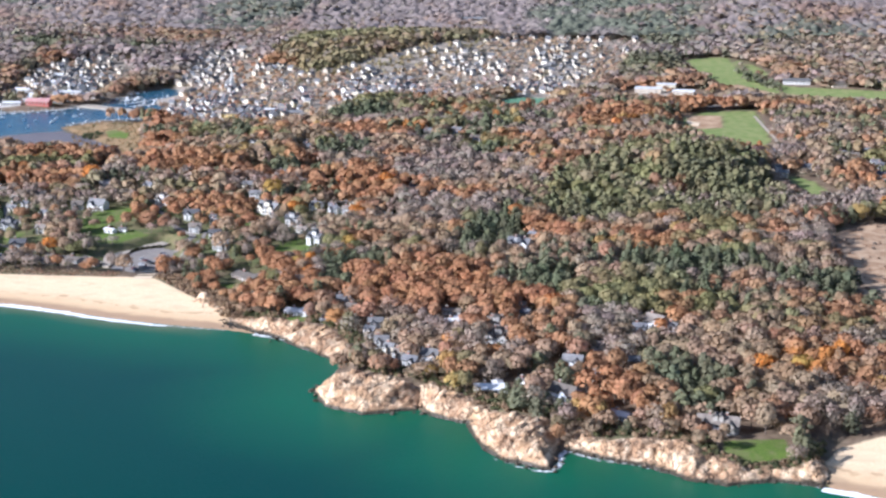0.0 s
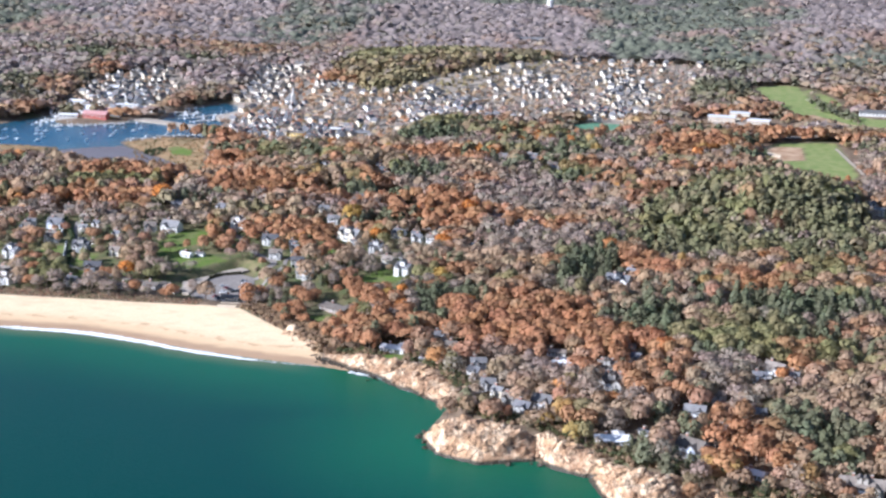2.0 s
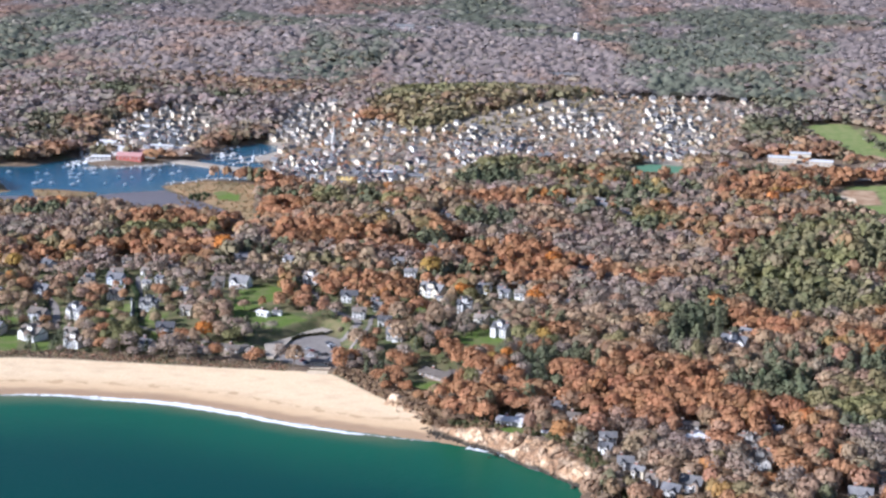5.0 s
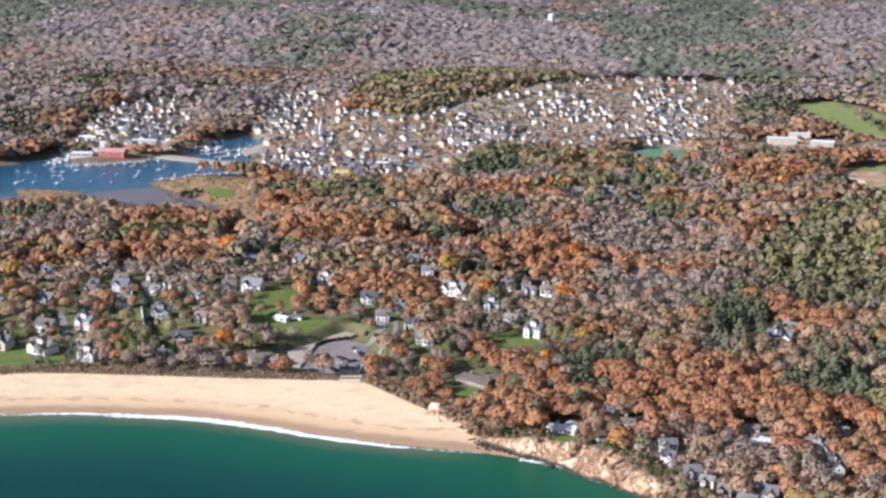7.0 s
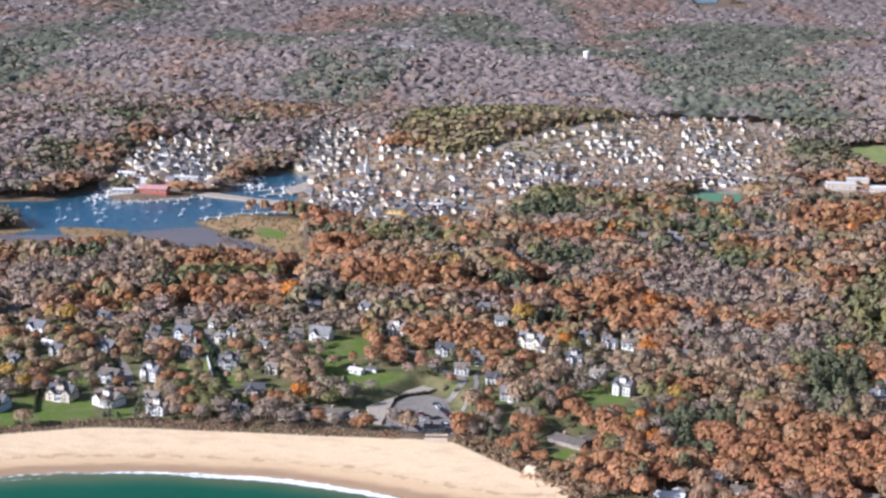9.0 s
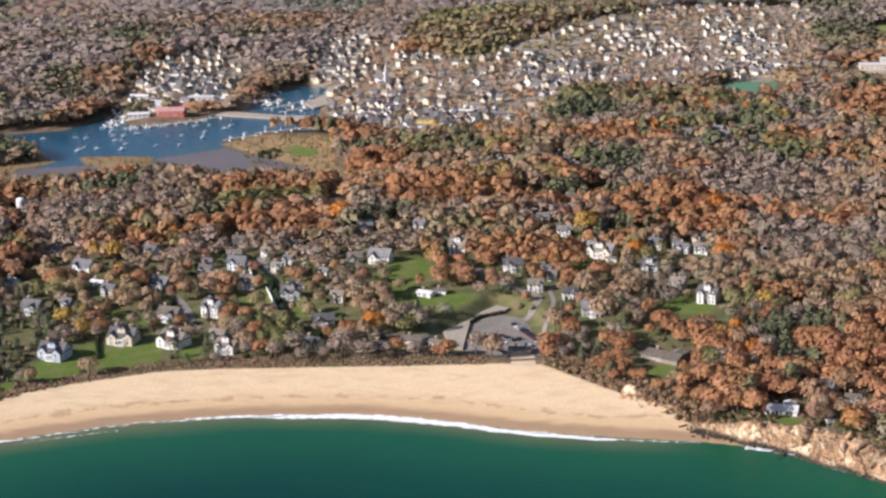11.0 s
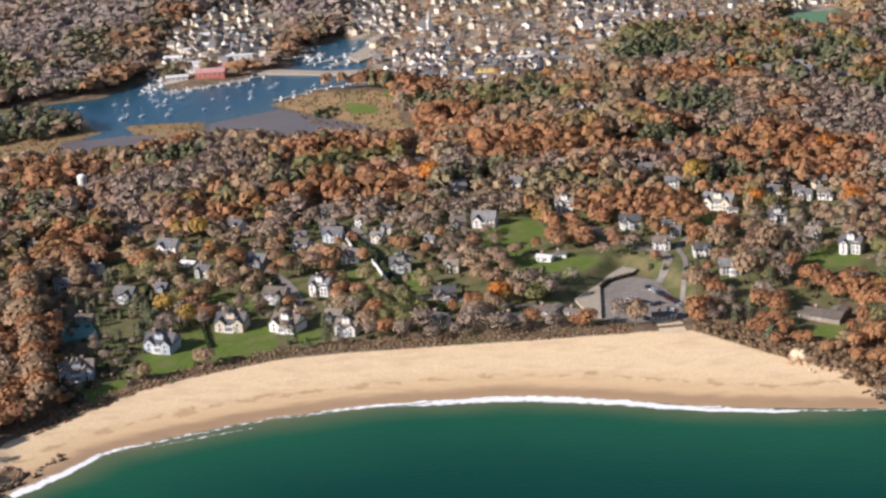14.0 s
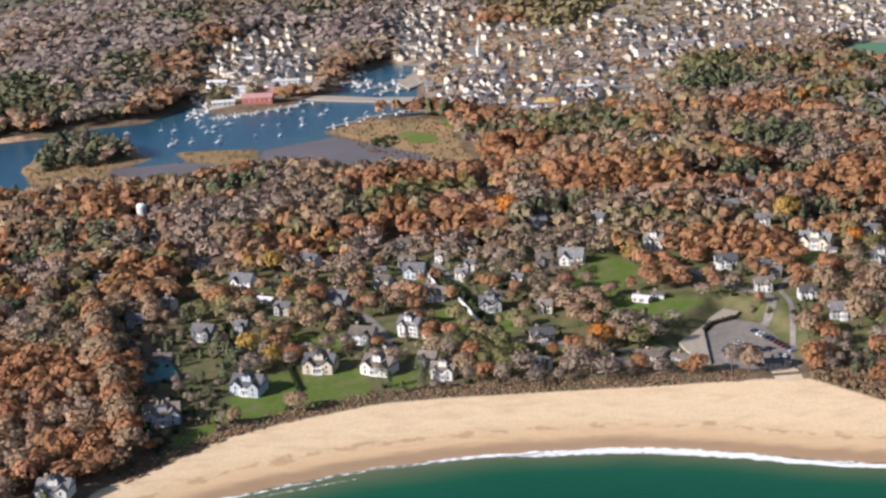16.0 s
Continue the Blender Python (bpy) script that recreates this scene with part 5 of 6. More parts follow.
# ---- cars ----
def car(paint, label):
    base = new("car")
    tagged(base, label, "car", "parked cars")
    bm = prism(bmesh.new(), [(-2.2, 0.35), (2.2, 0.35), (2.25, 0.8), (1.2, 0.95), (-1.9, 1.0), (-2.2, 0.85)], -0.88, 0.88)
    bmesh.ops.bevel(bm, geom=bm.edges[:], offset=0.07, segments=1, affect="EDGES")
    part("body", bm, paint, base)
    part("glasshouse", prism(bmesh.new(), [(-1.85, 0.96), (1.15, 0.94), (0.45, 1.38), (-1.3, 1.42)], -0.78, 0.78), GLASS, base)
    part("roof_panel", box(bmesh.new(), -1.25, 0.4, -0.7, 0.7, 1.4, 1.47), paint, base)
    wheel = None
    for x in (-1.35, 1.4):
        for y in (-0.86, 0.86):
            bm = bmesh.new()
            bmesh.ops.create_cone(bm, cap_ends=True, segments=12, radius1=0.33, radius2=0.33, depth=0.22, matrix=Matrix.Translation((x, y, 0.33)) @ Matrix.Rotation(math.pi / 2, 4, "X"))
            wheel = part("wheel", bm, TYRE, base)
            bm = bmesh.new()
            bmesh.ops.create_cone(bm, cap_ends=True, segments=10, radius1=0.2, radius2=0.2, depth=0.25, matrix=Matrix.Translation((x, y, 0.33)) @ Matrix.Rotation(math.pi / 2, 4, "X"))
            part("rim", bm, MAST, wheel)
    return base


CARS = [car(p, f"{n} car parked on the asphalt") for p, n in zip(PAINTS, ("white", "silver", "black", "dark blue", "red"))]
bays = [(0.2 + 1.15 * k, 53 - 3.1 * k, 20) for k in range(9)] + [(-15 + 2.9 * k, 46 - 3.4 * k, 5) for k in range(4)] + [(-9.5, 28, 5), (-3, 31, 5), (-0.4, 33, 8), (-12.4, 18.4, 60), (-10, 14, 60), (-1.5, 57, 10), (7, 20.5, 80), (4, 22, 80), (-20, 34, 10), (-17, 27, 10), (2.5, 24, 80)]
rng = np.random.default_rng(7)
for k, (x, y, turn) in enumerate(bays):
    at = pose(x, y, 3.53, 0, 0, turn + rng.uniform(-4, 4))
    if k < 5:
        CARS[k].matrix_basis = at
    elif rng.random() < 0.85:
        copy_thing(CARS[rng.integers(5)], at)


# ---- trees ----
TINTS = {
    "rust": (0.425, 0.22, 0.11), "tan": (0.39, 0.275, 0.175), "bare": (0.375, 0.295, 0.235), "pine": (0.128, 0.138, 0.076),
    "orange": (0.56, 0.225, 0.05), "olive": (0.235, 0.22, 0.095), "yellow": (0.46, 0.3, 0.08),
}
KINDS = list(TINTS)


def clumps(rng, centres, face, out, size, shape=1.0, fuzz=0.28):
    """Ragged leaf clumps at the centres: corners, and for each the way that the crown faces there."""
    n = len(centres)
    face = face + rng.normal(0, 0.3, (n, 3))
    face /= np.linalg.norm(face, axis=1, keepdims=True)
    a = np.cross(face, rng.normal(0, 1, (n, 3)))
    a /= np.linalg.norm(a, axis=1, keepdims=True)
    b = np.cross(face, a)
    size = size * rng.uniform(0.65, 1.35, (n, 1))
    corners = [centres + sa * a * size * rng.uniform(0.6, 1.2, (n, 1)) + sb * b * size * shape * rng.uniform(0.6, 1.2, (n, 1)) for sa, sb in ((-1, -1), (1, -1), (1, 1), (-1, 1))]
    out = out / np.linalg.norm(out, axis=1, keepdims=True) + rng.normal(0, fuzz, (n, 3))
    out = out / np.linalg.norm(out, axis=1, keepdims=True)
    return np.stack(corners, 1), np.repeat(out[:, None], 4, 1)


def broadleaf(rng, n, size, bare=False, lift=0.5):
    """A spreading crown of leaf clumps, swelling into boughs; about 13 m high and 11 m wide."""
    way = rng.normal(0, 1, (n, 3))
    way /= np.linalg.norm(way, axis=1, keepdims=True)
    way[:, 2] = np.where(way[:, 2] < -0.45, -way[:, 2], way[:, 2])
    boughs = rng.normal(0, 1, (16, 3))
    boughs /= np.linalg.norm(boughs, axis=1, keepdims=True)
    near = np.clip((way @ boughs.T - 0.72) / 0.28, 0, 1)
    swell = (near * rng.uniform(0.3, 1.0, 16)).max(1)
    bulge = way + 0.14 * boughs[(way @ boughs.T).argmax(1)]
    reach = (0.88 + 0.17 * swell) * rng.uniform(0.55 if bare else 0.68, 1.06, n)
    at = way * reach[:, None] * (6.0, 6.0, 4.5) + (0, 0, 7.6)
    out = bulge + (0, 0, lift)
    if bare:
        return clumps(rng, at, way + rng.normal(0, 0.6, (n, 3)), out, size, 0.45)
    return clumps(rng, at, way, out, size)


def conifer(rng, n, size):
    """Sprays in uneven tiers round a straight stem, broad and round-topped; about 15 m high."""
    level = np.sort(rng.uniform(0, 1, n)) ** 0.8
    angle = rng.uniform(0, 2 * np.pi, n)
    reach = 4.6 * np.sqrt(np.clip(1 - level**2.3, 0.02, 1)) * (0.85 + 0.2 * np.sin(level * 19 + rng.uniform(0, 6)) + 0.22 * np.sin(angle * 3 + rng.uniform(0, 6)))
    lean = np.stack([np.cos(angle), np.sin(angle)], 1) * (reach * rng.uniform(0.6, 1.05, n))[:, None]
    at = np.column_stack([lean, 2.4 + level * 10.2])
    way = np.column_stack([np.cos(angle) * 0.8, np.sin(angle) * 0.8, 0.3 + 0.8 * level])
    return clumps(rng, at, way, way, size * (0.8 + 0.4 * (1 - level))[:, None], 0.8)


def shrub(rng, n, size):
    way = rng.normal(0, 1, (n, 3))
    way[:, 2] = np.abs(way[:, 2])
    way /= np.linalg.norm(way, axis=1, keepdims=True)
    return clumps(rng, way * (1.6, 1.6, 1.4) * rng.uniform(0.35, 1, (n, 1)) + (0, 0, 0.2), way, way, size, 0.7)


rng = np.random.default_rng(33)
SHAPES = {}
for detail, n, size in ((0, 172, 0.76), (1, 48, 1.5), (2, 14, 2.45)):
    SHAPES["leaf", detail] = [broadleaf(rng, n, size, False, (0.45, 0.8, 1.4)[detail]) for _ in range(7)]
    SHAPES["bare", detail] = [broadleaf(rng, int(n * 1.1), size * 0.9, detail < 2, (0.45, 0.8, 1.4)[detail]) for _ in range(6)]
    SHAPES["pine", detail] = [conifer(rng, n, size * 0.95) for _ in range(6)]
SHAPES["scrub", 0] = [shrub(rng, 24, 0.5) for _ in range(5)]


def crown_mesh(name, verts, facing, colours, material):
    me = mesh_of(name, verts, np.arange(len(verts)).reshape(-1, 4), [material], None, {"tint": colours})
    me.attributes.new("custom_normal", "FLOAT_VECTOR", "POINT").data.foreach_set("vector", np.asarray(facing, np.float32).ravel())
    return me


def grow(name, shapes, xyz, scale, tint, material, label, category="woodland"):
    """One mesh of many plants: each place takes one of the shapes, turned and scaled."""
    rng = np.random.default_rng(len(xyz))
    pick, turn = rng.integers(0, len(shapes), len(xyz)), rng.uniform(0, 2 * np.pi, len(xyz))
    verts, facing, colours = [], [], []
    for k, shape in enumerate(shapes):
        here = pick == k
        c, s = np.cos(turn[here])[:, None], np.sin(turn[here])[:, None]
        p, q = shape[0].reshape(-1, 3), shape[1].reshape(-1, 3)
        wide = scale[here][:, :1]
        x, y = (p[:, 0] * c - p[:, 1] * s) * wide, (p[:, 0] * s + p[:, 1] * c) * wide
        z = p[:, 2] * scale[here][:, 1:]
        verts.append((np.stack([x, y, z], -1) + xyz[here][:, None]).reshape(-1, 3))
        facing.append(np.stack([q[:, 0] * c - q[:, 1] * s, q[:, 0] * s + q[:, 1] * c, q[:, 2] + 0 * c], -1).reshape(-1, 3))
        colours.append(np.repeat(tint[here], len(p), axis=0))
    verts, facing, colours = np.concatenate(verts), np.concatenate(facing), np.concatenate(colours)
    colours = np.column_stack([colours, np.ones(len(colours))])
    ob = new(name, crown_mesh(name, verts, facing, colours, material))
    return tagged(ob, label, category, kind="stuff")


PINE_HILL = [(238.6, 202.8), (273, 292.5), (320.4, 364.7), (371.2, 422.5), (416, 383.5), (434.2, 286), (445.2, 196.3), (408.9, 162.5), (352.3, 130), (291.9, 104), (253.5, 149.5)]
PINE_BAND = [(200.2, 119), (232.1, 147.6), (257.4, 42.9), (308.1, 2.6), (363.4, 20.2), (398.4, 8.5), (427.1, -42.9), (456.3, -101.4), (443.3, -176.2), (410.2, -158), (365.9, -140.4), (321.1, -98.8), (271.7, -78), (229.5, -29.9)]
GREEN_RIDGE = [(-72.8, 936), (-27.3, 1066.7), (61.8, 1107.6), (124.8, 1097.2), (195, 1066), (174.2, 913.9), (88.4, 826.8), (27.3, 809.2), (-45.5, 856.7)]
TOWN_PINES = [(48.8, 607.8), (91.7, 656.5), (146.2, 611), (136.5, 565.5), (77.4, 546)]
BARE_WOOD = [(97.5, 383.5), (167.7, 390), (253.5, 331.5), (250.2, 244.4), (201.5, 240.5), (152.1, 286), (104, 331.5)]
RUST_WOOD = [(126.8, 0), (183.3, 32.5), (247, -32.5), (279.5, -100.1), (269.8, -195), (195, -97.5), (146.2, -78)]
ORANGE_GROVE = [(360.8, -195), (393.2, -167.7), (429, -165.8), (416, -198.9), (387.4, -221)]
WEST_OAKS = [(-420, 130), (-300, 110), (-290, 20), (-280, -50), (-330, -90), (-420, -60)]
WEST_WOODS = [(-330, 700), (-420, 640), (-600, 600), (-900, 700), (-900, 1200), (-150, 1100), (-150, 960), (-250, 930), (-310, 860)]
WEST_PINES = [(-403, 279.5), (-312, 312), (-305.5, 260), (-364, 214.5)]

# groves where one kind of tree prevails: centre, radius, kind
WEST_GROVES = [(-496, 1013, 57, "bare"), (-442, 798, 45, "bare"), (-377, 667, 28, "bare"), (-376, 876, 47, "bare"), (-304, 861, 23, "rust"), (-266, 923, 43, "bare"), (-457, 718, 29, "pine"), (-340, 938, 22, "pine"), (-394, 804, 20, "pine"), (-337, 54, 24, "rust"), (-309, 124, 17, "tan"), (-360, 191, 19, "bare"), (-305, -46, 17, "rust"), (-275, -73, 14, "rust"), (-393, 406, 34, "pine"), (-352, 304, 17, "pine"), (-295, 266, 17, "rust"), (-253, 230, 16, "tan"), (-267, 347, 14, "pine"), (-355, 116, 14, "bare"), (-250, 359, 19, "pine"), (-265, 286, 22, "bare")]
HARBOUR_GROVES = [(-198, 861, 36, "bare"), (-219, 946, 22, "pine"), (-63, 878, 47, "rust"), (-133, 927, 32, "bare"), (-2, 781, 22, "pine"), (-89, 407, 22, "rust"), (-40, 301, 21, "rust"), (-28, 251, 16, "bare"), (-45, 434, 17, "olive"), (-206, 349, 13, "tan"), (-219, 331, 14, "olive"), (-224, 260, 20, "rust"), (-157, 297, 24, "olive"), (-133, 266, 18, "bare"), (-105, 402, 24, "rust"), (-42, 290, 31, "rust"), (-63, 215, 13, "tan"), (-27, 389, 25, "tan"), (-231, 204, 21, "rust"), (-177, 209, 17, "bare"), (-111, 183, 16, "tan")]
INLAND_GROVES = [(77, 560, 26, "pine"), (104, 530, 21, "pine"), (24, 296, 21, "pine"), (52, 302, 17, "pine"), (30, 247, 16, "bare"), (110, 252, 20, "rust"), (21, 456, 16, "rust"), (76, 459, 32, "rust"), (124, 463, 12, "pine"), (128, 391, 27, "tan"), (105, 306, 18, "bare"), (111, 540, 19, "pine"), (112, 457, 22, "rust"), (137, 437, 18, "pine"), (170, 462, 18, "pine"), (207, 402, 24, "olive"), (225, 512, 19, "olive"), (159, 342, 23, "rust"), (179, 269, 35, "bare"), (211, 229, 15, "tan"), (129, 226, 22, "rust"), (56, 281, 23, "pine"), (66, 382, 17, "olive"), (99, 372, 17, "pine"), (252, 419, 18, "tan"), (332, 565, 24, "rust"), (295, 134, 21, "pine"), (130, 242, 21, "rust"), (162, 290, 26, "bare"), (198, 193, 18, "rust")]
EAST_GROVES = [(437, 205, 24, "bare"), (470, 190, 26, "bare"), (455, 110, 22, "bare"), (440, 60, 16, "bare"), (505, 215, 26, "bare"), (116, -60, 13, "pine"), (97, -72, 8, "pine"), (128, -36, 9, "pine"), (88, 30, 14, "orange"), (70, 22, 10, "rust"), (40, -22, 22, "rust"), (66, -42, 20, "tan"), (100, -55, 24, "rust"), (226, 99, 17, "pine"), (211, 55, 11, "pine"), (273, 63, 13, "rust"), (245, -33, 19, "pine"), (297, -44, 9, "rust"), (287, -94, 10, "pine"), (342, -21, 28, "pine"), (151, 96, 19, "tan"), (158, -38, 18, "rust"), (208, -34, 15, "rust"), (176, -78, 18, "rust"), (209, -126, 14, "rust"), (188, -159, 10, "tan"), (244, -166, 11, "rust"), (268, -163, 11, "rust"), (320, -72, 15, "pine"), (356, -68, 15, "pine"), (322, -192, 12, "rust"), (350, -196, 9, "rust"), (292, -220, 10, "rust"), (317, -238, 8, "tan"), (335, -253, 4, "pine"), (261, -280, 7, "pine")]
# open glades in the woods
GLADES = [(-262, 640, 14), (-245, 648, 12), (-280, 655, 14), (-255, 690, 12), (-225, 655, 10), (364, 712, 20), (404, 702, 20), (380, 690, 14), (523, 782, 18), (566, 764, 14), (-47, 540, 8), (-30, 512, 8), (-60, 508, 8), (0, 510, 7), (-10, 560, 8), (22, 296, 11), (69, 306, 10), (89, 257, 9), (89, 244, 9), (66, 289, 6), (280, 318, 11), (294, 323, 10), (25, 299, 8), (-412, 572, 13), (-186, 375, 9), (-353, 382, 9), (-335, 146, 6), (229, 56, 7), (237, 78, 5), (278, -33, 5), (288, -74, 4), (334, 62, 4), (229, -176, 3), (289, 303, 5), (302, 312, 5), (432, 253, 8), (341, -220, 3), (-60, 308, 5), (-209, 219, 5), (-164, 253, 5), (66, -20, 10), (80, -14, 6), (92, 44, 10), (84, 36, 6), (112, -94, 7), (104, -90, 5), (205, -116, 8), (234, -152, 8), (64, -2, 8), (-316, 302, 7), (-302, 250, 6), (-322, 172, 6), (-247, 154, 6), (-138, 122, 6), (-132, 102, 6), (-128, 82, 6), (-141, 140, 5), (-122, 64, 5), (-114, 84, 6)]


# trees that stand out by their colour
FEATURES = [(-100, 249, "orange", 1.35), (51, 207, "yellow", 1.3), (97, 226, "orange", 1.0), (135, 238, "orange", 1.3), (107, 279, "rust", 1.5), (121, 268, "rust", 1.4), (-232, 182, "yellow", 1.1), (-239, 64, "yellow", 1.0), (-76, 45, "orange", 1.0), (74, 156, "orange", 0.9), (82, 216, "rust", 1.2), (123, 135, "orange", 1.1), (67, 409, "yellow", 1.1)]
FEATURES += [(-94, 433, "rust", 1.3), (-208, 123, "rust", 1.0), (-218, 51, "rust", 0.9), (342, -247, "olive", 1.2), (360, -258, "tan", 1.1), (375, -199, "orange", 1.2), (396, -195, "yellow", 1.1), (416, -180, "orange", 1.1), (167, 218, "rust", 1.2), (116, 257, "rust", 1.3), (39, 81, "tan", 1.3), (44, 40, "tan", 1.4), (62, 74, "tan", 1.3), (18, 35, "tan", 1.1)]
# a straight row of tall trees at the western gardens
FEATURES += [(-316 + 2.55 * k, 110 - 11.5 * k, ("rust", "tan", "tan")[k % 3], 1.3) for k in range(14)]


def species(X, Y, rng):
    """The kind of tree at each place, in drifts."""
    n = len(X)
    w = np.tile(np.array([0.23, 0.28, 0.25, 0.14, 0.015, 0.07, 0.018]), (n, 1))
    drift, other = grain(X, Y, 58, 51), grain(X, Y, 42, 61)
    w[:, 0] *= 0.35 + 5 * smooth(0.5, 0.72, drift)
    w[:, 3] *= 0.3 + 7 * smooth(0.55, 0.72, other)
    w[:, 2] *= 0.5 + 3 * smooth(0.5, 0.7, 1 - drift)
    far = smooth(620, 980, Y)[:, None]
    big = grain(X, Y, 170, 71)
    distant = np.stack([0.05 + 0 * big, 0.2 + 0 * big, 0.62 + 0 * big, 0.04 + 0.9 * smooth(0.52, 0.66, big), 0 * big, 0.04 + 0 * big, 0 * big], 1)
    w = w * (1 - far) + distant * far
    for outline, mix in ((TOWN, (0.09, 0.42, 0.38, 0.04, 0.0, 0.05, 0.02)), (WEST_TOWN, (0.09, 0.42, 0.38, 0.04, 0.0, 0.05, 0.02)), (RESIDENTIAL, (0.17, 0.28, 0.3, 0.12, 0.012, 0.11, 0.02)), (PINE_HILL, (0.02, 0.04, 0.03, 0.7, 0, 0.2, 0)), (PINE_BAND, (0.13, 0.15, 0.16, 0.32, 0, 0.24, 0)), (GREEN_RIDGE, (0.04, 0.05, 0.05, 0.66, 0, 0.2, 0)),
                         (GOLF_PINES, (0, 0.02, 0.02, 0.96, 0, 0, 0)), (TOWN_PINES, (0.05, 0.1, 0.05, 0.6, 0, 0.2, 0)), (BARE_WOOD, (0.04, 0.12, 0.84, 0, 0, 0, 0)), (RUST_WOOD, (0.62, 0.22, 0.1, 0.03, 0.02, 0.02, 0)),
                         (ORANGE_GROVE, (0.2, 0.1, 0, 0, 0.6, 0, 0.1)), (WEST_OAKS, (0.45, 0.35, 0.12, 0.03, 0.02, 0.03, 0)), (WEST_WOODS, (0.17, 0.14, 0.27, 0.38, 0, 0.04, 0)), (WEST_PINES, (0.15, 0.15, 0.1, 0.5, 0, 0.1, 0)), (WOODED_ISLE, (0.05, 0.1, 0.2, 0.6, 0, 0.05, 0))):
        k = smooth(-8, 8, sdf(outline, X, Y) + 16 * (grain(X, Y, 30, 81) - 0.5))[:, None]
        w = w * (1 - k) + np.array(mix) * k
    # groves: each kind gathers in drifts of its own, with strays
    score = np.log(w / w.sum(1, keepdims=True) + 1e-4)
    for k in range(7):
        score[:, k] += 8.0 * (1 - far[:, 0]) * (grain(X, Y, 42, 101 + 7 * k, 2) - 0.5) + 4.5 * far[:, 0] * (grain(X, Y, 130, 201 + 7 * k, 2) - 0.5)
    for cx, cy, r, name in WEST_GROVES + HARBOUR_GROVES + INLAND_GROVES + EAST_GROVES:
        score[:, KINDS.index(name)] += 4.5 * np.exp(-(((X - cx) ** 2 + (Y - cy) ** 2) / (1.1 * r) ** 2))
    share = np.exp(np.clip(score - score.max(1, keepdims=True), -9, 0))
    share[:, 3] *= 0.3
    share /= share.sum(1, keepdims=True)
    return (score + 0.7 * rng.gumbel(0, 1, score.shape)).argmax(1), share @ np.array([TINTS[k] for k in KINDS])


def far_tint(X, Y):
    """Mauve-grey leafless woods, tinged with painted haze, with brown drifts and green pine stands."""
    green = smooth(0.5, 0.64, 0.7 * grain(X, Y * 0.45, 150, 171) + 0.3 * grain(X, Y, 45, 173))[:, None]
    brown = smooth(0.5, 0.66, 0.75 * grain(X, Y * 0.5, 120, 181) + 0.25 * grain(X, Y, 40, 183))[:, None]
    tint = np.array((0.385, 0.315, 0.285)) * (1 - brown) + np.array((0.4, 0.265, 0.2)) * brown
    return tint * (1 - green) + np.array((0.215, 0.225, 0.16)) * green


def on_view(X, Y):
    """The part of the land that the flight looks over."""
    right = 255 + 0.256 * (Y + 1062)
    left = np.minimum(-215 - 0.222 * (Y + 708), 220 - 0.33 * (Y + 1084))
    return (X < right) & (X > left)


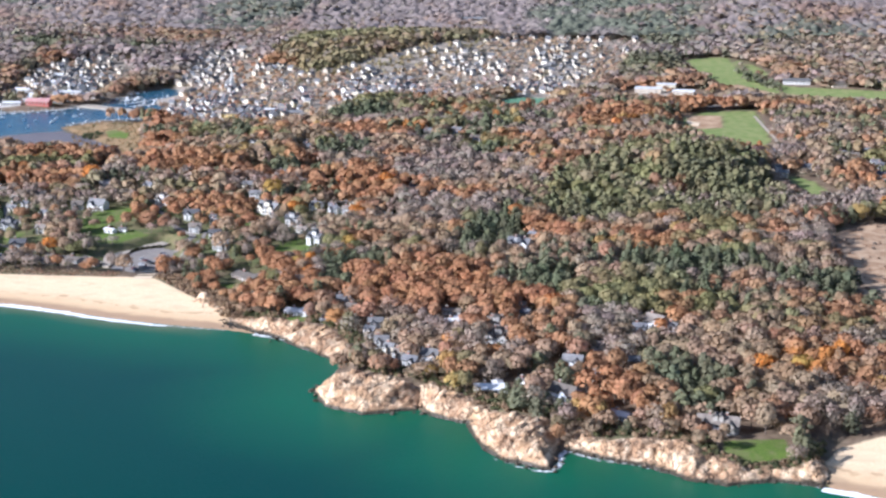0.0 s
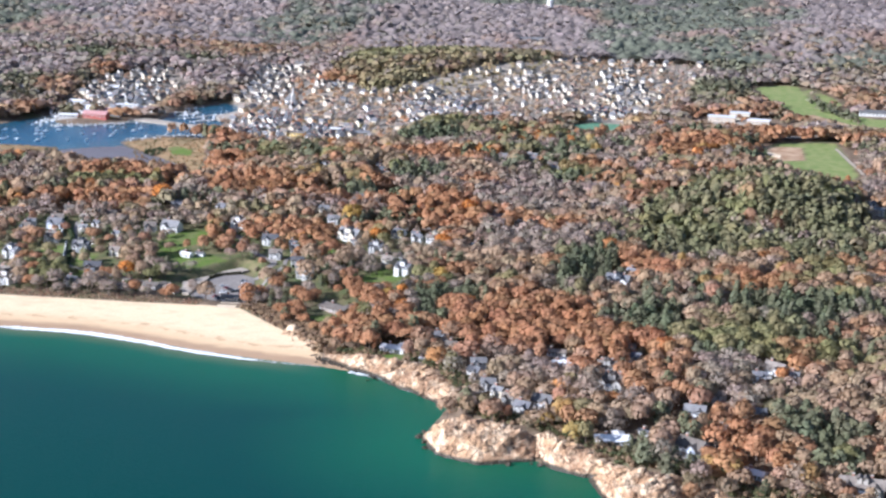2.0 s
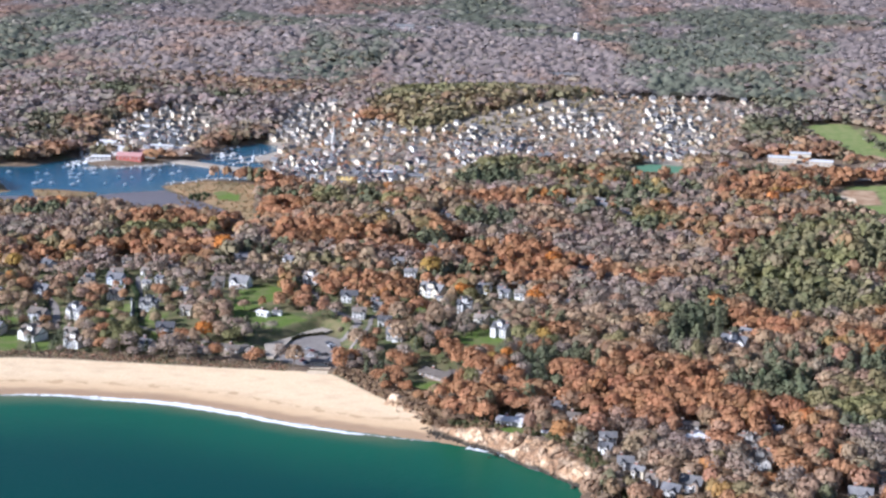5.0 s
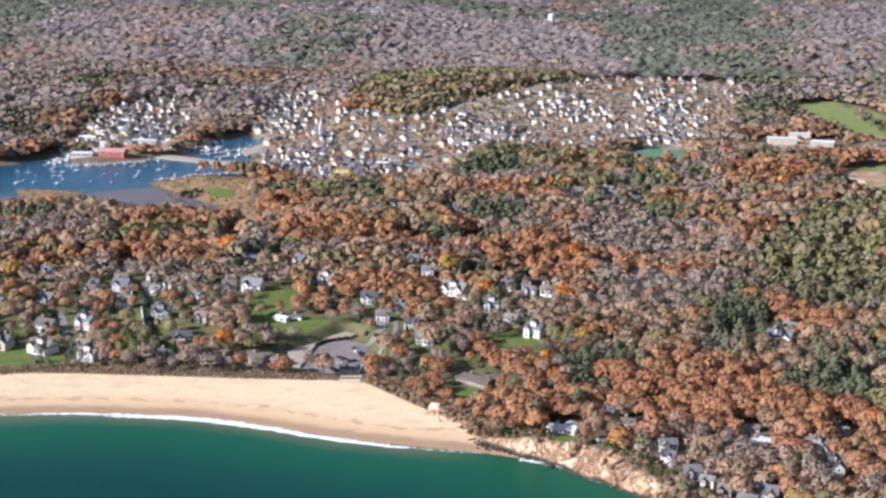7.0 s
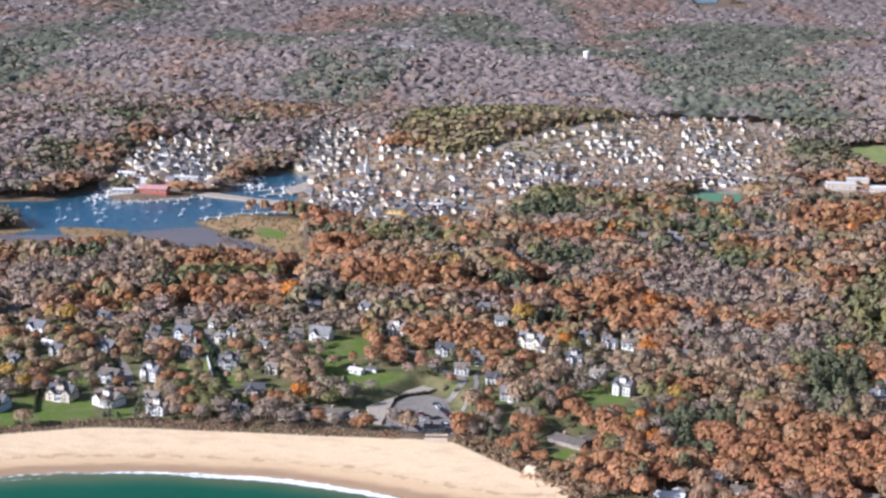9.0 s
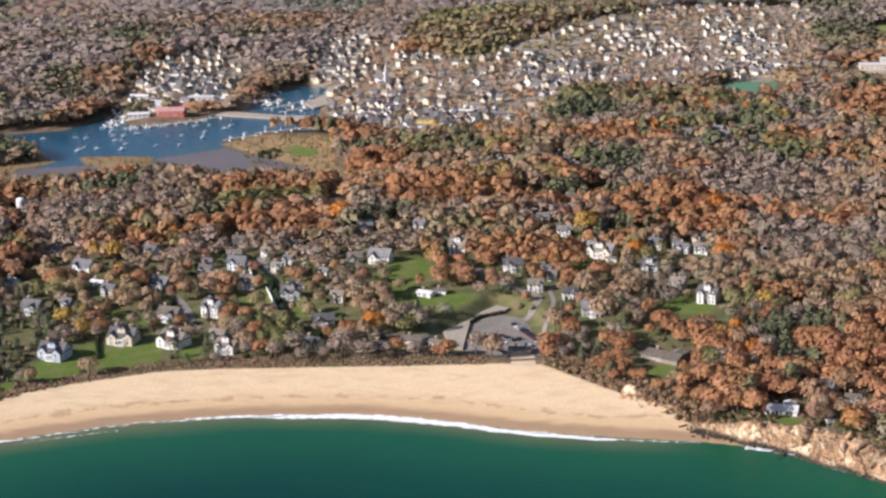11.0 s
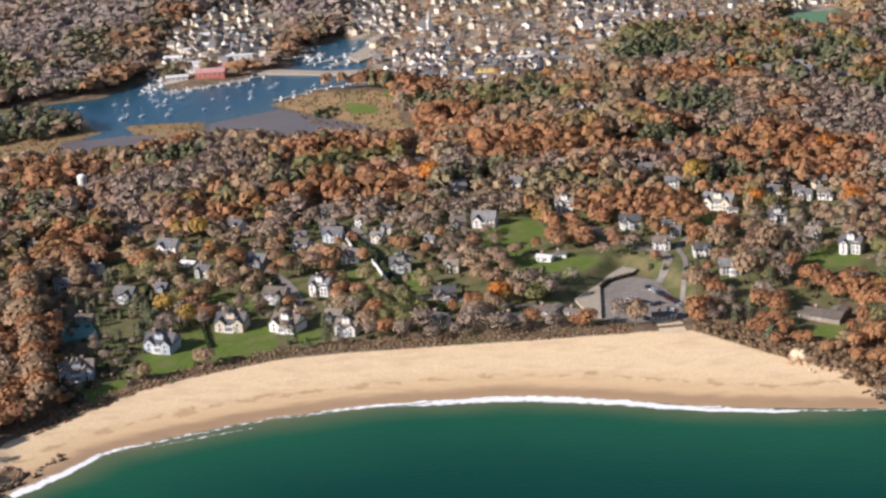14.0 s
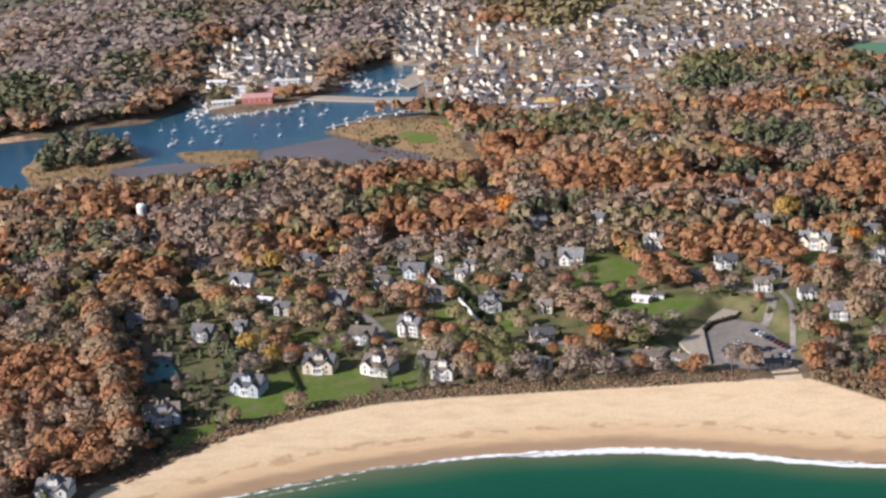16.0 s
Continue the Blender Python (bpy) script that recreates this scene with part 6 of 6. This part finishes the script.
def wooded(x0, x1, y0, y1, gap, rng):
    X, Y = np.meshgrid(np.arange(x0, x1, gap), np.arange(y0, y1, gap))
    X, Y = X.ravel() + rng.uniform(-0.48, 0.48, X.size) * gap, Y.ravel() + rng.uniform(-0.48, 0.48, X.size) * gap
    keep = on_view(X, Y)
    X, Y = X[keep], Y[keep]
    keep = (sdf(LAND, X, Y) > 6) & (np.maximum(sdf(SAND, X, Y), sdf(EAST_SAND, X, Y)) < -7) & ((any_of(LAWNS, X, Y) < -2) | ((Y > 60) & (rng.random(len(X)) < 0.2))) & ((any_of(GOLF, X, Y) < -3) | (sdf(GOLF_PINES, X, Y) > 0))
    X, Y = X[keep], Y[keep]
    keep = (sdf(PLAYING_FIELD, X, Y) < -4) & (sdf(DRY_FIELD, X, Y) < -4) & (sdf(PARKING, X, Y) < -4) & (np.maximum(sdf(MARSH, X, Y), sdf(MARSH_ISLE, X, Y)) < -2) & (sdf(SHORE_STRIP, X, Y) < -2)
    keep &= (sdf(HARBOUR, X, Y) < -4) | (sdf(WOODED_ISLE, X, Y) > 4)
    keep &= any_of(LEDGES, X, Y) < 1
    X, Y = X[keep], Y[keep]
    thin = np.ones(len(X))
    size = np.ones(len(X))
    yard = smooth(-8, 12, sdf(RESIDENTIAL, X, Y)) * smooth(0.45, 0.6, grain(X, Y, 34, 91))
    thin *= 1 - 0.3 * yard
    size *= 1 - 0.22 * smooth(-10, 20, sdf(RESIDENTIAL, X, Y))
    town = smooth(-8, 12, np.maximum(sdf(TOWN, X, Y), sdf(WEST_TOWN, X, Y)))
    thin *= 1 - 0.44 * town
    size *= 1 - 0.55 * town
    # lower growth along the south shore of the harbour and before the pond
    size *= 1 - 0.45 * smooth(-42, -10, sdf(HARBOUR, X, Y)) * (Y < 480) * (sdf(WOODED_ISLE, X, Y) < 0)
    garden = smooth(-3, 3, sdf([(-303, 112), (-262, 100), (-240, -10), (-274, -38)], X, Y))
    thin *= 1 - 0.35 * garden
    size *= 1 - 0.4 * garden
    before = np.maximum(any_of(GOLF, X, Y + 22), sdf([(340, 700), (430, 690), (430, 770), (340, 770)], X, Y + 18))
    thin *= 1 - 0.75 * smooth(-12, -4, before) * (sdf(GOLF_PINES, X, Y) < 0)
    size *= 1 - 0.4 * smooth(-25, -5, before)
    size *= 1 - 0.38 * smooth(-6, 8, sdf([(10, -10), (30, -34), (48, -56), (72, -74), (84, -60), (62, -24), (40, 10), (18, 18)], X, Y))
    field = np.maximum(sdf(PLAYING_FIELD, X, Y + 24), sdf(DRY_FIELD, X, Y + 26))
    thin *= 1 - 0.85 * smooth(-10, 0, field)
    for gx, gy, r in GLADES:
        thin *= np.hypot(X - gx, Y - gy) > r * 1.25
    for hx, hy, w in TOWN_HOUSES:
        thin *= ~((np.abs(X - hx) < w * 0.3 + 2.4) & (np.abs(Y - hy + 1.5) < w * 0.2 + 3.2))
    for hx, hy, w in HOUSES:
        near = (np.abs(X - hx) < 36) & (np.abs(Y - hy) < 36)
        if near.any():
            dx, dy = np.abs(X[near] - hx), Y[near] - hy
            thin[near] *= ~((dx < w * 0.5 + 3) & (np.abs(dy) < w * 0.35 + 3.5))
            front = (dx < w * 0.5 + 2.5) & (dy < 0)
            thin[near] *= np.where(front & (dy > -11), 0.3, 1)
            size[near] *= np.where(front & (dy > -34), 0.68, 1)
    for line in ROADS[:6]:
        p, _ = along(line, 5)
        for px, py in p:
            near = (np.abs(X - px) < 4.2) & (np.abs(Y - py) < 4.2)
            thin[near] *= 0.15
    keep = rng.random(len(X)) < thin * 0.97
    return X[keep], Y[keep], size[keep]


rng = np.random.default_rng(2)
SINGLE = []
for detail, stretches in ((0, [(-420, 590, -340, 150, 7.8)]), (1, [(-530, 660, 150, 640, 7.8)]), (2, [(-900, 1000, 640, 1080, 7.2), (-1000, 1100, 1080, 1600, 15), (-1250, 1300, 1600, 2300, 22)])):
    got = [wooded(*s, rng) for s in stretches]
    X, Y, size = (np.concatenate(v) for v in zip(*got))
    kind, around = species(X, Y, rng)
    xyz = np.column_stack([X, Y, height(X, Y)])
    grow_by = (1.06, 1.06, 1.2)[detail]
    scale = np.stack([size * rng.uniform(0.58, 1.28, len(X)), size * rng.uniform(0.68, 1.16, len(X))], 1) * grow_by
    if detail == 2:
        scale *= np.column_stack([1.0 + 0.15 * smooth(1050, 1120, Y) + 0.2 * smooth(1560, 1640, Y), 0.72 + 0 * Y])
    own = (np.where(kind == 3, 0.88, 0.58) - (0.3 if detail == 2 else 0))[:, None]
    tint = np.array([TINTS[k] for k in KINDS])[kind] * own + around * (1 - own)
    tint *= (1 + (0.15, 0.14, 0.07)[detail] * rng.uniform(-1, 1, (len(X), 1))) * rng.uniform(0.95, 1.05, (len(X), 3))
    tint[sdf(TOWN, X, Y) > 0] *= 1.18
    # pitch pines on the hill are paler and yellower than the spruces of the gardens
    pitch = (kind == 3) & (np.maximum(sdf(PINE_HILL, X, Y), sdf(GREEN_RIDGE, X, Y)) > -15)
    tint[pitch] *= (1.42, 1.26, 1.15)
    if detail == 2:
        # towards the hills crowns take on painted haze; bare twigs are turned bluer
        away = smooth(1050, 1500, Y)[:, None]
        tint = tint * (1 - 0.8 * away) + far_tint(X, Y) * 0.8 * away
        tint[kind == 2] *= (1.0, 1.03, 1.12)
    alone = np.zeros(len(X), bool)
    if detail == 0:
        alone = (X > -295) & (X < 140) & (Y > -40) & (Y < 75)
        alone &= np.cumsum(alone) <= 240
        for fx, fy, fk, fs in FEATURES:
            alone |= np.hypot(X - fx, Y - fy) < 5 * fs
        keep_alone = alone & ~np.any([np.hypot(X - fx, Y - fy) < 5 * fs for fx, fy, fk, fs in FEATURES], axis=0)
        SINGLE = [(np.array((fx, fy, z_at(fx, fy))), KINDS.index(fk), (fs, fs)) for fx, fy, fk, fs in FEATURES]
        SINGLE += [(x, k, s) for x, k, s in zip(xyz[keep_alone], kind[keep_alone], scale[keep_alone])]
    where = ("close by the shore", "between shore and town", "on the far hills")[detail]
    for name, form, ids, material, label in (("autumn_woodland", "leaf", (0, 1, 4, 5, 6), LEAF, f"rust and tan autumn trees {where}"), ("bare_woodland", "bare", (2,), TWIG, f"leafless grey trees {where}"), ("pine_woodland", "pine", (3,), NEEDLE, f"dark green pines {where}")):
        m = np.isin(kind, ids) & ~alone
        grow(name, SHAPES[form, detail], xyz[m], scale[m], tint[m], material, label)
    if detail == 0:
        stems = xyz[~alone], scale[~alone]

# stems of the nearer woods
p, s = stems
angle = np.arange(4) * np.pi / 2
ring = np.stack([np.cos(angle), np.sin(angle), 0 * angle], 1)
low = p[:, None] + ring * (0.34 * s[:, :1, None]) - (0, 0, 0.4)
high = p[:, None] + ring * (0.16 * s[:, :1, None]) + np.stack([0 * s[:, 1], 0 * s[:, 1], 8 * s[:, 1]], 1)[:, None]
verts = np.concatenate([low, high], 1).reshape(-1, 3)
side = np.array([[i, (i + 1) % 4, 4 + (i + 1) % 4, 4 + i] for i in range(4)])
faces = (np.arange(len(p))[:, None, None] * 8 + side).reshape(-1, 4)
tagged(new("tree_stems", mesh_of("tree_stems", verts, faces, [BARK])), "grey-brown stems of the woodland trees", "woodland", kind="stuff")

# the woods that reach to the horizon: a closed canopy of rounded crowns
def canopy(x0, x1, y0, y1, step, crown, label):
    X, Y, quads = sheet(np.arange(x0, x1, step), np.arange(y0, y1, step))
    X, Y = X + rng.uniform(-0.35, 0.35, X.size) * step, Y + rng.uniform(-0.35, 0.35, X.size) * step
    keep = on_view(X[quads[:, 0]], Y[quads[:, 0]]) & (sdf(POND, X[quads[:, 0]], Y[quads[:, 0]]) < -12)
    keep &= ~((np.abs(X[quads[:, 0]] - 480) < 50) & (np.abs(Y[quads[:, 0]] - 2420) < 70))
    for hx, hy, w in TOWN_HOUSES[-3:] + [(110, 1715, 60)]:
        keep &= ~((np.abs(X[quads[:, 0]] - hx) < w * 0.5) & (Y[quads[:, 0]] < hy + 8) & (Y[quads[:, 0]] > hy - 75))
    u, v = X / crown, Y / crown
    iu, iv = np.floor(u), np.floor(v)
    best, own = np.full(X.shape, 9.0), np.zeros(X.shape)
    for i in (-1, 0, 1):
        for j in (-1, 0, 1):
            cu, cv = iu + i, iv + j
            far = np.hypot(u - cu - lattice(cu, cv, 7), v - cv - lattice(cu, cv, 8))
            own = np.where(far < best, lattice(cu, cv, 9), own)
            best = np.minimum(best, far)
    tall = (7.0 + 6.0 * own) - 8.0 * best**1.6 + 2.5 * (grain(X, Y, step * 2.2, 15, 1) - 0.5)
    used = np.unique(quads[keep])
    slot = np.zeros(len(X), int)
    slot[used] = np.arange(len(used))
    X, Y, own, tall = X[used], Y[used], own[used], tall[used]
    # the haze comes in with the tint; each crown is dimmed at random
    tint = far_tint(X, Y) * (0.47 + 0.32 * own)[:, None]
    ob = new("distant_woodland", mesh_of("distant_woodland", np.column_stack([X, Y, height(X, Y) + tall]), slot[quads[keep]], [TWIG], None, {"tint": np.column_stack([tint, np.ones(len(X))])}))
    ob.data.polygons.foreach_set("use_smooth", np.ones(int(keep.sum()), bool))
    return tagged(ob, label, "woodland", kind="stuff")


canopy(-1000, 1100, 1090, 1640, 3.4, 8.5, "mixed grey and brown woods behind the town")
canopy(-1250, 1300, 1630, 2500, 4.8, 11.0, "mixed grey and brown woods beyond the town")
canopy(-1500, 1600, 2490, 3900, 9.0, 17.0, "mixed grey and brown woods towards the horizon")

# dune scrub between sand and lawns
p, side = along([(-286, -55.2), (-266.5, -35.8), (-244.4, -16.9), (-217.8, -3.9), (-180.7, 7.8), (-149.5, 9.8), (-98.2, 7.2), (-47.5, 3.9), (-19.5, 1.3)], 1.6)
off = np.clip(rng.normal(0, 3.6, (len(p) * 9, 1)), -7, 5)
p, side = np.repeat(p, 9, 0), np.repeat(side, 9, 0)
xy = p + side * off + rng.uniform(-1, 1, p.shape)
tint = np.array([(0.38, 0.22, 0.14), (0.28, 0.23, 0.13), (0.46, 0.34, 0.22)])[rng.integers(0, 3, len(xy))]
scale = np.stack([rng.uniform(0.3, 0.75, len(xy)), rng.uniform(0.2, 0.6, len(xy))], 1) * (0.6 + 0.9 * grain(*xy.T, 14, 5))[:, None]
grow("dune_scrub", SHAPES["scrub", 0], np.column_stack([xy, height(*xy.T)]), scale, tint, LEAF, "low reddish-brown scrub along the top of the beach", "scrub")
# low growth on the dry field
xy = scatter(DRY_FIELD, 5.2, 23, 0.25)
grow("field_scrub", SHAPES["scrub", 0], np.column_stack([xy, height(*xy.T)]), np.tile(rng.uniform(0.5, 1.3, (len(xy), 1)), 2), np.array([(0.36, 0.24, 0.16), (0.3, 0.24, 0.19)])[rng.integers(0, 2, len(xy))], LEAF, "dry tan scrub on an open field", "scrub")
# rushes and bushes on the marsh
xy = np.concatenate([scatter(MARSH, 3.2, 41, 0.5), scatter(MARSH_ISLE, 3.2, 42, 0.35), scatter(MARSH_SPIT, 3.2, 43, 0.4)])
xy = xy[sdf(LAWNS[-1], *xy.T) < 1]
low = rng.uniform(0.3, 0.9, (len(xy), 1))
dark = np.hypot(xy[:, 0] + 166, (xy[:, 1] - 500) * 0.6) < 9
low[dark] = rng.uniform(1.2, 1.9, (dark.sum(), 1))
tint = np.array([(0.36, 0.23, 0.11), (0.27, 0.19, 0.1), (0.24, 0.2, 0.09)])[rng.integers(0, 3, len(xy))]
tint[dark] = (0.07, 0.085, 0.04)
grow("marsh_scrub", SHAPES["scrub", 0], np.column_stack([xy, height(*xy.T)]), np.tile(low, 2), tint, LEAF, "tawny rushes and a few dark bushes on the marsh", "scrub")
# dark evergreen shrubs of the gardens
xy = np.concatenate([scatter(RESIDENTIAL, 7.5, 61, 0.5), scatter([(-303, 112), (-262, 100), (-240, -10), (-274, -38)], 5, 62, 0.6)])
xy = xy[(any_of(LAWNS, *xy.T) < 0) & (sdf(PARKING, *xy.T) < -3) & (grain(*xy.T, 26, 63) > 0.42)]
xy = xy[[all(abs(x - hx) > w * 0.5 + 1 or abs(y - hy) > w * 0.35 + 1 for hx, hy, w in HOUSES) for x, y in xy]]
tint = np.array([(0.05, 0.06, 0.03), (0.065, 0.075, 0.035), (0.13, 0.11, 0.06), (0.2, 0.15, 0.1)])[rng.integers(0, 4, len(xy))]
grow("garden_shrubs", SHAPES["scrub", 0], np.column_stack([xy, height(*xy.T)]), np.column_stack([rng.uniform(0.7, 1.7, len(xy)), rng.uniform(0.8, 2.0, len(xy))]), tint, NEEDLE, "dark evergreen shrubs and bushes of the gardens", "shrubs")
# clipped hedges and rows
# the hedge by the tree row also serves as the row's dark shadow strip
for name, line, wide, tall, colour, label in (("hedge", [(-158, 188), (-141, 145), (-133, 119), (-121, 60)], 1.3, 1.5, (0.05, 0.07, 0.03), "tall dark green hedge beside a garden lane"), ("hedge", [(-306, 108), (-290, 38), (-275, -28)], 1.4, 1.7, (0.045, 0.06, 0.03), "tall dark hedge that doubles as the shadow strip of a tree row"), ("hedge", [(-254, 110), (-246, 62), (-241, 44)], 0.9, 1.1, (0.05, 0.065, 0.03), "dark hedge between two gardens"), ("hedge", [(-190, 112), (-181, 66), (-177, 50)], 0.9, 1.1, (0.05, 0.065, 0.03), "dark hedge beside a garden wall"), ("hedge", [(-221, 53), (-215, 22)], 0.8, 1.0, (0.05, 0.07, 0.03), "dark hedge between two lawns"),
                                              # last row: dark clumps added in place of the terrace wall's shadow
                                              ("hedge", [(-25, 62), (-19, 71), (-7.5, 77)], 0.9, 1.1, (0.08, 0.07, 0.035), "row of dark brown clumps standing for the shadow of the terrace wall")):
    p, side = along(line, 0.5)
    p = np.repeat(p, 4, 0) + rng.uniform(-wide, wide, (len(p) * 4, 2)) * 0.6
    scale = np.stack([np.full(len(p), 0.6 * wide), rng.uniform(0.8, 1.2, len(p)) * tall], 1)
    ob = grow(name, SHAPES["scrub", 0], np.column_stack([p, height(*p.T)]), scale, np.tile(colour, (len(p), 1)), NEEDLE, label, "hedge")
# undergrowth on the cliff tops
xy = np.concatenate([along([(13, -3), (30, -22), (48, -44), (62, -56), (74, -66)], 0.9)[0], along([(20, 0), (36, -16), (52, -34), (68, -50)], 0.9)[0], along([(65, -72.8), (81.2, -83.2), (104, -92.3), (126.8, -94.9), (144.3, -117), (156, -146.2), (170.3, -188.5), (195, -202.8), (221.7, -227.5), (240.5, -244.4), (267.8, -258.7)], 1.5)[0], along([(279.5, -254.8), (289.2, -276.2), (318.5, -280.8), (334.8, -293.8), (344.5, -312), (364, -314.6), (383.5, -305.5), (390, -286)], 1.5)[0]])
xy = np.repeat(xy, 5, 0) + rng.uniform(-5, 5, (len(xy) * 5, 2))
xy = xy[any_of(LAWNS, *xy.T) < -1]
tint = np.array([(0.3, 0.2, 0.12), (0.17, 0.16, 0.07), (0.34, 0.24, 0.14), (0.1, 0.11, 0.05), (0.13, 0.13, 0.06)])[rng.integers(0, 5, len(xy))] * (0.8 + 0.4 * grain(*xy.T, 12, 66))[:, None]
scarp = xy[:, 0] < 78
tint[scarp] = np.array([(0.3, 0.2, 0.12), (0.34, 0.24, 0.14), (0.25, 0.17, 0.11)])[rng.integers(0, 3, scarp.sum())]
grow("cliff_scrub", SHAPES["scrub", 0], np.column_stack([xy, height(*xy.T) + 0.5]), np.tile(rng.uniform(0.7, 1.6, (len(xy), 1)), 2), tint, LEAF, "brown and olive scrub on the cliff tops", "scrub")


# ---- single trees round the lawns and behind the beach ----
def tree_meshes(form, rng):
    bm = bmesh.new()
    tall = 15 if form == "pine" else 9
    tube(bm, [(0, 0, -0.4), (0.1, 0, 3), (0, 0.15, tall)], [0.4, 0.27, 0.07])
    for k in range(6):
        a = k * 1.05 + rng.uniform(0, 0.6)
        z = rng.uniform(3.2, 6.5)
        reach = rng.uniform(2.2, 3.8)
        up = -0.4 if form == "pine" else rng.uniform(1.8, 3.8)
        tube(bm, [(0, 0, z), (0.5 * reach * math.cos(a), 0.5 * reach * math.sin(a), z + up * 0.6), (reach * math.cos(a), reach * math.sin(a), z + up)], [0.17, 0.11, 0.04], 5)
    trunk = bpy.data.meshes.new("trunk")
    bm.to_mesh(trunk)
    bm.free()
    trunk.materials.append(BARK)
    return trunk


rng = np.random.default_rng(19)
BUILT = {}
for at, k, s in SINGLE:
    kind = KINDS[k]
    form = kind if kind in ("bare", "pine") else "leaf"
    variant = int(rng.integers(3))
    if (kind, variant) not in BUILT:
        shape = {"leaf": broadleaf(rng, 240, 0.6), "bare": broadleaf(rng, 300, 0.62, True), "pine": conifer(rng, 190, 0.58)}[form]
        n = len(shape[0])
        colour = np.tile((*TINTS[kind], 1.0), (n * 4, 1)) * np.repeat(rng.uniform(0.9, 1.1, (n, 1)), 4, 0)
        crown = crown_mesh("crown", shape[0].reshape(-1, 3), shape[1].reshape(-1, 3), colour, {"leaf": LEAF, "bare": TWIG, "pine": NEEDLE}[form])
        BUILT[kind, variant] = tree_meshes(form, random.Random(int(k))), crown
    base = new({"bare": "bare_tree", "pine": "pine_tree"}.get(kind, "oak_tree"))
    base.matrix_basis = pose(*at, 0, 0, rng.uniform(0, 360)) @ Matrix.Diagonal((s[0], s[0], s[1], 1))
    tagged(base, {"rust": "oak with rust-red autumn leaves", "tan": "oak with dry tan leaves", "bare": "leafless grey tree with fine twigs", "pine": "dark green pine with drooping boughs", "orange": "maple with bright orange leaves", "olive": "tree with fading olive-green leaves", "yellow": "maple with golden-yellow leaves"}[kind] + " near the beach", "tree", "trees near the beach")
    trunk, crown = BUILT[kind, variant]
    linked("trunk", trunk, base)
    linked("crown", crown, base)
